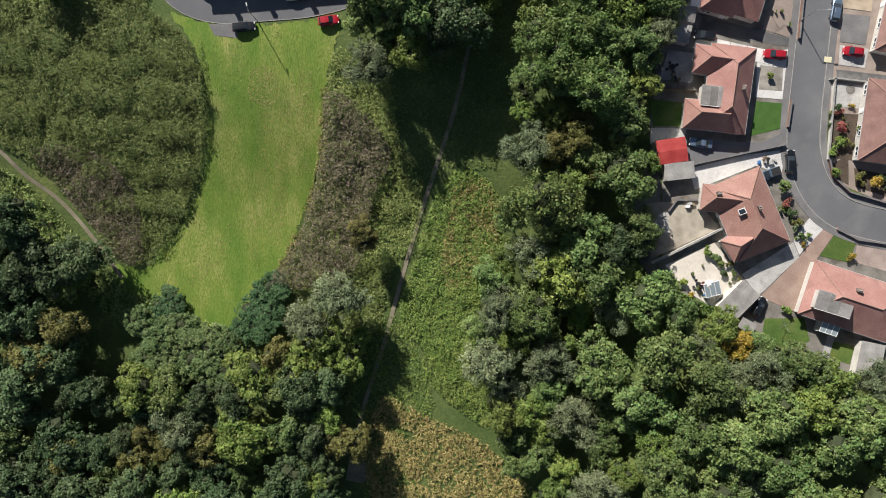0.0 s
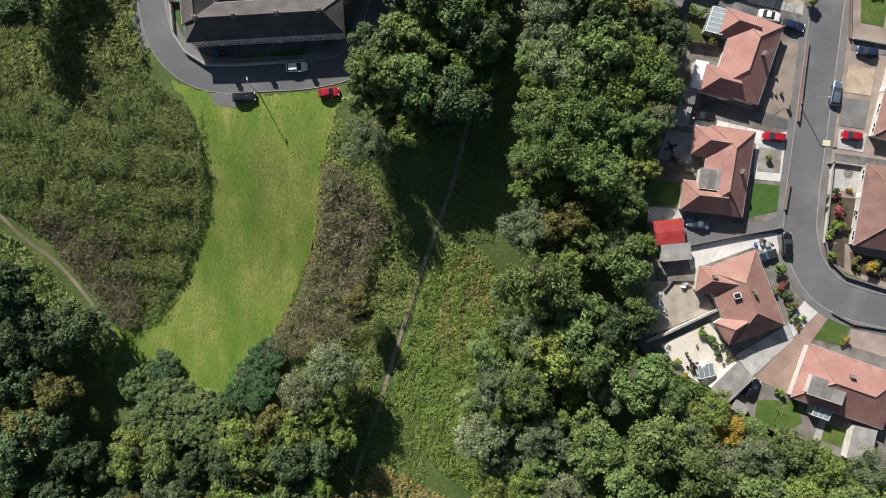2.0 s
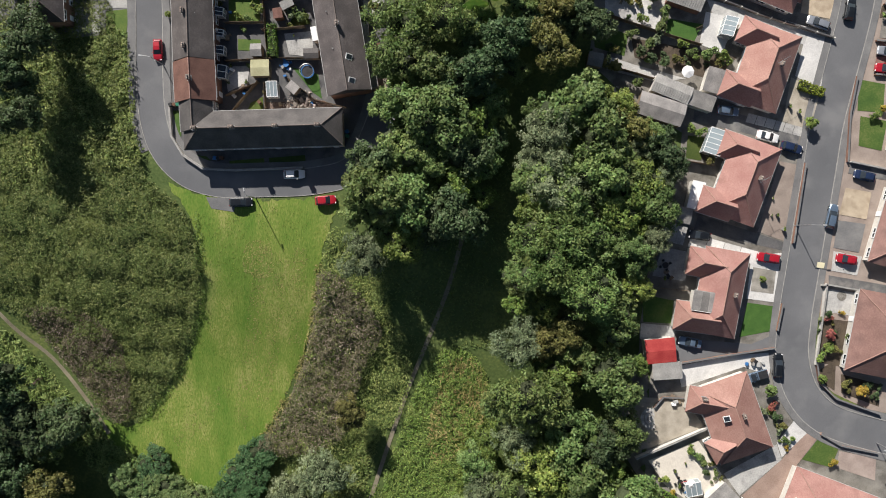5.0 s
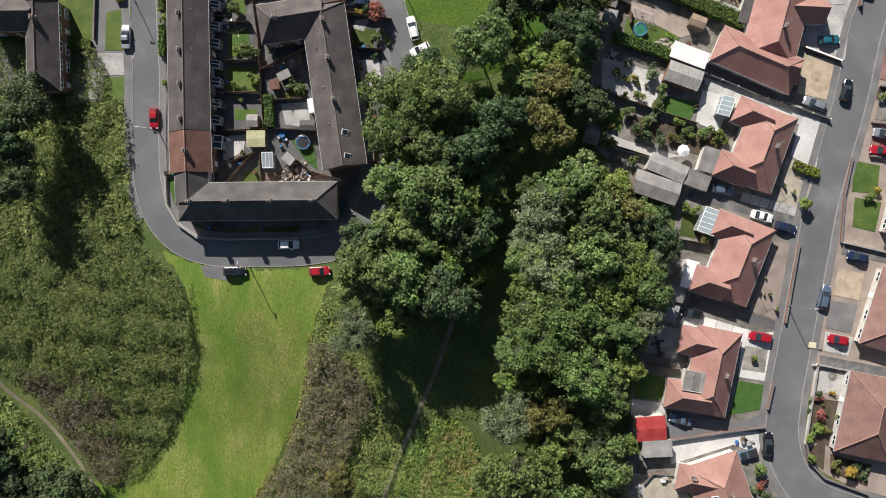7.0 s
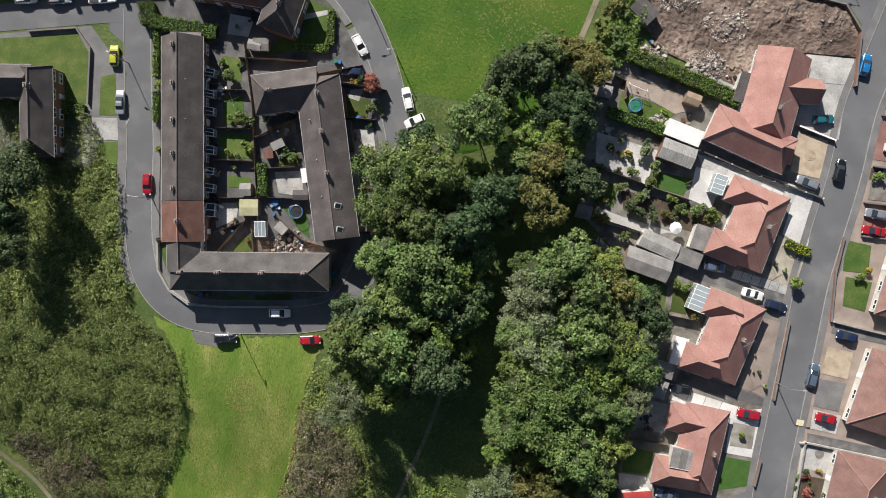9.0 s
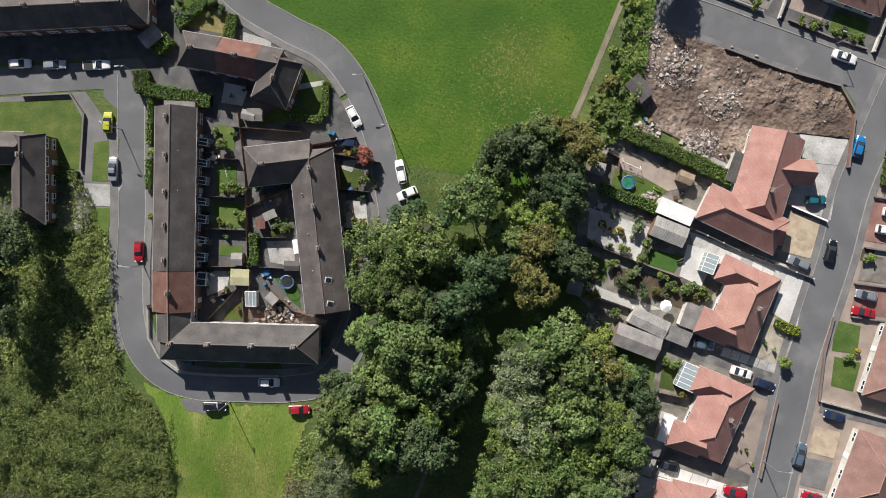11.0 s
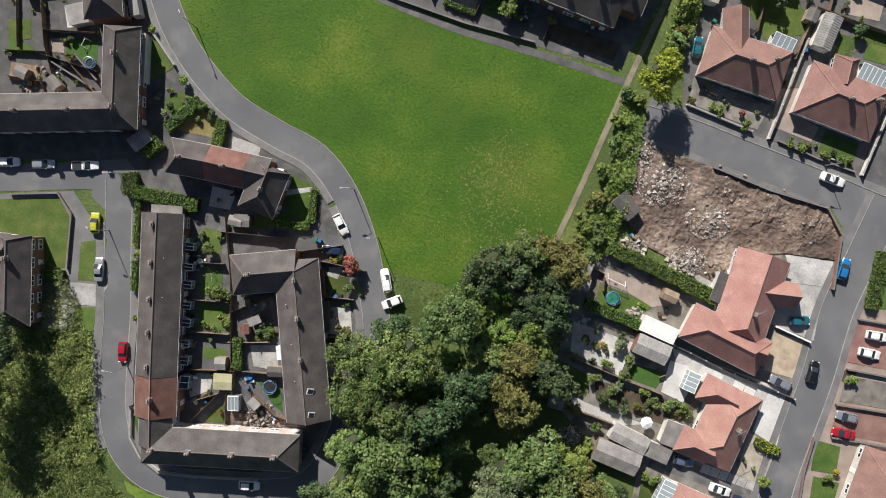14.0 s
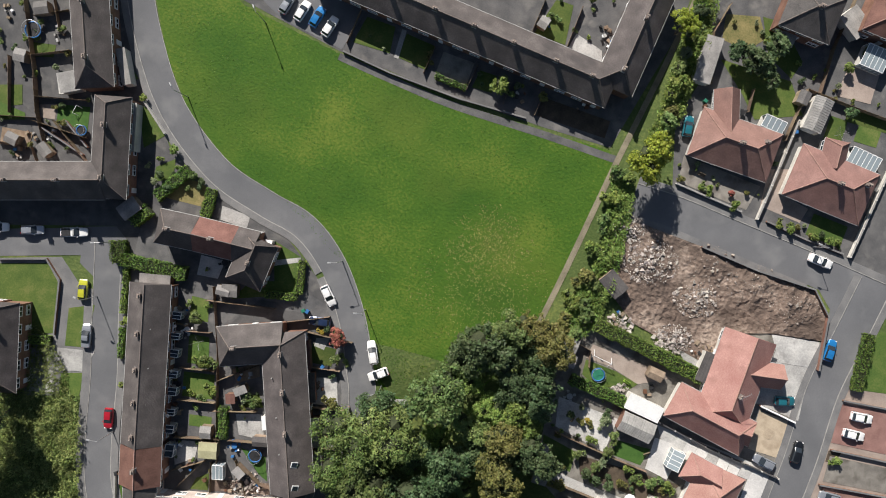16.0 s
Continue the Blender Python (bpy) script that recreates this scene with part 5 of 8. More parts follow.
sheet("lawn", [(-50.58, 119.47), (-44.37, 117.62), (-44.97, 113.75), (-52.12, 114.4)], DRY_GRASS, 0.06, "dry worn front lawn", "lawn")
slab(CONCRETE, PALE, (-41.48, 114.56), (-35.89, 113.37), (-36.23, 110.94), (-41.46, 111.85))
lawn((-54.99, 119.95), (-51.44, 122.05), (-51.52, 118.26), (-55.17, 117.01))
sheet("lawn", [(-74.9, 128.91), (-68.96, 129.27), (-68.9, 124.74), (-75.01, 125.65)], TURF, 0.06, "bright green back lawn with a play goal", "lawn")
slab(CONCRETE, PALE, (-76.21, 134.64), (-72.55, 135.73), (-71.24, 131.62), (-75.16, 130.81))
lawn((-59.82, 130.87), (-57.77, 130.96), (-54.06, 126.12), (-57.79, 123.18))
lawn((-63.86, 139.73), (-60.52, 135.93), (-62.56, 134.98))
lawn((-81.24, 139.79), (-76.91, 139.91), (-77.14, 137.51), (-81.43, 137.08))
lawn((-86.6, 130.92), (-82.33, 131.56), (-81.84, 127.86), (-86.05, 126.69))
lawn((-85.75, 124.35), (-86.19, 127.75), (-81.1, 126.35), (-80.93, 125.08))
sheet("lawn", [(-98.38, 94.73), (-73.06, 98.61), (-70.64, 95.25), (-70.21, 85.4), (-96.63, 80.78)], LAWN, 0.06, "worn corner lawn inside a low wall", "lawn")
sheet("lawn", [(84.31, 109.43), (90.48, 110.17), (91.48, 98.26), (83.35, 98.1)], LAWN, 0.06, "roadside lawn behind a hedge", "lawn")
lawn((47.56, 155.97), (61.35, 153.78), (64.51, 147.84), (55.71, 145.76), (52.48, 150.3))
lawn((72.62, 150.67), (81.44, 149.34), (81.9, 146.73), (72.54, 147.99))
lawn((54.1, 164.92), (57.93, 164.44), (62.82, 157.73), (61.26, 154.3), (56.37, 157.83))
lawn((-67.94, 90.71), (-63.06, 92.02), (-63.69, 83.64), (-67.73, 83.35))
lawn((-67.79, 78.03), (-63.25, 78.73), (-63.72, 73.99), (-67.53, 73.63))
slab(CONCRETE, PALE, (-69.09, 82.81), (-61.86, 83.15), (-63.28, 78.95), (-68.73, 78.44))
slab(CONCRETE, PALE, (-74.21, 78.14), (-69.27, 78.35), (-68.69, 74), (-73.6, 73.57))
# terrace facing the green
lawn((-19.37, 153.9), (-13.82, 152.81), (-14.14, 147.75), (-21.31, 148.8))
lawn((-11.52, 151.88), (-5.9, 150.37), (-6.8, 145.64), (-12.44, 147.25))
slab(CONCRETE, "narrow concrete garden path", (-12.49, 152.59), (-11.6, 152.4), (-12.4, 146.94), (-13.29, 147.13))
slab(GRAVEL, "gravel front garden", (-4.16, 149.57), (1.96, 148.35), (1.02, 143.93), (-5.1, 145.15))
lawn((3.22, 147.15), (6.55, 146.58), (5.98, 143.28), (2.13, 143.77))
slab(SOIL, "shaded planted garden bed", (15.59, 143.98), (28.95, 141.39), (28.4, 138.08), (15.08, 140.36), lift=0.05)
lawn((15.38, 162.3), (18.7, 161.74), (18.28, 154.23), (12.17, 155.44))
slab(CONCRETE, PALE, (20.05, 156.62), (25.27, 154.21), (25.64, 151.92), (18.53, 152.66))
slab(ASPHALT, "asphalt parking bay beside the green", (-40.57, 154.98), (-37.62, 160.74), (-18.78, 157.18), (-23.23, 147.13), (-35.14, 151), lift=0.04)
# northern plots
sheet("lawn", [(47.22, 164.42), (53.57, 164.84), (55.32, 160.86), (52.01, 158.23), (47.26, 159.65)], DRY_GRASS, 0.06, "dry oval back lawn", "lawn")
slab(GRAVEL, "gravel front garden", (43.67, 137.17), (58.85, 133.55), (56.96, 128.73), (43.43, 132.07))
slab(PAVER, BRICKED, (64.1, 137.58), (63.33, 132.61), (68.51, 130.7), (67.38, 127.83), (59.47, 129.87), (59.9, 136.94), lift=0.05)
lawn((69.71, 130.02), (76.46, 128.46), (75.57, 124.21), (68.8, 125.88))
slab(PAVER, "bare earthy back garden", (71.36, 157.95), (77.62, 158.9), (76.71, 151.83), (70.16, 152.44))
lawn((69.74, 148.64), (73.07, 148.07), (72.34, 142.92), (68.98, 143.7))
lawn((75.25, 147.86), (79.66, 147.25), (79.16, 143.95), (74.75, 144.57))

slab(RED_PAVER, "reddish block-paved drive with parked cars", (80.88, 95.09), (93.1, 94.71), (93.34, 86.52), (80.36, 87.34))
slab(GRAVEL, "grey gravel front garden", (80.55, 84.73), (92.65, 84), (92.33, 79.22), (80.04, 79.7))
slab(RED_PAVER, "reddish block-paved drive with parked cars", (80.16, 78.94), (93.57, 78.29), (93.37, 72.73), (79.26, 73.51))
garden_soil = slab(SOIL, "planted bed beside the footway", (80.17, 85.78), (82.58, 85.67), (81.82, 83.59), (79.87, 83.53))

# ---- demolition site ----
SITE = [(31.56, 121.82), (34.53, 123.57), (39.53, 122.82), (50.77, 120.41), (64.38, 116.84), (71.93, 115.82), (75.13, 111.08), (75.19, 106.28), (65.61, 106.33), (57.66, 105.11), (53.24, 98.94), (47.43, 101.12), (39.29, 104.25), (34.15, 109.15)]
HEAPS = (((40.62, 116.14), 5.5, 1.0), ((47.22, 102.4), 3.8, 0.9), ((50.45, 110.56), 4.5, 1.1), ((60.38, 114.81), 5.5, 1.3), ((68.95, 112.31), 5.0, 1.0), ((35.56, 121.89), 3.2, 0.8), ((52.36, 117.39), 4.0, 0.9))


def site_z(x, y):
    """The churned surface: heaps, ruts and clods."""
    z = 0.12
    for (hx, hy), r, h in HEAPS:
        d = math.hypot(x - hx, y - hy) / r
        if d < 1:
            z += h * (1 - d * d) ** 2 * (0.7 + 0.6 * noise.noise((x * 0.6, y * 0.6, 3)))
    z += 0.45 * abs(noise.noise((x * 0.35, y * 0.35, 5))) + 0.3 * abs(noise.noise((x * 0.95, y * 0.95, 6))) + 0.16 * noise.noise((x * 2.3, y * 2.3, 8))
    return max(0.06, z)


def demolition_ground():
    from mathutils.geometry import delaunay_2d_cdt
    rng = random.Random(4)
    line = []
    for i, a in enumerate(SITE):
        a, b = Vector(a), Vector(SITE[(i + 1) % len(SITE)])
        k = max(1, int((b - a).length / 0.8))
        line += [a + (b - a) * j / k for j in range(k)]
    P = np.array([tuple(p) for p in line])
    lo, hi = P.min(0), P.max(0)
    n = len(line)
    inner = [Vector((x + rng.uniform(-0.15, 0.15), y + rng.uniform(-0.15, 0.15))) for x in np.arange(lo[0], hi[0], 0.45) for y in np.arange(lo[1], hi[1], 0.45)]
    v, _, f, *_ = delaunay_2d_cdt(line + inner, [(i, (i + 1) % n) for i in range(n)], [], 1, 1e-4)
    me = bpy.data.meshes.new("demolition_ground")
    me.from_pydata([(q.x, q.y, site_z(q.x, q.y)) for q in v], [], [t if (v[t[1]] - v[t[0]]).cross(v[t[2]] - v[t[0]]) > 0 else t[::-1] for t in f])
    me.materials.append(RUBBLE_SOIL)
    tagged(new("demolition_ground", me), "churned brown earth of a cleared demolition site", "earth", kind="structure")


demolition_ground()
slab(CONCRETE, "broken pale concrete slab", (65.65, 106.12), (74.91, 106.02), (74.9, 100.97), (68.15, 101.02), lift=0.12)
DUST = mat("pale_rubble", (0.26, 0.23, 0.205), (0.5, 0.455, 0.41), 0.8, 9, island=0.4, bump=0.4)


def rubble(p, r, n, s, seed, material=STONE, label="heap of broken concrete and stone rubble", site=False):
    """A heap of broken lumps, too many to count."""
    rng = random.Random(seed)
    bm = bmesh.new()
    for _ in range(n):
        a, d = rng.uniform(0, 6.28), r * rng.random() ** 0.7
        x, y = p[0] + d * math.cos(a), p[1] + d * math.sin(a) * 0.8
        k = s * min(2.4, 0.4 * rng.paretovariate(1.9))
        z = site_z(x, y) if site else ground_z(x, y) + 0.1 + max(0, 1 - d / r) * r * 0.15
        m = Matrix.Translation((x, y, z)) @ Euler((rng.uniform(-0.8, 0.8), rng.uniform(-0.8, 0.8), rng.uniform(0, 3))).to_matrix().to_4x4()
        v = [bm.verts.new(m @ Vector((i * k * rng.uniform(0.2, 0.8), j * k * rng.uniform(0.2, 0.7), h * k * rng.uniform(0.1, 0.4)))) for h in (-1, 1) for i, j in ((-1, -1), (1, -1), (1, 1), (-1, 1))]
        for f in ((3, 2, 1, 0), (4, 5, 6, 7), (0, 1, 5, 4), (1, 2, 6, 5), (2, 3, 7, 6), (3, 0, 4, 7)):
            bm.faces.new([v[i] for i in f])
    return tagged(part("rubble_heap", bm, material), label, "rubble", kind="stuff")


for i, (p, r, n, m) in enumerate((((40.62, 116.14), 5.5, 800, DUST), ((47.22, 102.4), 3.8, 700, DUST), ((50.45, 110.56), 4.5, 520, DUST), ((60.38, 114.81), 5.5, 180, STONE), ((68.95, 112.31), 5.0, 220, STONE), ((35.56, 121.89), 3.2, 400, DUST), ((52.36, 117.39), 5.0, 160, STONE))):
    rubble(p, r, n, 0.24 if m is DUST else 0.17, 50 + i, m, site=True)
rubble((-29.25, 61.49), 4.0, 260, 0.3, 60, STONE, "building waste dumped in a yard")
rubble((29.95, 66.3), 2.4, 200, 0.3, 61, DUST, "heap of pale broken stone in a garden")
rubble((36.86, 103.68), 2.6, 160, 0.3, 62, DUST, "scattered rubble beside a hedge")

# ---- fences, walls and hedges ----
_bm = box(bmesh.new(), (0, 0, 0.9), (0.1, 0.1, 1.8))
box(_bm, (0, 0, 1.83), (0.13, 0.13, 0.05), 0, 0.7)
POST = bpy.data.meshes.new("post")
_bm.to_mesh(POST)
POST.materials.append(WOOD)
_bm = bmesh.new()
_line = [(-0.5 + (_i + _e) / 6, 0.02 * (_i % 2)) for _i in range(6) for _e in (0, 0.97)]
_line = _line + [(_x, _y - 0.03) for _x, _y in _line[::-1]]
_rows = [[_bm.verts.new((_x, _y, _z)) for _x, _y in _line] for _z in (0.05, 1.65)]
for _i in range(len(_line)):
    _j = (_i + 1) % len(_line)
    _bm.faces.new((_rows[0][_j], _rows[0][_i], _rows[1][_i], _rows[1][_j]))
_bm.faces.new(_rows[1])
PANEL = bpy.data.meshes.new("panel")
_bm.to_mesh(PANEL)
PANEL.materials.append(WOOD)


def fence(*pts, h=1.0, label="weathered close-board garden fence", bay=2.4):
    """Posts with boarded panels between them, along a line."""
    f = thing("fence", V(pts[0]), 0, label, "fence", "garden fences")
    o = V(pts[0])
    for a, b in zip(pts, pts[1:]):
        a, b = Vector(a), Vector(b)
        n = max(1, round((b - a).length / bay))
        ang = math.atan2(b.y - a.y, b.x - a.x)
        for i in range(n + 1):
            c = V(a.lerp(b, i / n)) - o
            k = part("post", POST, WOOD, f, "", c, ang)
            k.scale.z = h
            if i < n:
                c = V(a.lerp(b, (i + 0.5) / n)) - o
                k = part("panel", PANEL, WOOD, f, "", c, ang)
                k.scale = ((b - a).length / n - 0.1, 1, h)
    return f


def garden_wall(*pts, h=0.8, t=0.22, material=BRICK, cap=PAVE, piers=False, label="low brick garden wall with pale coping"):
    """A low wall along a line, with coping stones on it."""
    o = V(pts[0])
    w = thing("garden_wall", o, 0, label, "wall", "garden walls")
    for a, b in zip(pts, pts[1:]):
        a, b = Vector(a), Vector(b)
        ang, c = math.atan2(b.y - a.y, b.x - a.x), V((a + b) / 2) - o
        L = (b - a).length
        part("wall", box(bmesh.new(), (0, 0, h / 2 - 0.1), (L, t, h + 0.2)), material, w, "", c, ang)
        part("coping", box(bmesh.new(), (0, 0, h + 0.04), (L, t + 0.08, 0.08)), cap, w, "", c, ang)
        n = int(L / 2.6) if piers else 0
        for i in range(n + 1 if piers else 0):
            part("pier", box(bmesh.new(), (0, 0, h / 2 + 0.1), (0.26, 0.26, h + 0.2)), RENDER, w, "pale pier", V(a.lerp(b, i / max(1, n))) - o, ang)
    return w


HEDGE_LEAF = leaf("privet_leaves", (0.085, 0.165, 0.03), (0.175, 0.255, 0.058), 0.25)


def hedge(p, q, w, h, seed, material=None, label="clipped green privet hedge"):
    """A clipped hedge: a core painted dark as inner shade, under many leaf faces."""
    a, b = Vector(p), Vector(q)
    L, ang = (b - a).length, math.atan2(b.y - a.y, b.x - a.x)
    g = np.random.default_rng(seed)
    t = thing("hedge", V((a + b) / 2), ang, label, "hedge", "hedges")
    # core box in the dark shade colour, seen between the leaves
    part("core", box(bmesh.new(), (0, 0, h * 0.43), (L - 0.2, w - 0.3, h * 0.86)), INNER_SHADE, t)
    n = int(L * (w + 2 * h) * 30)
    s = g.random(n)
    x = g.uniform(-L / 2, L / 2, n)
    top = s < w / (w + 2 * h)
    y = np.where(top, g.uniform(-w / 2, w / 2, n), np.sign(s - (w + h) / (w + 2 * h)) * w / 2)
    z = np.where(top, h, g.uniform(0.05, h, n))
    bulge = np.array([noise.noise((v * 0.7, seed, u * 0.7)) for u, v in zip(y, x)]) * 0.25
    c = np.column_stack([x, y * (1 + bulge), z + bulge * 0.8]) + g.normal(scale=0.07, size=(n, 3))
    nn = g.normal(size=(n, 3)) + np.column_stack([np.zeros(n), np.where(top, 0, np.sign(y)), np.where(top, 1, 0.3)]) * 1.2
    nn /= np.linalg.norm(nn, axis=1)[:, None]
    u = np.cross(nn, g.normal(size=(n, 3)))
    u /= np.linalg.norm(u, axis=1)[:, None]
    v = np.cross(nn, u)
    k = g.uniform(0.1, 0.22, n)[:, None]
    vs = np.stack([c + u * k, c + v * k * 0.6, c - u * k, c - v * k * 0.6], 1).reshape(-1, 3)
    me = bpy.data.meshes.new("foliage")
    me.from_pydata(vs.tolist(), [], [(4 * i, 4 * i + 1, 4 * i + 2, 4 * i + 3) for i in range(n)])
    me.materials.append(material or HEDGE_LEAF)
    part("foliage", me, None, t)
    return t


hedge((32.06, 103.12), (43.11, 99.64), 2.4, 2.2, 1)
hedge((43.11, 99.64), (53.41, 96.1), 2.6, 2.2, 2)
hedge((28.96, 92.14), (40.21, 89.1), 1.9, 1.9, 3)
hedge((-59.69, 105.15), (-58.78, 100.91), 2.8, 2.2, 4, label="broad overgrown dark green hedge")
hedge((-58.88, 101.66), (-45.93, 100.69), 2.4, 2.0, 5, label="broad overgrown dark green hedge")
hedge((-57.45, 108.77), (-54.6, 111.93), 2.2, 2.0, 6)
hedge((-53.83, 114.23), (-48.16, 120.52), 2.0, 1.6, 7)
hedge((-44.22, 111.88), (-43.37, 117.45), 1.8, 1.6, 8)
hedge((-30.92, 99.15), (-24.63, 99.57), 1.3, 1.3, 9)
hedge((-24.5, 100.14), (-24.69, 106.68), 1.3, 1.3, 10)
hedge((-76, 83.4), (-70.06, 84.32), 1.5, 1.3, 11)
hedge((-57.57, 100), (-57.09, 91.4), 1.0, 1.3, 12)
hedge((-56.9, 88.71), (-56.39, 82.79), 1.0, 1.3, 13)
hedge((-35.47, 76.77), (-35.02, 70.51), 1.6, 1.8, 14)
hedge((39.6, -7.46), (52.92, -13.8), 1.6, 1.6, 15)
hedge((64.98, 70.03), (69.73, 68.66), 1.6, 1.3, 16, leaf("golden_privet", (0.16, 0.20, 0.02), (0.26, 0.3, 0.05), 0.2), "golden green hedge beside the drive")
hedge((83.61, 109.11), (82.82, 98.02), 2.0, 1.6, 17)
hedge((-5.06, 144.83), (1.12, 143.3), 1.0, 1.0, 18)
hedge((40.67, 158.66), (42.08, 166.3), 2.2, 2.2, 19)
for pts in (((-40.65, 99.08), (-38.19, 87.39), (-36.43, 73.44), (-35.08, 63.76)), ((-37.34, 75.54), (-29.25, 76.58)), ((-44.89, 89.92), (-40.02, 90.28)), ((-44.94, 82.78), (-38.2, 83.06)), ((-44.5, 76.63), (-37.34, 77.06)), ((-44, 69.4), (-35.33, 70.27)), ((-42.74, 59.37), (-37.73, 65.74)), ((-41.54, 96.32), (-28.54, 96.73)), ((-31.22, 66.23), (-26.61, 62.77), (-20.53, 61.6)), ((-37.22, 81.51), (-29.38, 85.88)), ((-33.7, 70.39), (-25.56, 70.78)), ((-47.48, 91.03), (-44.65, 91.02))):
    fence(*pts)
for pts in (((-22.86, 93.38), (-13.04, 92.49)), ((-21.29, 86.7), (-14.56, 86.76)), ((-19.1, 79.07), (-12.6, 79.35)), ((-18, 71.57), (-12.58, 71.76)), ((-16.42, 64.96), (-12.1, 65.29)), ((-37.51, 91.54), (-26.93, 94.27), (-17.98, 96.75)), ((-83.34, 147.51), (-80.08, 135.13), (-78.43, 126.76), (-75.98, 120.63)), ((-80.89, 137.16), (-73.55, 139.13)), ((-78.82, 129.72), (-69.11, 130.33)), ((-78.75, 125.09), (-68.71, 123.36)), ((-75.01, 125.65), (-67.53, 118.66))):
    fence(*pts)
for pts in (((27.48, 99.77), (31.94, 97.95), (32.2, 94.75)), ((27.87, 81.5), (40.03, 78.09), (46.09, 76.6)), ((25.33, 72.66), (34.15, 70.62), (37.46, 69.79)), ((34.35, -1.87), (39.6, -7.46), (54, -15.41), (66.88, -20.91), (75.45, -24.39)), ((36.42, 30.43), (46.14, 29.87)), ((44.11, 54.57), (49.58, 53.9)), ((46.24, 150.97), (45.21, 160.4), (47.48, 166.05)), ((61.64, 142.58), (64.23, 152.61)), ((64.23, 152.61), (72.62, 150.67), (80.18, 149.15)), ((54.28, 151.11), (53.93, 146.78)), ((66.33, 149.72), (67.69, 160.59), (70.25, 170.52))):
    fence(*pts)
for pts in (((-43.79, 62.84), (-37.58, 65.64)), ((-36.5, 65.6), (-35.94, 59.6)), ((-31.9, 66.6), (-29.03, 60.2))):
    fence(*pts, h=0.8, label="weathered boundary fence between the yards")
WHITE_WALL = dict(material=RENDER, cap=KERB)
garden_wall((-54.53, 60.66), (-53.91, 54.71), (-51.47, 51.07), (-47.49, 48.64), (-41.46, 48.67), (-28.41, 49.78), h=0.9, t=0.3, label="curved pale garden wall with white coping", **WHITE_WALL)
garden_wall((47.18, 86.22), (56.55, 83.1), (64.42, 80.95), (71.2, 79.1), h=0.9, t=0.18, material=STACK, cap=DARK_PAVE, piers=True, label="dark drive wall with slim pale piers")
garden_wall((65.55, 92.38), (72.61, 90.22), h=0.9, label="dark drive wall with white coping", cap=WHITE)
garden_wall((67.2, 55.25), (65.69, 39.91), h=0.8, label="low red brick wall beside the footway")
garden_wall((44.89, 15.85), (54.72, 18.05), (63.27, 19.82), h=0.9, label="low brick wall with concrete coping")
garden_wall((64.29, 28.34), (63.53, 23.13), h=0.8)
garden_wall((71.37, 16.98), (72.03, 13.76), (75.25, 10.76), (83.8, 8.22), h=0.8, label="low curved brick wall round the corner plot")
garden_wall((72.46, 32.57), (71.16, 16.98), h=0.8, label="low white wall beside the footway", **WHITE_WALL)
garden_wall((71.44, 32.17), (73.05, 32.3), (90.56, 30.07), h=0.8, label="low white drive wall", **WHITE_WALL)
garden_wall((75.68, 55.9), (88.47, 53.85), h=0.8, label="low white drive wall", **WHITE_WALL)
garden_wall((49.66, 120.57), (60.99, 117.63), (71.93, 115.82), (75.34, 111.11), (75.28, 100.7), h=1.1, label="brick boundary wall of the demolition site")
garden_wall((42.96, 131.67), (55.96, 128.25), h=0.9, label="low white front wall of the bungalow", **WHITE_WALL)
garden_wall((59.04, 127.31), (61.47, 137.18), (63.64, 146.64), h=1.1, piers=True, label="white drive wall between the bungalows", **WHITE_WALL)
garden_wall((77.43, 122.86), (81.83, 139.74), h=1.1, piers=True, label="white drive wall between the bungalows", **WHITE_WALL)
garden_wall((61.01, 127.18), (68.98, 124.82), (76.28, 123.23), h=0.7)
garden_wall((-82.32, 98.07), (-73.17, 99.47), (-70.17, 95.87), (-69.85, 85.24), h=0.7, label="low curved brick wall round the corner lawn")
garden_wall((-58.66, 131.9), (-53.87, 126.37), h=1.0, t=0.3, label="white rendered garden wall beside the road", **WHITE_WALL)
garden_wall((-22.85, 146.76), (-13.59, 144.08), (-0.19, 141.28), (13.05, 139.52), h=0.7, label="low dark wall before the terrace gardens")
garden_wall((37.93, -2.63), (51.21, 3.97), h=1.2, t=0.3, label="pale rendered wall between the gardens", **WHITE_WALL)
garden_wall((41.02, 7.15), (42.6, 9.31), (46.57, 9.33), h=0.6)
garden_wall((72.94, 3.76), (76.9, 1.74), (83.84, 0.71), h=0.6)
garden_wall((-11.9, 80.16), (-11.87, 70.95), (-12.57, 64.38), h=0.9, label="low brick front wall by the road")
garden_wall((76.1, 72.17), (75.1, 65.07), (75.14, 55.86), h=0.7, label="low brick wall of the roadside garden")
garden_wall((80.35, 86.02), (93.54, 85.23), h=0.7)
garden_wall((79.27, 79.04), (93.52, 78.61), h=0.7)
garden_wall((79.4, 72.65), (94.56, 72.12), h=0.7)
garden_wall((80.99, 95.76), (93.02, 95.25), h=0.7)

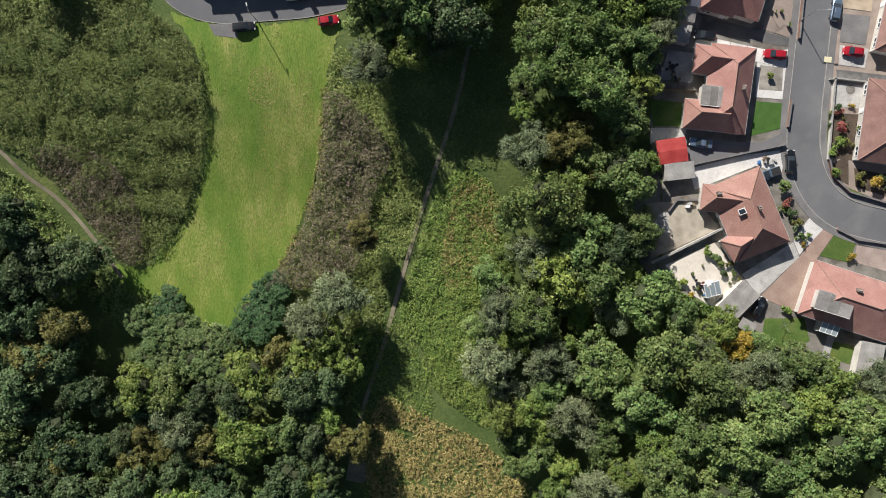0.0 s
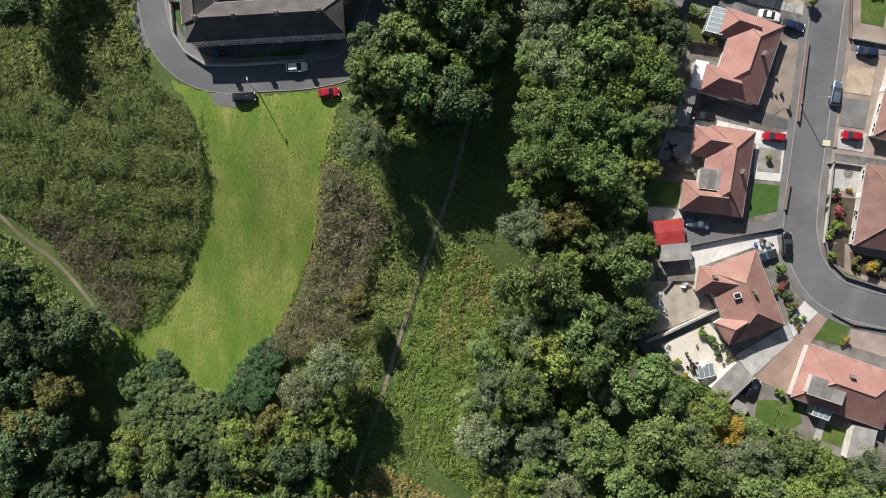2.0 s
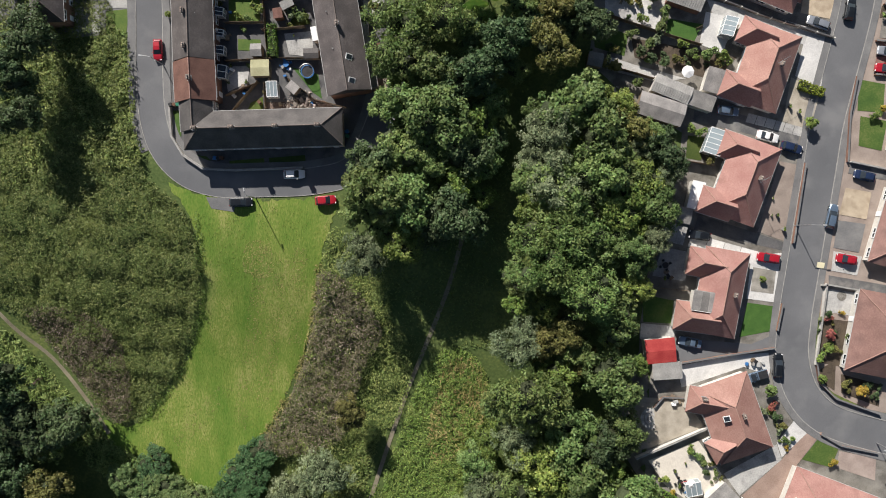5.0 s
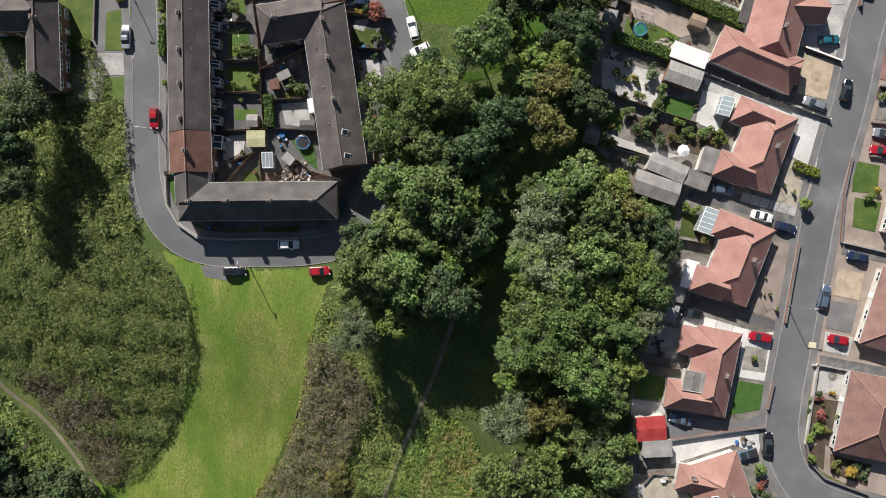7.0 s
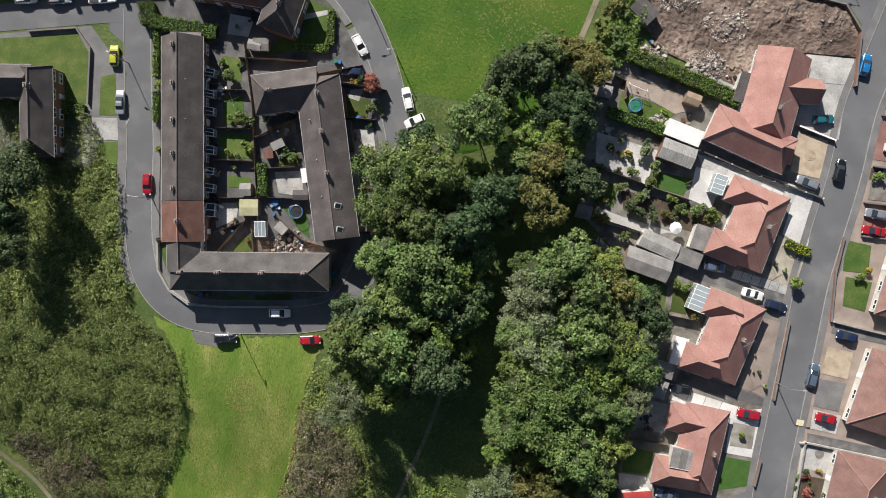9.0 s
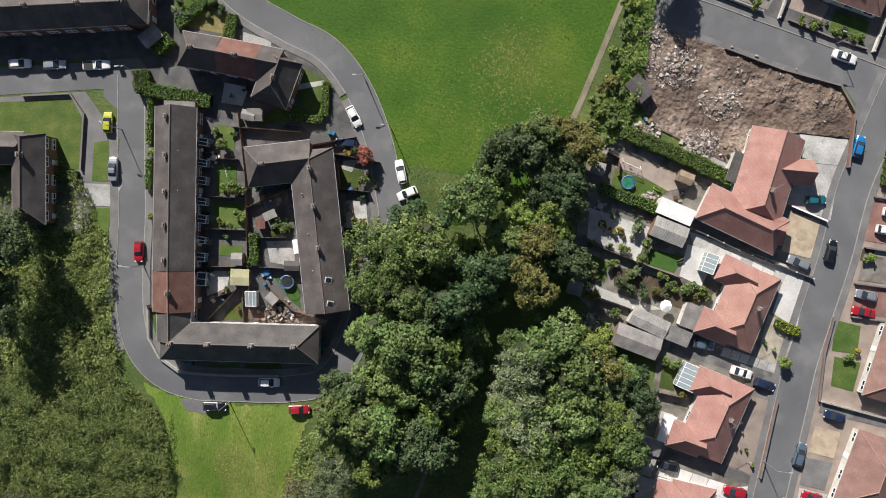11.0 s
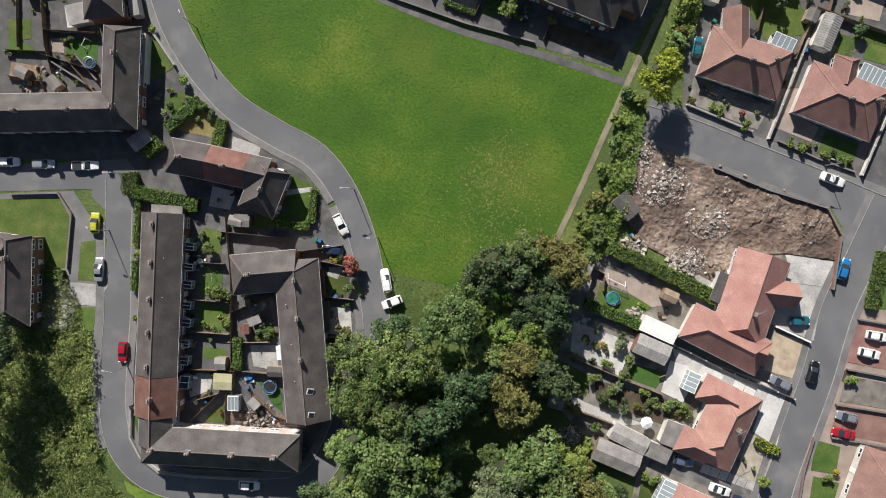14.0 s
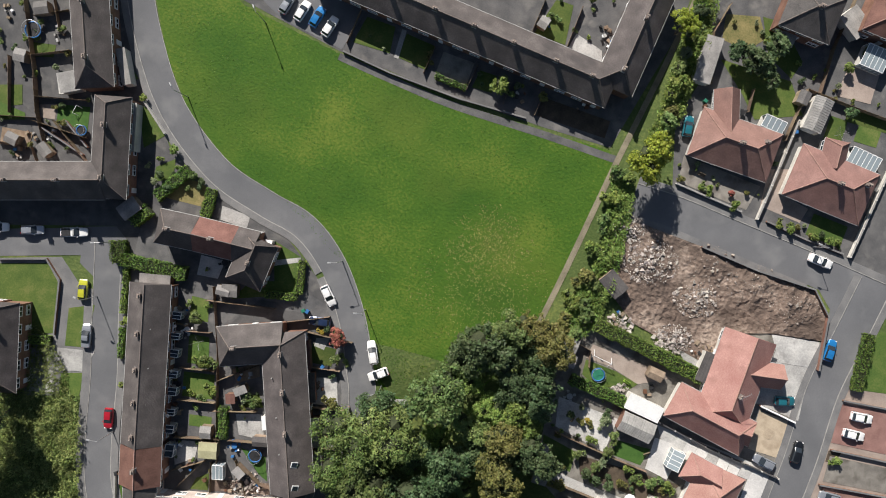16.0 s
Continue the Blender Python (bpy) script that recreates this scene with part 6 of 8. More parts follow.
# ---- sheds, garages and glass rooms ----
def shed(p, q, w, roof, h=2.2, pitch=0.0, wall=SHED_WOOD, name="shed", label="", ribs=False):
    """An outbuilding from p to q, w wide: walls, a door, and a flat or pitched roof with an overhang."""
    a, b = Vector(p), Vector(q)
    L, ang = (b - a).length, math.atan2(b.y - a.y, b.x - a.x)
    t = thing(name, V((a + b) / 2), ang, label, name.replace("_", " "))
    bm = box(bmesh.new(), (0, 0, h / 2 - 0.15), (L - 0.24, w - 0.24, h + 0.3))
    part("wall", bm, wall, t)
    bm = bmesh.new()
    k = w / 2
    prof = [(-k, h), (0, h + pitch), (k, h), (k, h + 0.09), (0, h + pitch + 0.1), (-k, h + 0.09)] if pitch else [(-k, h + 0.02), (k, h + 0.14), (k, h + 0.24), (-k, h + 0.12)]
    r = [[bm.verts.new((x, y, z)) for y, z in prof] for x in (-L / 2, L / 2)]
    n = len(prof)
    for i in range(n):
        bm.faces.new((r[0][i], r[0][(i + 1) % n], r[1][(i + 1) % n], r[1][i]))
    bm.faces.new(r[0][::-1])
    bm.faces.new(r[1])
    bmesh.ops.recalc_face_normals(bm, faces=bm.faces)
    top = part("roof", bm, roof, t)
    if ribs:
        for i in range(int(L / 0.45)):
            x = -L / 2 + 0.2 + i * 0.45
            for s in (-1, 1) if pitch else (1,):
                y1, z1, y2, z2 = (s * k, h + 0.1, 0, h + pitch + 0.11) if pitch else (-k, h + 0.13, k, h + 0.25)
                part("rib", tube(bmesh.new(), (x, y1, z1), (x, y2, z2), 0.06, 0.06, 5), roof, top)
    part("door", box(bmesh.new(), (L / 2 - 0.1, 0, 1.0), (0.06, min(w * 0.6, 2.2), 1.95)), WHITE if name == "garage" else wall, t)
    return t


def conservatory(p, q, w, h=2.3, label="white framed conservatory with a glass roof", glass=None, bays=3):
    """Glass walls and roof between white bars, on a low wall."""
    a, b = Vector(p), Vector(q)
    L, ang = (b - a).length, math.atan2(b.y - a.y, b.x - a.x)
    t = thing("conservatory", V((a + b) / 2), ang, label, "conservatory")
    part("base_wall", box(bmesh.new(), (0, 0, 0.25), (L, w, 0.5)), RENDER, t)
    n = max(bays, int(L / 0.9))
    for i in range(n):
        x = -L / 2 + L * (i + 0.5) / n
        bm = bmesh.new()
        v = [bm.verts.new(c) for c in ((x - L / n / 2 + 0.05, -w / 2, h), (x + L / n / 2 - 0.05, -w / 2, h), (x + L / n / 2 - 0.05, w / 2, h + 0.5), (x - L / n / 2 + 0.05, w / 2, h + 0.5))]
        f = bm.faces.new(v)
        for e in [e for e in bmesh.ops.extrude_face_region(bm, geom=[f])["geom"] if isinstance(e, bmesh.types.BMVert)]:
            e.co.z += 0.03
        part("pane", bm, glass or CLEAR, t)
    for i in range(n + 1):
        x = -L / 2 + L * i / n
        part("bar", tube(bmesh.new(), (x, -w / 2, h), (x, w / 2, h + 0.5), 0.07, 0.07, 5), WHITE, t)
        for y, z in ((-w / 2, h), (w / 2, h + 0.5)):
            part("post", tube(bmesh.new(), (x, y, 0.4), (x, y, z), 0.05, 0.05, 5), WHITE, t)
    for y, z in ((-w / 2, h), (w / 2, h + 0.5)):
        part("rail", tube(bmesh.new(), (-L / 2, y, z), (L / 2, y, z), 0.08, 0.08, 5), WHITE, t)
        part("glass_wall", box(bmesh.new(), (0, y, (z + 0.5) / 2), (L - 0.1, 0.03, z - 0.5)), CLEAR, t)
    return t


def dormer(p, q, w, z, label, roof=FELT):
    """A flat-roofed dormer box on a roof slope."""
    a, b = Vector(p), Vector(q)
    L, ang = (b - a).length, math.atan2(b.y - a.y, b.x - a.x)
    c = (a + b) / 2
    t = thing("dormer", (c.x, c.y, z), ang, label, "dormer")
    part("cheek", box(bmesh.new(), (0, 0, -0.2), (L - 0.3, w - 0.3, 2.2)), RENDER, t)
    part("roof", box(bmesh.new(), (0, 0, 0.95), (L, w, 0.12)), roof, t)
    for i in range(3):
        part("seam", box(bmesh.new(), (-L / 2 + L * (i + 0.5) / 3, 0, 1.03), (L / 3 - 0.15, w - 0.3, 0.05)), FELT, t, "grey felt sheet")
    part("trim", box(bmesh.new(), (0, -w / 2 - 0.03, 0.95), (L, 0.06, 0.2)), WHITE, t)
    return t


def skylight(p, z, rz, tilt, label="white framed skylight in the roof tiles"):
    t = thing("skylight", (p[0], p[1], z), rz, label, "skylight")
    t.rotation_euler = (tilt, 0, rz)
    part("frame", box(bmesh.new(), (0, 0, 0), (1.1, 1.3, 0.14)), WHITE, t)
    part("pane", box(bmesh.new(), (0, 0, 0.08), (0.85, 1.05, 0.03)), GLASS, t)
    return t


G1, G2 = "garage", "shed"
shed((39.93, 89.98), (46.66, 87.94), 3.1, WHITE_SHEET, 2.5, 0, RENDER, G1, "long garage with a bright white flat roof")
shed((39.4, 86.03), (45.8, 84.18), 3.9, SHEET, 2.3, 0.6, BRICK, G1, "grey corrugated pitched-roof garage", True)
shed((37.24, 68.9), (44.25, 66.45), 3.4, SHEET, 2.3, 0.4, RENDER, G1, "pale corrugated-roof outbuilding", True)
shed((44.15, 66.44), (48.73, 65.08), 3.0, FELT, 2.2, 0, RENDER, G1, "flat-roofed pale garage")
shed((49.08, 71.92), (47.97, 67.37), 3.4, FELT, 2.4, 0, RENDER, "extension", "flat-roofed rear extension with grey felt")
shed((34.57, 65.08), (43.17, 62.74), 4.4, FELT, 2.2, 0.8, SHED_WOOD, G1, "weathered pitched-roof timber garage")
shed((46.73, 50.62), (45.77, 45.41), 2.5, WHITE_SHEET, 2.3, 0, RENDER, "lean_to", "white lean-to with a pale sheet roof")
shed((39.62, 44.93), (45.57, 43.89), 3.0, FELT, 2.3, 0.3, RENDER, G1, "grey patched garage roof")
shed((38.95, 41.44), (44.6, 40.17), 3.4, SHEET, 2.2, 0, RENDER, G1, "blue-grey corrugated garage roof", True)
shed((38.28, 17.99), (43.86, 18.83), 4.6, RED_SHEET, 2.4, 0.3, RENDER, G1, "garage with a bright red roof")
shed((39.83, 14.32), (45.36, 14.96), 3.2, SHEET, 2.2, 0, RENDER, G1, "grey flat-roofed garage")
shed((56.03, -7.24), (51.1, -12.25), 4.3, FELT, 2.3, 0, RENDER, G1, "grey flat-roofed garage beside the patio")
shed((53.97, -13.64), (56.62, -15.11), 2.1, FELT, 2.0, 0, SHED_WOOD, G2, "small grey felt-roofed shed")
shed((78.7, -17.56), (77.37, -23.91), 4.4, SHEET, 2.3, 0, RENDER, G1, "pale flat-roofed garage")
shed((54.37, 101.1), (53.04, 95.51), 2.6, ROOF_GREY, 2.4, 0, RENDER, "lean_to", "dark flat-roofed lean-to")
shed((43.2, 95.94), (46.03, 95.09), 2.2, SHED_WOOD, 2.0, 0.4, SHED_WOOD, G2, "timber garden playhouse")
shed((26.49, 98.94), (29.3, 98.3), 2.6, FELT, 2.0, 0.3, SHED_WOOD, G2, "dark timber garden shed")
shed((26.74, 95.78), (29.33, 95.34), 2.4, FELT, 2.0, 0.3, SHED_WOOD, G2, "dark timber garden shed")
shed((24.74, 72.88), (27.55, 72.45), 2.6, FELT, 2.0, 0.3, SHED_WOOD, G2, "grey felt-roofed garden shed")
shed((25.05, 78.34), (26.7, 77.72), 2.0, FELT, 2.0, 0.3, SHED_WOOD, G2, "grey felt-roofed garden shed")
shed((-38.86, 67.99), (-35.33, 68.25), 3.1, mat("pale_green_felt", (0.30, 0.29, 0.17), (0.46, 0.44, 0.28), 0.5, 10), 2.1, 0.2, SHED_WOOD, G2, "large shed with a pale yellowish roof")
shed((-39.1, 71.4), (-36.96, 71.56), 2.4, FELT, 2.0, 0.4, SHED_WOOD, G2, "grey felt-roofed garden shed")
shed((-31.58, 65.43), (-29.87, 64.06), 1.8, FELT, 2.0, 0, SHED_WOOD, G2, "grey felt-roofed garden shed")
shed((-34.42, 79.55), (-34.07, 77.65), 1.8, ROOF_RED, 2.0, 0.2, BRICK, G2, "small brick store with a reddish roof")
shed((-33.68, 79.82), (-31.52, 81.05), 1.6, SHEET, 2.0, 0, SHED_WOOD, G2, "small pale-roofed lean-to store")
shed((-28.98, 71.19), (-26.1, 71.41), 1.9, ROOF_GREY, 2.0, 0.3, SHED_WOOD, G2, "dark timber shed")
shed((-38.8, 98.82), (-35.81, 99.04), 2.4, FELT, 2.0, 0.2, SHED_WOOD, G2, "grey felt-roofed shed")
shed((-27.42, 76.33), (-26.8, 73.71), 1.1, WHITE_SHEET, 2.0, 0, RENDER, "porch", "narrow white porch roof")
shed((-21.87, 91.81), (-20.71, 86.26), 1.9, ROOF_RED, 2.3, 0, BRICK, "porch", "lean-to porch with red tiles")
shed((-20.15, 85.88), (-19.1, 80.32), 2.2, ROOF_GREY, 2.3, 0, BRICK, "porch", "dark lean-to porch along the terrace")
shed((-17.93, 77.53), (-16.98, 71.96), 1.8, FELT, 2.3, 0, BRICK, "porch", "grey flat porch roof")
shed((-16.55, 70.39), (-15.42, 65.35), 2.0, FELT, 2.3, 0, RENDER, "porch", "grey flat porch roof")
shed((67.16, 151.17), (65.6, 144.83), 3.6, SHEET, 2.3, 0.5, RENDER, G1, "grey corrugated pitched-roof garage", True)
shed((63.68, 151.96), (63.04, 149.54), 2.2, FELT, 2.0, 0.3, SHED_WOOD, G2, "small grey-roofed shed")
shed((45.3, 159.3), (44, 150.62), 3.2, FELT, 2.3, 0, RENDER, G1, "long flat-roofed garage with stained felt")
shed((32.27, 112.71), (35.78, 109.59), 3.4, ROOF_GREY, 2.2, 0.4, SHED_WOOD, G2, "dark timber shed beside the hedge")
shed((-59.53, 110.06), (-56.69, 112.86), 3.0, FELT, 2.3, 0.2, SHED_WOOD, G2, "grey-roofed corner shed")
shed((-39.77, 98.86), (-37.25, 98.59), 1.9, FELT, 2.0, 0.3, SHED_WOOD, G2, "small grey-roofed shed")
shed((-74.15, 132.58), (-70.57, 133.75), 3.8, SHEET, 2.4, 0, RENDER, "extension", "pale flat-roofed rear extension")
shed((-60.05, 130.99), (-59.45, 121.98), 2.4, SHEET, 3.0, 0, RENDER, "porch", "white porch along the terrace front")
shed((-60.02, 118.53), (-59.72, 113.24), 1.8, ROOF_RED, 2.6, 0, BRICK, "porch", "lean-to porch with red tiles")
shed((-63.59, 140.71), (-61.43, 134.19), 1.8, SHEET, 2.6, 0, RENDER, "porch", "white porch along the terrace front")
shed((-54.33, 98.81), (-48.45, 99.17), 1.9, FELT, 2.3, 0, BRICK, "lean_to", "grey lean-to at the terrace end")
shed((-31.08, 109.57), (-31.47, 100.97), 1.4, WHITE_SHEET, 2.6, 0, RENDER, "porch", "long white porch on the end house")
shed((59.15, 163.47), (58.01, 159.65), 2.8, SHEET, 2.3, 0, RENDER, "lean_to", "pale lean-to roof")
shed((72.23, 163.87), (68.45, 167.48), 4, FELT, 2.4, 0, RENDER, "extension", "grey flat-roofed extension")
conservatory((50.03, 60.49), (48.6, 55.9), 3.1)
conservatory((51.3, 81.7), (50.35, 78.2), 2.2)
conservatory((73.22, 141.44), (78.69, 139.84), 3.6)
conservatory((56.55, 145.55), (60.54, 144.47), 2.2)
conservatory((72.8, 160.28), (77.21, 159.17), 4.0)
conservatory((69.07, -13.91), (72.22, -14.95), 3.0)
conservatory((-35.68, 64.15), (-33.65, 64.31), 2.8, 1.9, "aluminium greenhouse with clear panes")
for x, y, k in ((-46.45, 92.82, 0.65), (-46.2, 88.88, 0.6), (-46.0, 85.58, 0.7), (-45.65, 81.64, 0.65), (-45.35, 78.35, 0.75), (-45.15, 74.37, 0.6), (-44.9, 71.15, 0.75), (-44.3, 67.04, 1.2)):
    conservatory((x, y - k), (x + 0.05, y + k), 1.5, 2.1, "small white glazed rear porch of a terraced house", GLASS, 2)
conservatory((47.38, -7.95), (50.23, -7.19), 2.6, 1.9, "white framed garden shelter beside the patio")
dormer((45.91, 28.49), (50.47, 28), 3.8, 3.6, "flat-roofed dormer with dark panels on the bungalow")
dormer((66.71, -9.06), (73.23, -11.1), 3.6, 4.25, "long flat-roofed dormer on the pink roof")
skylight((53.07, 6.88), 5.4, radians(-67), radians(29))
skylight((50.79, 25.31), 4.4, radians(-12), radians(30))
skylight((-19.57, 69.75), 7.2, radians(83), radians(34))
skylight((-18.84, 65.47), 7.2, radians(83), radians(34))

# ---- cars ----
PAINT = {
    "white": paint("white_car_paint", (0.78, 0.78, 0.77), 0), "silver": paint("silver_car_paint", (0.45, 0.47, 0.5), 0.6), "black": paint("black_car_paint", (0.012, 0.014, 0.017)),
    "red": paint("red_car_paint", (0.38, 0.012, 0.024), 0.1), "navy": paint("navy_car_paint", (0.02, 0.035, 0.085)), "blue": paint("bright_blue_car_paint", (0.02, 0.20, 0.5)),
    "yellow": paint("lime_yellow_car_paint", (0.45, 0.45, 0.03), 0), "teal": paint("teal_car_paint", (0.02, 0.16, 0.2)), "steel": paint("steel_blue_car_paint", (0.16, 0.22, 0.3), 0.5),
}


def loft(bm, rows):
    """Joins rings of points into one skin with closed ends."""
    r = [[bm.verts.new(p) for p in row] for row in rows]
    n = len(r[0])
    for a, b in zip(r, r[1:]):
        for i in range(n):
            bm.faces.new((a[i], a[(i + 1) % n], b[(i + 1) % n], b[i]))
    bm.faces.new(r[0][::-1])
    bm.faces.new(r[-1])
    bmesh.ops.recalc_face_normals(bm, faces=bm.faces)
    return bm


def section(x, w, z0, z1, crown=0.08, tuck=0.9):
    """A rounded slice of a car body at x."""
    return [(x, -w * tuck, z0), (x, w * tuck, z0), (x, w, (z0 + z1) / 2), (x, w * 0.96, z1 - 0.08), (x, w * 0.8, z1), (x, 0, z1 + crown * 0.3), (x, -w * 0.8, z1), (x, -w * 0.96, z1 - 0.08), (x, -w, (z0 + z1) / 2)]


def car(p, q, colour, style="hatchback", length=4.2, label=""):
    """A parked car facing from p to q: body, glass, roof, wheels with rims, lamps, mirrors."""
    a, b = Vector(p), Vector(q)
    c = (a + b) / 2
    z = V(c).z + 0.04
    t = thing("car", (c.x, c.y, z), math.atan2(b.y - a.y, b.x - a.x), label or "%s %s parked on the ground" % ({"navy": "dark blue", "steel": "steel blue", "yellow": "lime yellow"}.get(colour, colour), style), "car", "parked cars")
    k = length / 4.2
    m = PAINT[colour]
    rows = [(-2.1, 0.70, 0.42, 0.78), (-2.0, 0.82, 0.28, 0.95), (-1.3, 0.88, 0.22, 0.98), (0.6, 0.89, 0.22, 0.96), (1.3, 0.87, 0.22, 0.9), (1.85, 0.8, 0.26, 0.78), (2.1, 0.62, 0.4, 0.62)]
    part("body", loft(bmesh.new(), [section(x * k, w, z0, z1) for x, w, z0, z1 in rows]), m, t)
    back = {"hatchback": -1.85, "estate car": -2.0, "saloon": -1.35, "pickup": -0.15}[style]
    top = back + (0.3 if style != "saloon" else 0.55)
    cab = [(back, 0.74, 0.9, 0.98), (top, 0.66, 0.9, 1.4), ((top + 0.3) / 2, 0.67, 0.9, 1.46), (0.15, 0.65, 0.9, 1.42), (0.95, 0.76, 0.86, 0.93)]
    part("glass", loft(bmesh.new(), [section(x * k, w, z0, z1, 0.05, 1.04) for x, w, z0, z1 in cab]), GLASS, t)
    roof = [(top + 0.05, 0.60, 1.40, 1.43), ((top + 0.3) / 2, 0.62, 1.45, 1.495), (0.12, 0.59, 1.41, 1.45)]
    part("roof", loft(bmesh.new(), [section(x * k, w, z0, z1, 0.03, 1.0) for x, w, z0, z1 in roof]), m, t)
    if style == "pickup":
        part("load_bed", box(bmesh.new(), (-1.15 * k, 0, 1.02), (1.7, 1.5, 0.1)), TRIM, t)
    for x in (-1.3 * k, 1.3 * k):
        for y in (-0.8, 0.8):
            w = part("wheel", tube(bmesh.new(), (x, y - 0.1, 0.3), (x, y + 0.1, 0.3), 0.31, 0.31, 14), BLACK, t)
            part("rim", tube(bmesh.new(), (x, y - 0.11, 0.3), (x, y + 0.11, 0.3), 0.19, 0.19, 10), STEEL, w)
    for y in (-0.58, 0.58):
        part("headlight", box(bmesh.new(), (1.95 * k, y, 0.68), (0.2, 0.3, 0.12)), LAMP_GLASS, t)
        part("tail_light", box(bmesh.new(), (-2.02 * k, y, 0.8), (0.12, 0.25, 0.2)), TAIL, t)
        part("mirror", box(bmesh.new(), (0.62 * k, y * 1.62, 0.98), (0.12, 0.16, 0.12)), m, t)
    return t


for p, q, col, style, ln in (((-65.24, 92.74), (-65.51, 96.72), "yellow", "hatchback", 4.0), ((-63.42, 83.57), (-63.76, 88.53), "silver", "saloon", 4.6), ((-57.35, 72.96), (-57.07, 68.85), "red", "hatchback", 4.0), ((-31.81, 48.31), (-28.11, 48.6), "white", "hatchback", 4.1), ((-42.22, 42.45), (-37.85, 42.79), "black", "estate car", 4.5), ((-25.82, 43.5), (-21.69, 44.04), "red", "hatchback", 4.0), ((-8.21, 88.86), (-9.64, 93.49), "white", "estate car", 4.6), ((-5.66, 88.09), (-8.89, 86.33), "white", "hatchback", 4.0), ((-17.6, 95.6), (-21.93, 95.5), "navy", "hatchback", 4.2)):
    car(p, q, col, style, ln)
for p, q, col, style, ln in (((-20.07, 102.52), (-17.63, 98.83), "white", "hatchback", 4.2), ((76.37, 102.51), (77.15, 107.17), "blue", "hatchback", 4.2), ((68.01, 93.74), (71.83, 94.24), "teal", "hatchback", 3.9), ((73.59, 82.55), (74.19, 86.79), "black", "estate car", 4.3), ((70.17, 81.11), (65.85, 82.51), "silver", "estate car", 4.5), ((50, 64.57), (53.92, 64.21), "steel", "hatchback", 4.1), ((57.7, 60.28), (61.66, 59.49), "white", "saloon", 4.2), ((62.39, 58.47), (66.25, 57.57), "navy", "hatchback", 4.1), ((72.15, 42.92), (73.03, 47.77), "steel", "estate car", 4.7)):
    car(p, q, col, style, ln)
for p, q, col, style, ln in (((80.14, 52.99), (76.41, 53.68), "navy", "hatchback", 4.0), ((77.62, 37.13), (73.9, 37.6), "red", "hatchback", 3.9), ((63.26, 36.67), (58.89, 37.09), "red", "estate car", 4.4), ((49.84, 40.31), (45.79, 40.76), "black", "hatchback", 4.1), ((49.14, 19.81), (44.95, 20.46), "steel", "saloon", 4.4), ((63.97, 14.07), (63.99, 19), "black", "estate car", 4.6), ((61.54, 14.79), (58.34, 13.69), "steel", "pickup", 4.6), ((57.2, -12.15), (58.79, -9.67), "black", "hatchback", 4.0), ((83.23, 76.81), (79.76, 77.19), "silver", "hatchback", 4.2), ((83.3, 73.58), (79.39, 73.93), "red", "saloon", 4.4)):
    car(p, q, col, style, ln)
for p, q, col, style, ln in (((-71.48, 104.88), (-65.58, 105.78), "white", "pickup", 5.2), ((-78.52, 104.24), (-74.44, 104.86), "silver", "estate car", 4.4), ((-84.72, 103.84), (-81.39, 104.35), "white", "hatchback", 4.2), ((69.36, 121.95), (74.89, 120.63), "white", "saloon", 4.7), ((43.33, 140.56), (43.44, 144.44), "teal", "hatchback", 4.0), ((-35.29, 152.05), (-33.67, 155.8), "silver", "hatchback", 4.2), ((-32.34, 151.1), (-30.62, 154.88), "white", "hatchback", 4.2), ((-29.41, 150.26), (-27.64, 154.37), "blue", "hatchback", 4.2), ((-26.84, 148.94), (-25.04, 152.84), "white", "hatchback", 4.2), ((82.78, 93.17), (86.97, 92.94), "white", "hatchback", 4.2), ((81.73, 89.81), (86.17, 89.39), "white", "hatchback", 4.2)):
    car(p, q, col, style, ln)

# ---- street lamps ----
def street_lamp(base, arm, h=7.4, reach=1.6):
    """A steel lamp column with a short arm and a lantern."""
    b, d = Vector(base), Vector(arm) - Vector(base)
    t = thing("street_lamp", V(base), math.atan2(d.y, d.x), "grey steel street lamp with a short arm", "street lamp", "street lamps")
    part("base", tube(bmesh.new(), (0, 0, -0.1), (0, 0, 1.3), 0.11, 0.1, 10), STEEL, t)
    part("pole", tube(bmesh.new(), (0, 0, 1.3), (0, 0, h), 0.08, 0.055, 10), STEEL, t)
    part("arm", tube(bmesh.new(), (0, 0, h - 0.05), (reach, 0, h + 0.2), 0.045, 0.04, 8), STEEL, t)
    k = part("lantern", box(bmesh.new(), (reach + 0.25, 0, h + 0.2), (0.75, 0.28, 0.14), 0, 0.8), LEAD, t)
    part("lens", box(bmesh.new(), (reach + 0.25, 0, h + 0.115), (0.5, 0.2, 0.03)), LAMP_GLASS, k)
    return t


street_lamp((65.95, 43.31), (69.4, 43.36), 6.6, 2.2)
street_lamp((-37.39, 43.63), (-37.72, 45.02), 7.2, 0.8)
street_lamp((-50.77, 133.96), (-51.43, 134.94), 7.6, 0.8)
street_lamp((-11.57, 99.11), (-13.07, 98.9), 6.4, 0.9)
street_lamp((-6.4, 84.89), (-7.84, 84.26), 6.4, 0.9)
street_lamp((-17.28, 107.6), (-18.78, 107.37), 6.6, 1.2)
street_lamp((-56.26, 68.26), (-57.91, 68.35), 6.6, 1.4)
street_lamp((-38.23, 150), (-38.81, 150.98), 7, 0.8)
street_lamp((70.57, 123.76), (68.54, 124.21), 6.4, 1.6)
street_lamp((-62.85, 93.7), (-63.67, 94.12), 7.0, 0.6)
street_lamp((-60.72, 104.67), (-61.79, 104.5), 6.6, 1.0)
street_lamp((83.83, 2.53), (81.7, 2.84), 6.6, 2.0)

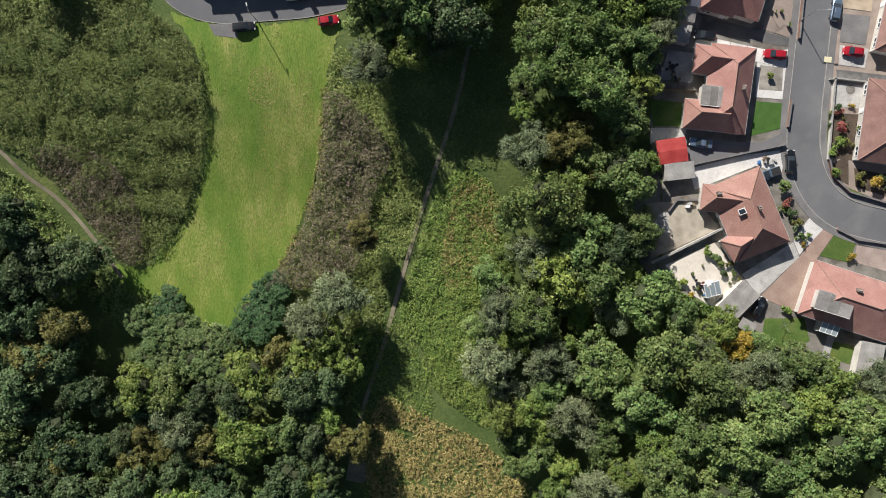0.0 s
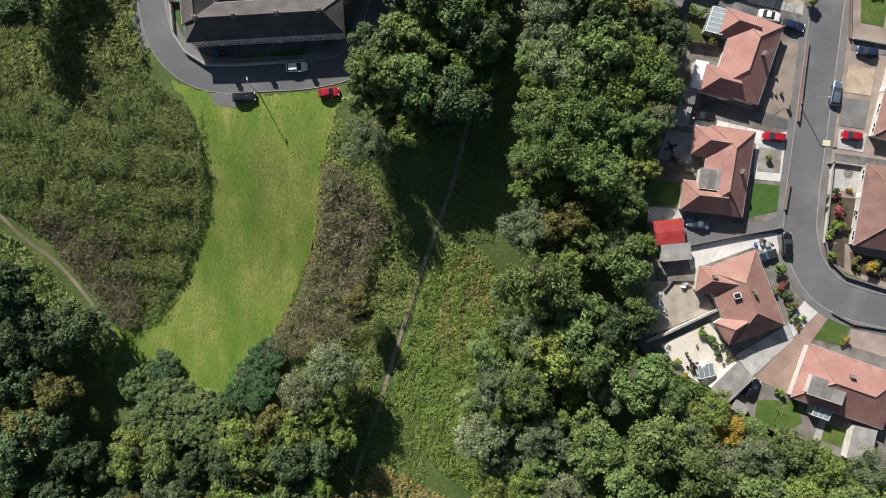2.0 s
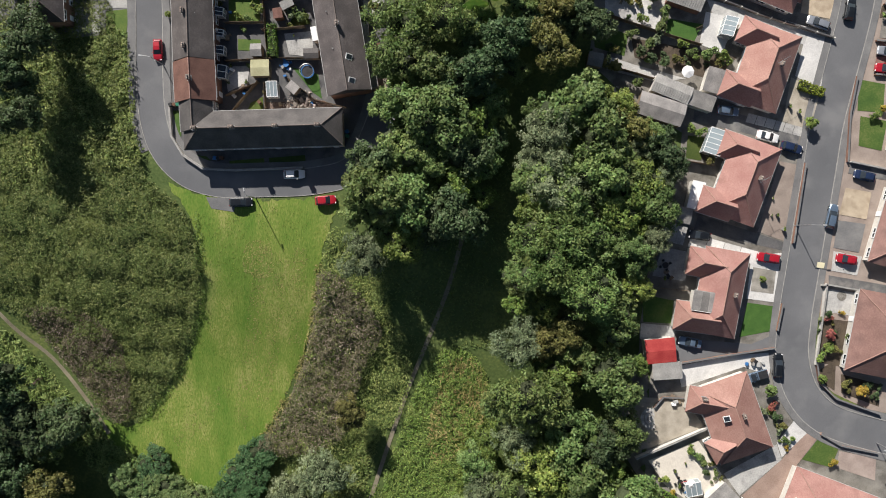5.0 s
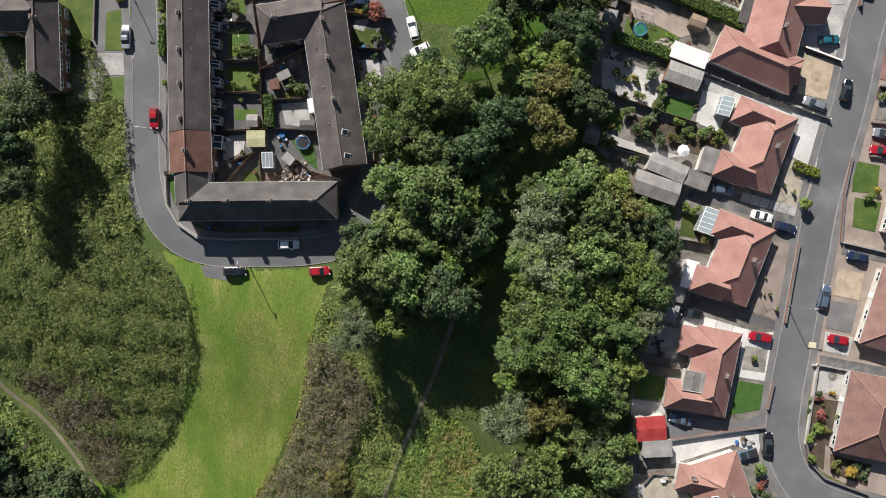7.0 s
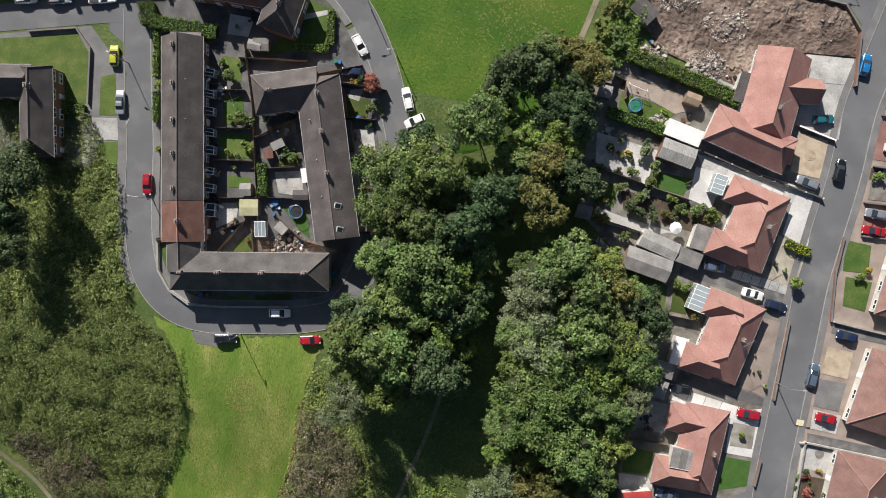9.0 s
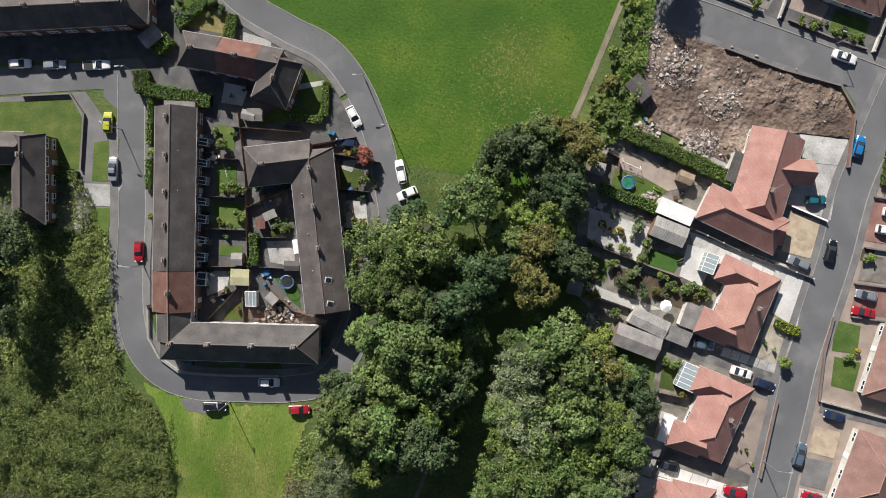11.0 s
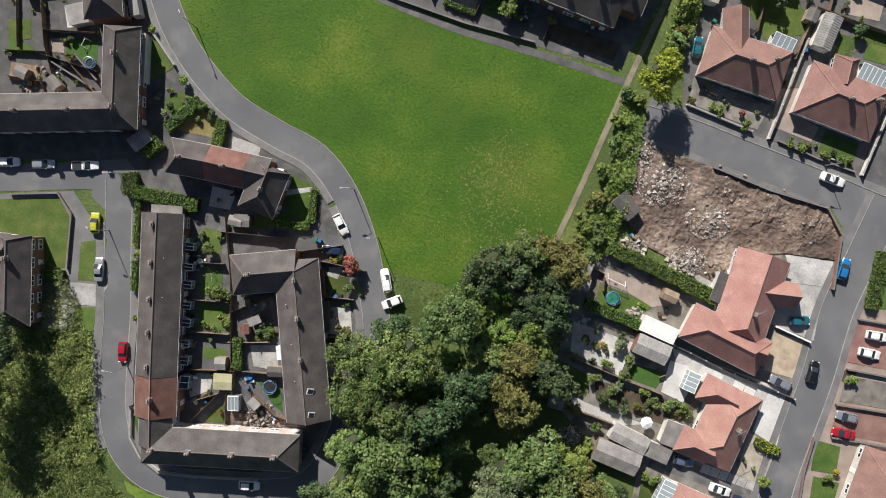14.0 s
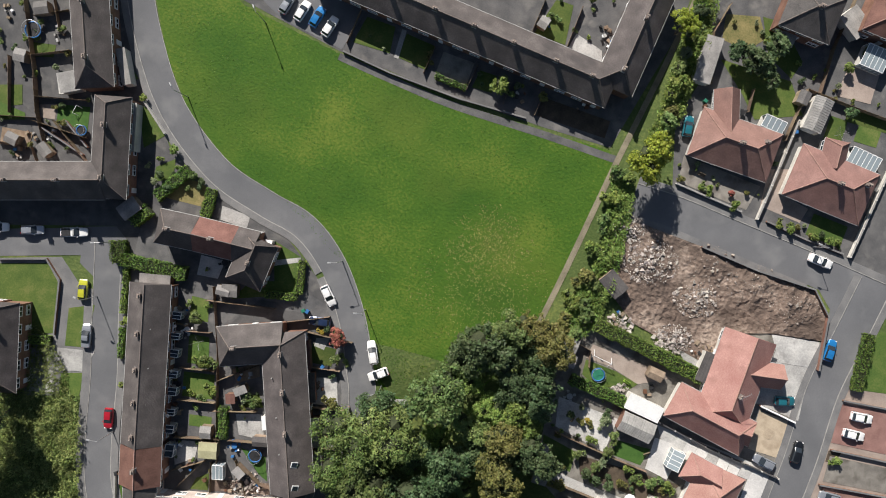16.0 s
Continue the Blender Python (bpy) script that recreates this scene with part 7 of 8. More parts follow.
# ---- garden shrubs ----
SHRUB_WORDS = {"gold": "golden yellow garden shrub", "red": "reddish ornamental garden shrub", "olive": "browning garden shrub", "willow": "grey-green garden shrub", "lime": "bright green rounded garden shrub"}


def shrubs(kind, *places):
    """Garden shrubs of one foliage: place and radius of each."""
    for p, r in places:
        tree(p, r, kind, r * 1.7, "shrub", True, SHRUB_WORDS.get(kind, "dark green rounded garden shrub"))


shrubs("oak", ((38.87, 82.18), 1.4), ((38.55, 79.48), 1.5), ((32.78, 77.97), 1.3), ((36.66, 76.44), 1.5), ((47.52, 74.79), 1.6), ((34.06, 68.72), 1.4), ((44.28, 75.08), 1.1), ((62.51, 11.51), 1.6), ((49.49, -1.39), 1.0), ((50.89, -2.99), 1.0), ((-43.18, 93.02), 1.6), ((-30.27, 78.63), 1.5), ((-39.53, 84.8), 1.7), ((39.33, 142.08), 2.2), ((39.24, 152.37), 2.0), ((-15.39, 89.07), 1.3), ((-47.65, 119.45), 1.2))
shrubs("lime", ((34.68, 81.01), 1.2), ((42.55, 76.56), 1.2), ((50.56, 74.27), 1.5), ((33.28, 65.12), 1.4), ((44.95, 60.4), 1.2), ((46.8, 60.01), 1.2), ((66.95, 62.83), 1.6), ((60.16, 32.61), 0.9), ((73.6, 20.1), 1.1), ((72.36, 14.22), 1.2), ((48.21, -0.33), 0.9), ((43.45, -6.24), 1.0), ((63.17, -11.46), 1.0), ((-40.44, 84.85), 1.7), ((-38.24, 79.64), 1.4), ((-58.83, 132.25), 1.0), ((-51.66, 123.36), 1.2))
shrubs("lime", ((6.8, 144.11), 2.4), ((39.48, 149.04), 2.6), ((63.29, 126.99), 1.0), ((65.52, 126.47), 1.1), ((69.94, 125.75), 1.1), ((72.74, 125.1), 1.1), ((70.82, 157.87), 1.4), ((-56.49, 90.11), 1.0), ((-55.65, 77.81), 0.9), ((47.46, 131.77), 0.9), ((49.15, 131.28), 1.0), ((54.33, 129.17), 1.1), ((34.61, 61.99), 1.2), ((79.68, 64.88), 1.0), ((71.83, 18.47), 1.1), ((81.14, 84.13), 1.1))
shrubs("dark", ((34.68, 74.36), 1.5), ((36.92, 73.24), 1.4), ((39.1, 72.76), 1.4), ((36.94, 86.1), 1.3), ((30.36, 85.29), 1.1), ((73.03, 27.04), 0.9), ((64.13, 6.71), 1.0), ((51.43, -4.59), 0.9), ((52.75, 155.25), 3.2), ((56.45, 158.43), 3.0), ((50.26, 157.5), 2.6), ((55.59, 154.11), 2.8), ((72.29, 149.41), 1.6), ((60.35, 138.01), 0.8), ((-53.45, 118.35), 1.2), ((-51.53, 116.16), 1.2))
shrubs("olive", ((29.51, 71.82), 1.7), ((50.66, 56.21), 1.4), ((49.15, 55.01), 1.2), ((41.72, 73.6), 1.2), ((-15.53, 80.8), 1.5), ((76.82, 13.71), 1.1), ((65.2, 5.11), 1.0), ((34.12, 83.96), 0.9), ((74.4, 19.99), 1.0), ((15.46, 144.01), 1.3), ((-35.73, 64.2), 0.9))
shrubs("gold", ((80, 12.66), 1.6), ((45.28, -8.91), 0.8), ((75.32, -1.45), 0.9), ((33.65, 84.47), 0.8), ((81.19, 66.07), 0.9), ((-19.29, 93.71), 0.8), ((66.47, 0.84), 0.6), ((75.62, 27.17), 0.6))
shrubs("red", ((63.27, 8.73), 1.0), ((73.16, 23.3), 1.4), ((53.56, 131.2), 0.9), ((73.1, 26.02), 0.8))
shrubs("willow", ((37.66, 77.26), 1.3), ((37.01, 85.25), 1.5), ((64.86, 4.04), 0.8), ((61.64, 7.77), 0.8), ((-35.25, 85.46), 1.2), ((-31.92, 79.04), 1.1), ((73.65, 169.15), 1.4), ((40.82, 155.79), 1.6))
for p, r, kd in (((31.93, 131.55), 2.0, "oak"), ((31.03, 127.12), 1.9, "lime"), ((30.22, 122.16), 1.8, "oak"), ((29.4, 117.18), 2.0, "lime"), ((28.13, 111.57), 2.1, "olive"), ((29.89, 110.76), 1.8, "oak"), ((26.7, 107.02), 2.0, "lime"), ((29.68, 105.3), 2.2, "oak"), ((25.87, 102), 2.2, "olive"), ((28.77, 100.81), 2.0, "oak"), ((34.19, 130.82), 1.8, "lime"), ((40, 144.52), 1.8, "olive"), ((41.26, 159.55), 2.0, "oak"), ((41.62, 163.83), 2.0, "dark")):
    tree(p, r, kd, r * 1.6, "shrub", True, "overgrown hedgerow shrub along the footpath", "hedgerow shrubs")
rng = random.Random(5)


def border(n, *o):
    """Small shrubs set at random in a garden border."""
    xs, ys = [p[0] for p in o], [p[1] for p in o]
    k = 0
    while k < n:
        p = (rng.uniform(min(xs), max(xs)), rng.uniform(min(ys), max(ys)))
        if inside(np.array([p]), o)[0]:
            r = rng.uniform(0.4, 0.95)
            tree(p, r, rng.choice(("oak", "lime", "dark", "willow", "olive")), r * 1.7, "shrub", True, "small rounded garden shrub in a border")
            k += 1


border(9, (61.36, 9.4), (64.58, 8.34), (68.03, 2.98), (65.15, 1.89))
border(9, (71.43, 25.94), (77.1, 25.51), (76.58, 16.49), (71.72, 17.42))
border(8, (76.29, 15.39), (83.77, 13.81), (83.79, 9.73), (76.52, 12.06))
border(14, (33.05, 77.57), (53.25, 74.76), (49.32, 70.14), (33.89, 73.85))
border(12, (-20.27, 152.7), (28.95, 141.39), (28.32, 138.61), (-20.63, 147.84))
border(7, (48.55, 1.26), (51.23, 0.73), (55.02, -5.71), (52.34, -6.8))
border(10, (-57.82, 123.39), (-43.44, 117.98), (-48.63, 116.11), (-55.19, 116.19))
border(9, (-20.9, 96.22), (-12.96, 91.41), (-12.11, 65.5), (-15.36, 65.26))
border(14, (-47.6, 97.49), (-40.57, 98.01), (-35.95, 63.7), (-43.48, 62.04))
border(24, (46.26, 166.93), (77.73, 163.17), (80.09, 149.67), (49.91, 151.52))
border(16, (-87.29, 136.2), (-70.39, 139.82), (-67.53, 118.66), (-84.67, 116.06))
border(10, (-88.66, 146.71), (-75.91, 148.62), (-74.22, 136.02), (-87.01, 134.09))
border(8, (10.26, 157.28), (24.75, 154.13), (26.39, 163.95), (12.76, 161.91))
border(8, (-36.49, 86.43), (-29.45, 86.95), (-27.63, 76.81), (-35.75, 76.2))
border(8, (27.35, 87.93), (39.41, 85.6), (37.81, 78.79), (26.84, 80.88))
border(6, (25.81, 80.27), (33.58, 77.61), (33.03, 71.08), (25.25, 73.74))
border(9, (42.53, 137.54), (57.27, 133.31), (55.91, 128.57), (42.87, 132.2))
border(8, (65.71, 128.12), (75.83, 125.87), (75.72, 123.36), (64.93, 126.37))

# ---- small garden things ----
def bin_thing(p, rz, m, label):
    t = thing("wheelie_bin", V(p, 0.03), rz, label, "bin", "wheelie bins")
    part("body", box(bmesh.new(), (0, 0, -0.5 + 1.0), (0.62, 0.66, -1.0), 0, 0.82), m, t)
    part("lid", box(bmesh.new(), (0, 0.02, 1.05), (0.64, 0.74, 0.09), 0, 0.85), m, t)
    for x in (-0.26, 0.26):
        part("wheel", tube(bmesh.new(), (x - 0.03, 0.32, 0.12), (x + 0.03, 0.32, 0.12), 0.12, 0.12, 10), BLACK, t)


BROWN_PLASTIC = mat("brown_plastic", (0.10, 0.05, 0.03), (0.16, 0.08, 0.05), 1.5, 6, 0.5, bump=0.1)
for i, p in enumerate(((-45.32, 50.78), (-44.66, 50.72), (-44.01, 50.88), (-23.14, 97.13), (-22.38, 97.08), (-54.31, 60.57), (-53.55, 60.63), (-52.89, 60.67), (-18.05, 86.94), (-17.18, 87), (-37.24, 61.86), (-20.13, 56.19), (-20.2, 57.06), (-44.24, 69.81), (45.88, 146.63), (45.81, 147.69), (63.47, 144.47), (63.66, 145.25), (-16.52, 66.25), (-13.3, 69.76), (-12.89, 68.7), (52.56, 12.05))):
    bin_thing(p, i * 0.7, (BLUE, TRIM, BROWN_PLASTIC, TEAL)[i % 4], ("blue", "black", "brown", "green")[i % 4] + " plastic wheelie bin standing by a house")


def trampoline(p, r, m=TRIM, label="round trampoline with a dark mat"):
    t = thing("trampoline", V(p, 0.05), 0, label, "trampoline")
    part("mat", tube(bmesh.new(), (0, 0, 0.78), (0, 0, 0.8), r * 0.86, r * 0.86, 24), m, t)
    n = 20
    for nm, rr, z, th in (("pad", r * 0.93, 0.82, 0.12), ("top_rail", r, 1.9, 0.03)):
        bm = bmesh.new()
        for i in range(n):
            a, b = i * 2 * math.pi / n, (i + 1) * 2 * math.pi / n
            tube(bm, (rr * math.cos(a), rr * math.sin(a), z), (rr * math.cos(b), rr * math.sin(b), z), th, th, 5)
        part(nm, bm, BLUE if nm == "pad" else STEEL, t)
    for i in range(6):
        a = i * math.pi / 3
        part("pole", tube(bmesh.new(), (r * math.cos(a), r * math.sin(a), 0), (r * math.cos(a), r * math.sin(a), 1.9), 0.03, 0.03, 6), STEEL, t)


trampoline((34.13, 93.6), 1.3, TEAL, "small round trampoline with a green mat")
trampoline((-28.31, 68.08), 1.3)
trampoline((-81.2, 141.95), 1.6)
trampoline((-69.64, 124.63), 1.0)


def swing_frame(p, q):
    a, b = Vector(p), Vector(q)
    t = thing("swing", V((a + b) / 2), math.atan2(b.y - a.y, b.x - a.x), "timber garden swing frame", "swing")
    L = (b - a).length / 2
    part("beam", tube(bmesh.new(), (-L, 0, 2.1), (L, 0, 2.1), 0.06, 0.06, 6), WHITE, t)
    for x in (-L, L):
        for y in (-0.9, 0.9):
            part("leg", tube(bmesh.new(), (x, y, 0), (x, 0, 2.1), 0.05, 0.05, 6), WHITE, t)
    part("seat", box(bmesh.new(), (0, 0, 0.5), (0.5, 0.2, 0.05)), WOOD, t)
    for x in (-0.22, 0.22):
        part("rope", tube(bmesh.new(), (x, 0, 0.5), (x, 0, 2.1), 0.015, 0.015, 5), WOOD, t)


swing_frame((32.58, 97.27), (36.07, 96.15))


def table_set(p, m, label, n=4, r=0.6):
    """A round garden table with its chairs round it."""
    t = thing("garden_table", V(p, 0.08), 0, label, "table")
    part("tabletop", tube(bmesh.new(), (0, 0, 0.70), (0, 0, 0.74), r, r, 16), m, t)
    part("leg", tube(bmesh.new(), (0, 0, 0), (0, 0, 0.7), 0.05, 0.05, 8), m, t)
    part("foot", tube(bmesh.new(), (0, 0, 0), (0, 0, 0.05), 0.25, 0.22, 10), m, t)
    for i in range(n):
        a = i * 2 * math.pi / n + 0.4
        c = thing("garden_chair", V((p[0] + math.cos(a) * (r + 0.35), p[1] + math.sin(a) * (r + 0.35)), 0.08), a, "garden chair beside a round table", "chair", "garden chairs")
        part("seat", box(bmesh.new(), (0, 0, 0.43), (0.45, 0.45, 0.05)), m, c)
        part("backrest", box(bmesh.new(), (0.22, 0, 0.68), (0.05, 0.45, 0.45)), m, c)
        for x in (-0.19, 0.19):
            for y in (-0.19, 0.19):
                part("leg", tube(bmesh.new(), (x, y, 0), (x, y, 0.42), 0.02, 0.02, 5), m, c)


table_set((41.63, 34.54), TRIM, "dark round garden table on the patio")
table_set((-32.54, 69.39), BLUE, "blue round garden table in a yard")
table_set((-44.59, 90.16), WHITE, "white round garden table")
table_set((46.66, -6.84), TRIM, "dark round garden table on the pale patio")
table_set((29.46, 88.63), GUTTER, "grey round garden table")
table_set((-39.26, 103.9), TRIM, "dark round garden table")
table_set((52.88, 146.62), TRIM, "dark round garden table", 2)


def parasol(p, r=1.2):
    t = thing("parasol", V(p, 0.05), 0.2, "open white garden parasol", "parasol")
    part("canopy", tube(bmesh.new(), (0, 0, 2.1), (0, 0, 2.55), r, 0.06, 8), WHITE, t)
    part("pole", tube(bmesh.new(), (0, 0, 0), (0, 0, 2.4), 0.03, 0.03, 8), WOOD, t)
    part("base", tube(bmesh.new(), (0, 0, 0), (0, 0, 0.12), 0.3, 0.22, 12), KERB, t)


parasol((43.54, 71.1))
parasol((48.11, -6.67), 0.9)


def planter(p, s, m, label):
    t = thing("planter", V(p, 0.08), 0.3, label, "planter", "planters")
    part("pot", tube(bmesh.new(), (0, 0, 0), (0, 0, s), s * 0.42, s * 0.55, 10), m, t)
    c = part("plant", crown_of("lime", SHAPES["bush"][0]), None, t)
    c.scale = (s * 0.6, s * 0.6, s * 0.6)
    c.location.z = s * 1.3


for i, p in enumerate(((61.41, 48.29), (62.44, 45.1), (63.74, 42.48), (61.36, 45.02), (60.76, 36.8), (46.45, -7.38), (47.5, -3.06), (45.57, -4.69), (41.62, 32.03), (35.94, 88.57), (-43.07, 68.6), (-39.91, 65.58), (-31.3, 74.91), (63.71, 65.82), (65.41, 64.87), (58.59, 131.89), (46.21, 134.86), (-42.41, 102.16))):
    planter(p, 0.4 + 0.15 * (i % 3), (CLAY, TRIM, KERB)[i % 3], ("clay", "dark", "stone")[i % 3] + " flower pot with a small green plant")


def circle_slab(p, r, label, m=CONCRETE):
    t = thing("paved_circle", V(p, 0.09), 0, label, "paving")
    for i, (a, b) in enumerate(((0, 0.3), (0.36, 0.62), (0.68, 1.0))):
        n = (1, 10, 16)[i]
        for k in range(n):
            bm = bmesh.new()
            if i == 0:
                tube(bm, (0, 0, -0.05), (0, 0, 0.03), r * 0.3, r * 0.3, 16)
            else:
                s = [(k + e) * 2 * math.pi / n for e in (0.03, 0.5, 0.97)]
                loft(bm, [[(rr * r * math.cos(x), rr * r * math.sin(x), z) for rr, z in ((a, -0.05), (a, 0.03), (b, 0.03), (b, -0.05))] for x in s])
            part("stone", bm, m, t)


circle_slab((40.62, 4.99), 2.0, "round stone-paved garden circle")
circle_slab((68.36, 87.21), 1.1, "small round stone circle in gravel", SAND)
circle_slab((75.61, 30.32), 0.9, "small round stone circle in a forecourt", GRAVEL)


def aerial(p, z):
    t = thing("roof_aerial", (p[0], p[1], z), 0.6, "large rooftop television aerial", "aerial")
    part("mast", tube(bmesh.new(), (0, 0, -1.5), (0, 0, 2.2), 0.03, 0.03, 6), STEEL, t)
    part("boom", tube(bmesh.new(), (-1.3, 0, 2.1), (1.3, 0, 2.1), 0.03, 0.03, 6), STEEL, t)
    for i in range(7):
        part("element", tube(bmesh.new(), (-1.2 + i * 0.4, -0.7 + i * 0.04, 2.12), (-1.2 + i * 0.4, 0.7 - i * 0.04, 2.12), 0.015, 0.015, 5), STEEL, t)


aerial((59.26, 94.92), 6.2)
aerial((56.98, 51.12), 5.6)
aerial((59.02, 72.71), 5.6)


def goal(p, rz):
    t = thing("play_goal", V(p, 0.06), rz, "small white play goal on a lawn", "goal")
    part("crossbar", tube(bmesh.new(), (-0.8, 0, 1.1), (0.8, 0, 1.1), 0.05, 0.05, 6), WHITE, t)
    for x in (-0.8, 0.8):
        part("post", tube(bmesh.new(), (x, 0, 0), (x, 0, 1.1), 0.05, 0.05, 6), WHITE, t)
        part("stay", tube(bmesh.new(), (x, -0.8, 0), (x, 0, 1.1), 0.04, 0.04, 6), WHITE, t)


goal((-71.35, 128.37), 1.2)


def crates(p, n, seed, label):
    """A loose pile of boxes, each a thing of its own."""
    rng = random.Random(seed)
    for i in range(n):
        a, d = rng.uniform(0, 6.28), rng.uniform(0.3, 1.6)
        t = thing("storage_box", V((p[0] + d * math.cos(a), p[1] + d * math.sin(a)), 0.06), rng.uniform(0, 3), label, "box", "yard clutter")
        m = rng.choice((GUTTER, BLUE, TRIM, SHED_WOOD, KERB, TRIM, BROWN_PLASTIC, WOOD, FELT, SHED_WOOD, WHITE))
        s = rng.uniform(0.35, 0.9)
        h = rng.uniform(0.25, 0.7)
        part("body", box(bmesh.new(), (0, 0, h / 2), (s, s * rng.uniform(0.5, 1.0), h), 0, 0.95), m, t)
        part("lid", box(bmesh.new(), (0, 0, h + 0.03), (s * 1.02, s * 0.6, 0.06)), m, t)


for i, (p, n) in enumerate((((-46.29, 94.35), 4), ((-45.8, 87.37), 5), ((-45.24, 79.29), 4), ((-44.9, 74.43), 5), ((-43.32, 67.49), 6), ((-41.42, 63.83), 6), ((-32.5, 61.24), 6), ((-27.08, 61.65), 5), ((-32.46, 68.31), 5), ((-32.43, 82.95), 5), ((-18.79, 82.34), 4), ((-15.53, 75.01), 4), ((28.68, 98.25), 6), ((44.85, 91.6), 5), ((52.14, 101.05), 5), ((42.11, 32.61), 4), ((59.71, 16.39), 8), ((52.25, 10.97), 4), ((36.52, 104.59), 8), ((-80.66, 118.84), 7), ((-78.94, 122.35), 6), ((-75.73, 122.84), 6), ((-76.13, 142.17), 5), ((13.42, 157.76), 6), ((25.3, 157.41), 7), ((27.29, 155.05), 5), ((11.95, 143.11), 4), ((23.18, 143.74), 4), ((64.02, 163.23), 4), ((-86.26, 144.93), 5), ((45.29, 8.25), 4), ((48.6, -8.98), 4), ((53.86, 101.78), 5))):
    crates(p, n, i, "small garden storage box among yard clutter")
slab(YELLOW_LINE, "pale yellow tactile crossing plate", (70.63, 36.59), (72.05, 36.48), (71.92, 35.38), (70.51, 35.49), lift=0.16)
slab(PAVE, "worn concrete kerbside patch", (-47, 43.29), (-40.99, 43.37), (-41.56, 40.69), (-45.93, 41.17), lift=0.08)
slab(CONCRETE, "pale concrete path end by the green", (-6.51, 82.44), (-0.9, 82.85), (-0.34, 81.1), (-5.76, 80.86), lift=0.06)

# ---- yards behind the corner terraces ----
for pts in (((-85.22, 120.32), (-78.63, 120.02), (-77.16, 117.2)), ((-85.16, 136.52), (-83.77, 125.95)), ((-85.84, 125.1), (-77.75, 125.78)), ((-81.33, 144.6), (-75.09, 146.61)), ((-78.03, 148.31), (-76.13, 142.17)), ((11.64, 155.36), (13.29, 161.99)), ((18.44, 153.18), (20.35, 161.45)), ((-20.58, 154.78), (-22.32, 148.33)), ((-5.85, 150.06), (-7.25, 145.04)), ((2.58, 147.8), (1.15, 143.09)), ((9.4, 145.62), (8.42, 141.51)), ((15.59, 143.98), (14.55, 140.28))):
    fence(*pts, h=0.7, label="low weathered garden fence")
for p, q, w in (((-83.46, 136.85), (-81.29, 136.65), 2.4), ((-83.06, 121.49), (-80.81, 120.76), 2.2), ((-76.52, 120.88), (-74.66, 119.02), 2.0), ((12.65, 157.62), (14.37, 156.83), 2.2), ((-80.87, 145.7), (-78.29, 146.4), 2.4)):
    shed(p, q, w, FELT, 2.0, 0.3, SHED_WOOD, "shed", "dark felt-roofed garden shed in a yard")
for a, b, m, lb in (((-77.54, 124.19), (-68.82, 120.09), BRICK, "curved brick garden wall"), ((-72.88, 125.98), (-68.15, 121.61), BRICK, "curved brick garden wall")):
    garden_wall(a, b, h=0.9, material=m, label=lb + " across a back yard")
slab(WOOD, "weathered timber deck in a yard", (-85.03, 123.05), (-79.01, 122.88), (-79.7, 119.85), (-85.15, 119.79), lift=0.1)
slab(PAVER, "paved back yard", (-78.43, 128.38), (-75.44, 128.83), (-75.27, 125.94), (-78.1, 125.94))
slab(WOOD, "weathered timber deck in a yard", (-35.21, 83.82), (-30.13, 85.82), (-29.72, 83.15), (-33.94, 81.21), lift=0.1)


def rotary_dryer(p):
    t = thing("rotary_dryer", V(p, 0.06), 0.4, "open rotary washing line on a lawn", "washing line")
    part("pole", tube(bmesh.new(), (0, 0, 0), (0, 0, 2.0), 0.03, 0.025, 8), STEEL, t)
    for i in range(4):
        a = i * math.pi / 2
        part("arm", tube(bmesh.new(), (0, 0, 1.3), (1.5 * math.cos(a), 1.5 * math.sin(a), 2.0), 0.02, 0.02, 6), STEEL, t)
    for k, r in enumerate((0.6, 1.0, 1.45)):
        for i in range(4):
            a, b = i * math.pi / 2, (i + 1) * math.pi / 2
            z = 1.3 + 0.7 * r / 1.5
            part("line", tube(bmesh.new(), (r * math.cos(a), r * math.sin(a), z), (r * math.cos(b), r * math.sin(b), z), 0.014, 0.014, 4), TRIM, t)


rotary_dryer((62.61, -14.38))
rotary_dryer((-42.05, 88.18))
rotary_dryer((71.42, 145.14))


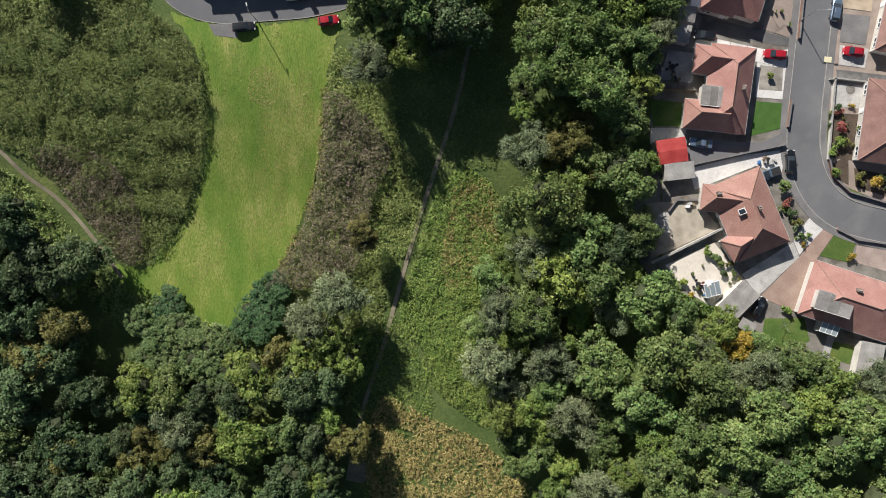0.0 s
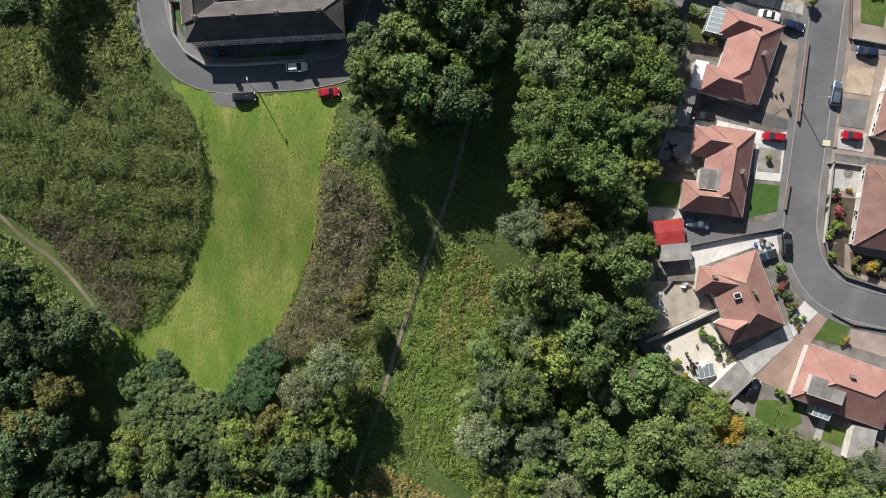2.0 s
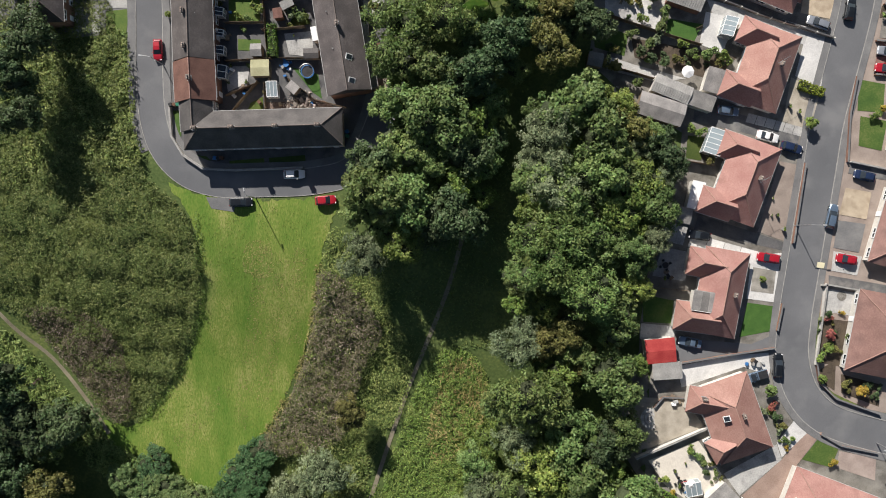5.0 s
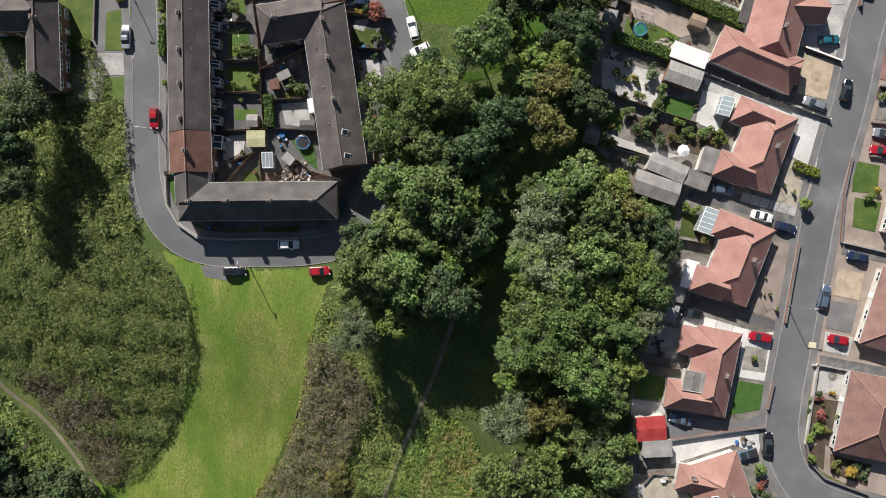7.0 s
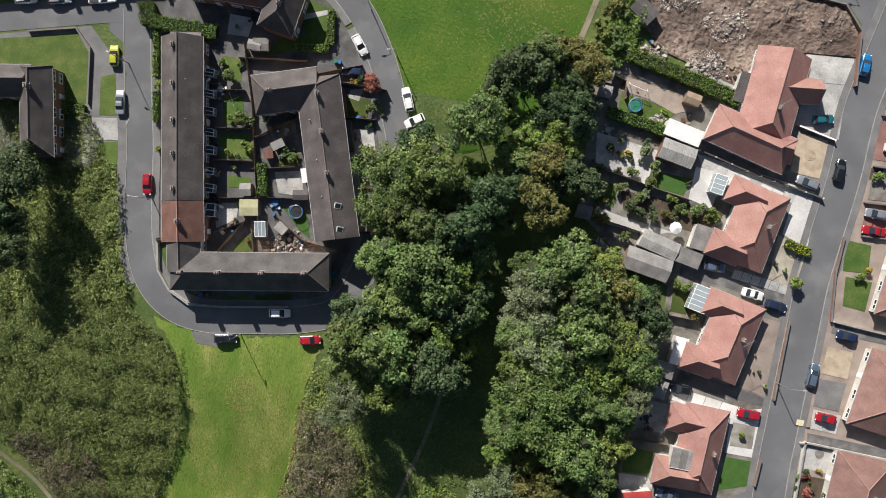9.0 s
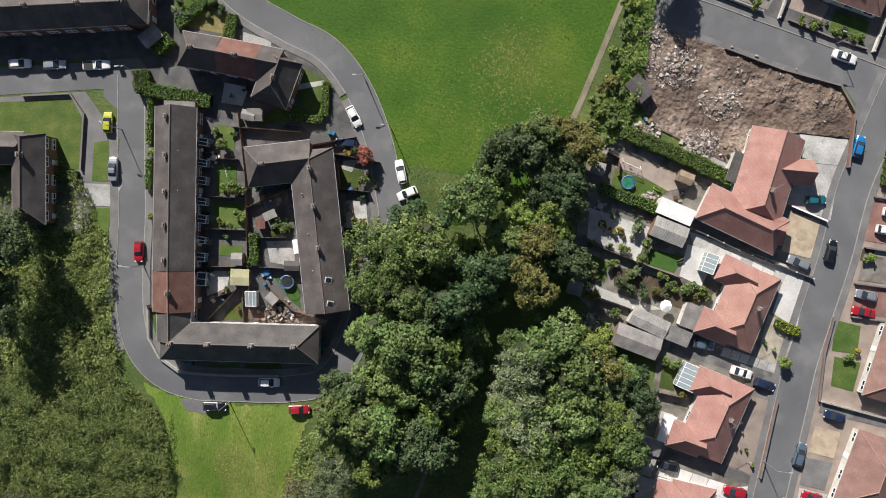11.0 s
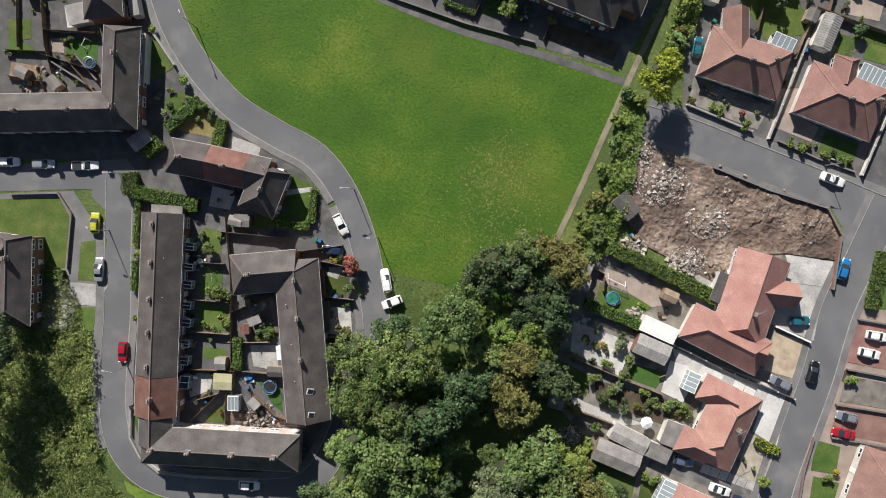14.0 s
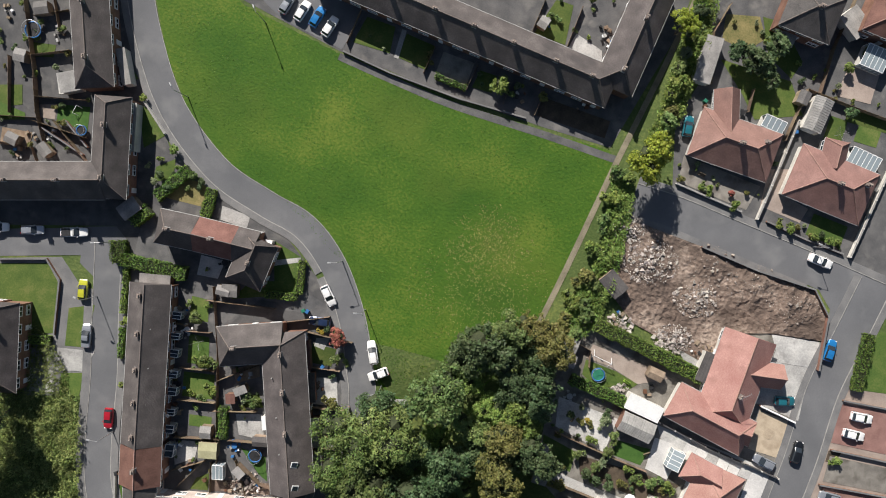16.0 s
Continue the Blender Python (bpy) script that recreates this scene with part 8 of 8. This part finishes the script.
def bench(p, rz, m=WOOD):
    t = thing("garden_bench", V(p, 0.08), rz, "timber garden bench by a border", "bench", "garden benches")
    for i in range(3):
        part("slat", box(bmesh.new(), (0, -0.15 + i * 0.15, 0.44), (1.4, 0.12, 0.04)), m, t)
    part("backrest", box(bmesh.new(), (0, 0.26, 0.7), (1.4, 0.05, 0.4)), m, t)
    for x in (-0.6, 0.6):
        for y in (-0.18, 0.22):
            part("leg", box(bmesh.new(), (x, y, 0.21), (0.07, 0.07, 0.42)), m, t)


bench((39.79, 92.97), -0.4, mat("lime_green_paint", (0.25, 0.42, 0.05), (0.33, 0.52, 0.08), 2, 6, 0.5, bump=0.1))
rubble((38.9, 91.4), 1.5, 60, 0.34, 63, DUST, "small rockery of pale stones beside a garage")
bench((47.52, -6.83), 0.3, RED_SHEET)
bench((30.87, 84.42), 1.2)
bench((45.82, 79.82), 0.5)
bench((47.44, 133.97), -0.3)
bench((-18.33, 83.46), 1.4)

# ---- satellite dishes and roof vents on the terraces ----
def dish(p, z, rz):
    t = thing("satellite_dish", (p[0], p[1], z), rz, "small grey satellite dish on a wall", "dish", "satellite dishes")
    part("bracket", tube(bmesh.new(), (0, 0, 0), (0, -0.35, 0.1), 0.025, 0.025, 6), STEEL, t)
    part("reflector", tube(bmesh.new(), (0, -0.38, 0.1), (0, -0.44, 0.14), 0.12, 0.32, 14), GUTTER, t)
    part("feed_arm", tube(bmesh.new(), (0, -0.4, -0.05), (0, -0.8, 0.1), 0.015, 0.015, 5), STEEL, t)


def vent(p, z):
    t = thing("roof_vent", (p[0], p[1], z), 0.3, "short pale vent pipe through the roof", "vent", "roof vents")
    part("pipe", tube(bmesh.new(), (0, 0, -0.4), (0, 0, 0.45), 0.07, 0.07, 8), GUTTER, t)
    part("cowl", tube(bmesh.new(), (0, 0, 0.42), (0, 0, 0.55), 0.12, 0.09, 8), GUTTER, t)


for p in ((-49.22, 90.43), (-48.62, 83.23), (-48.25, 76.51), (-48.17, 70.8)):
    vent(p, 6.5)
for p in ((-26.02, 84.9), (-24.14, 77.79), (-22.62, 71.16)):
    vent(p, 6.6)
for p in ((-46.18, 91.17), (-45.7, 82.8), (-45.32, 74.4)):
    dish(p, 4.2, 1.5)
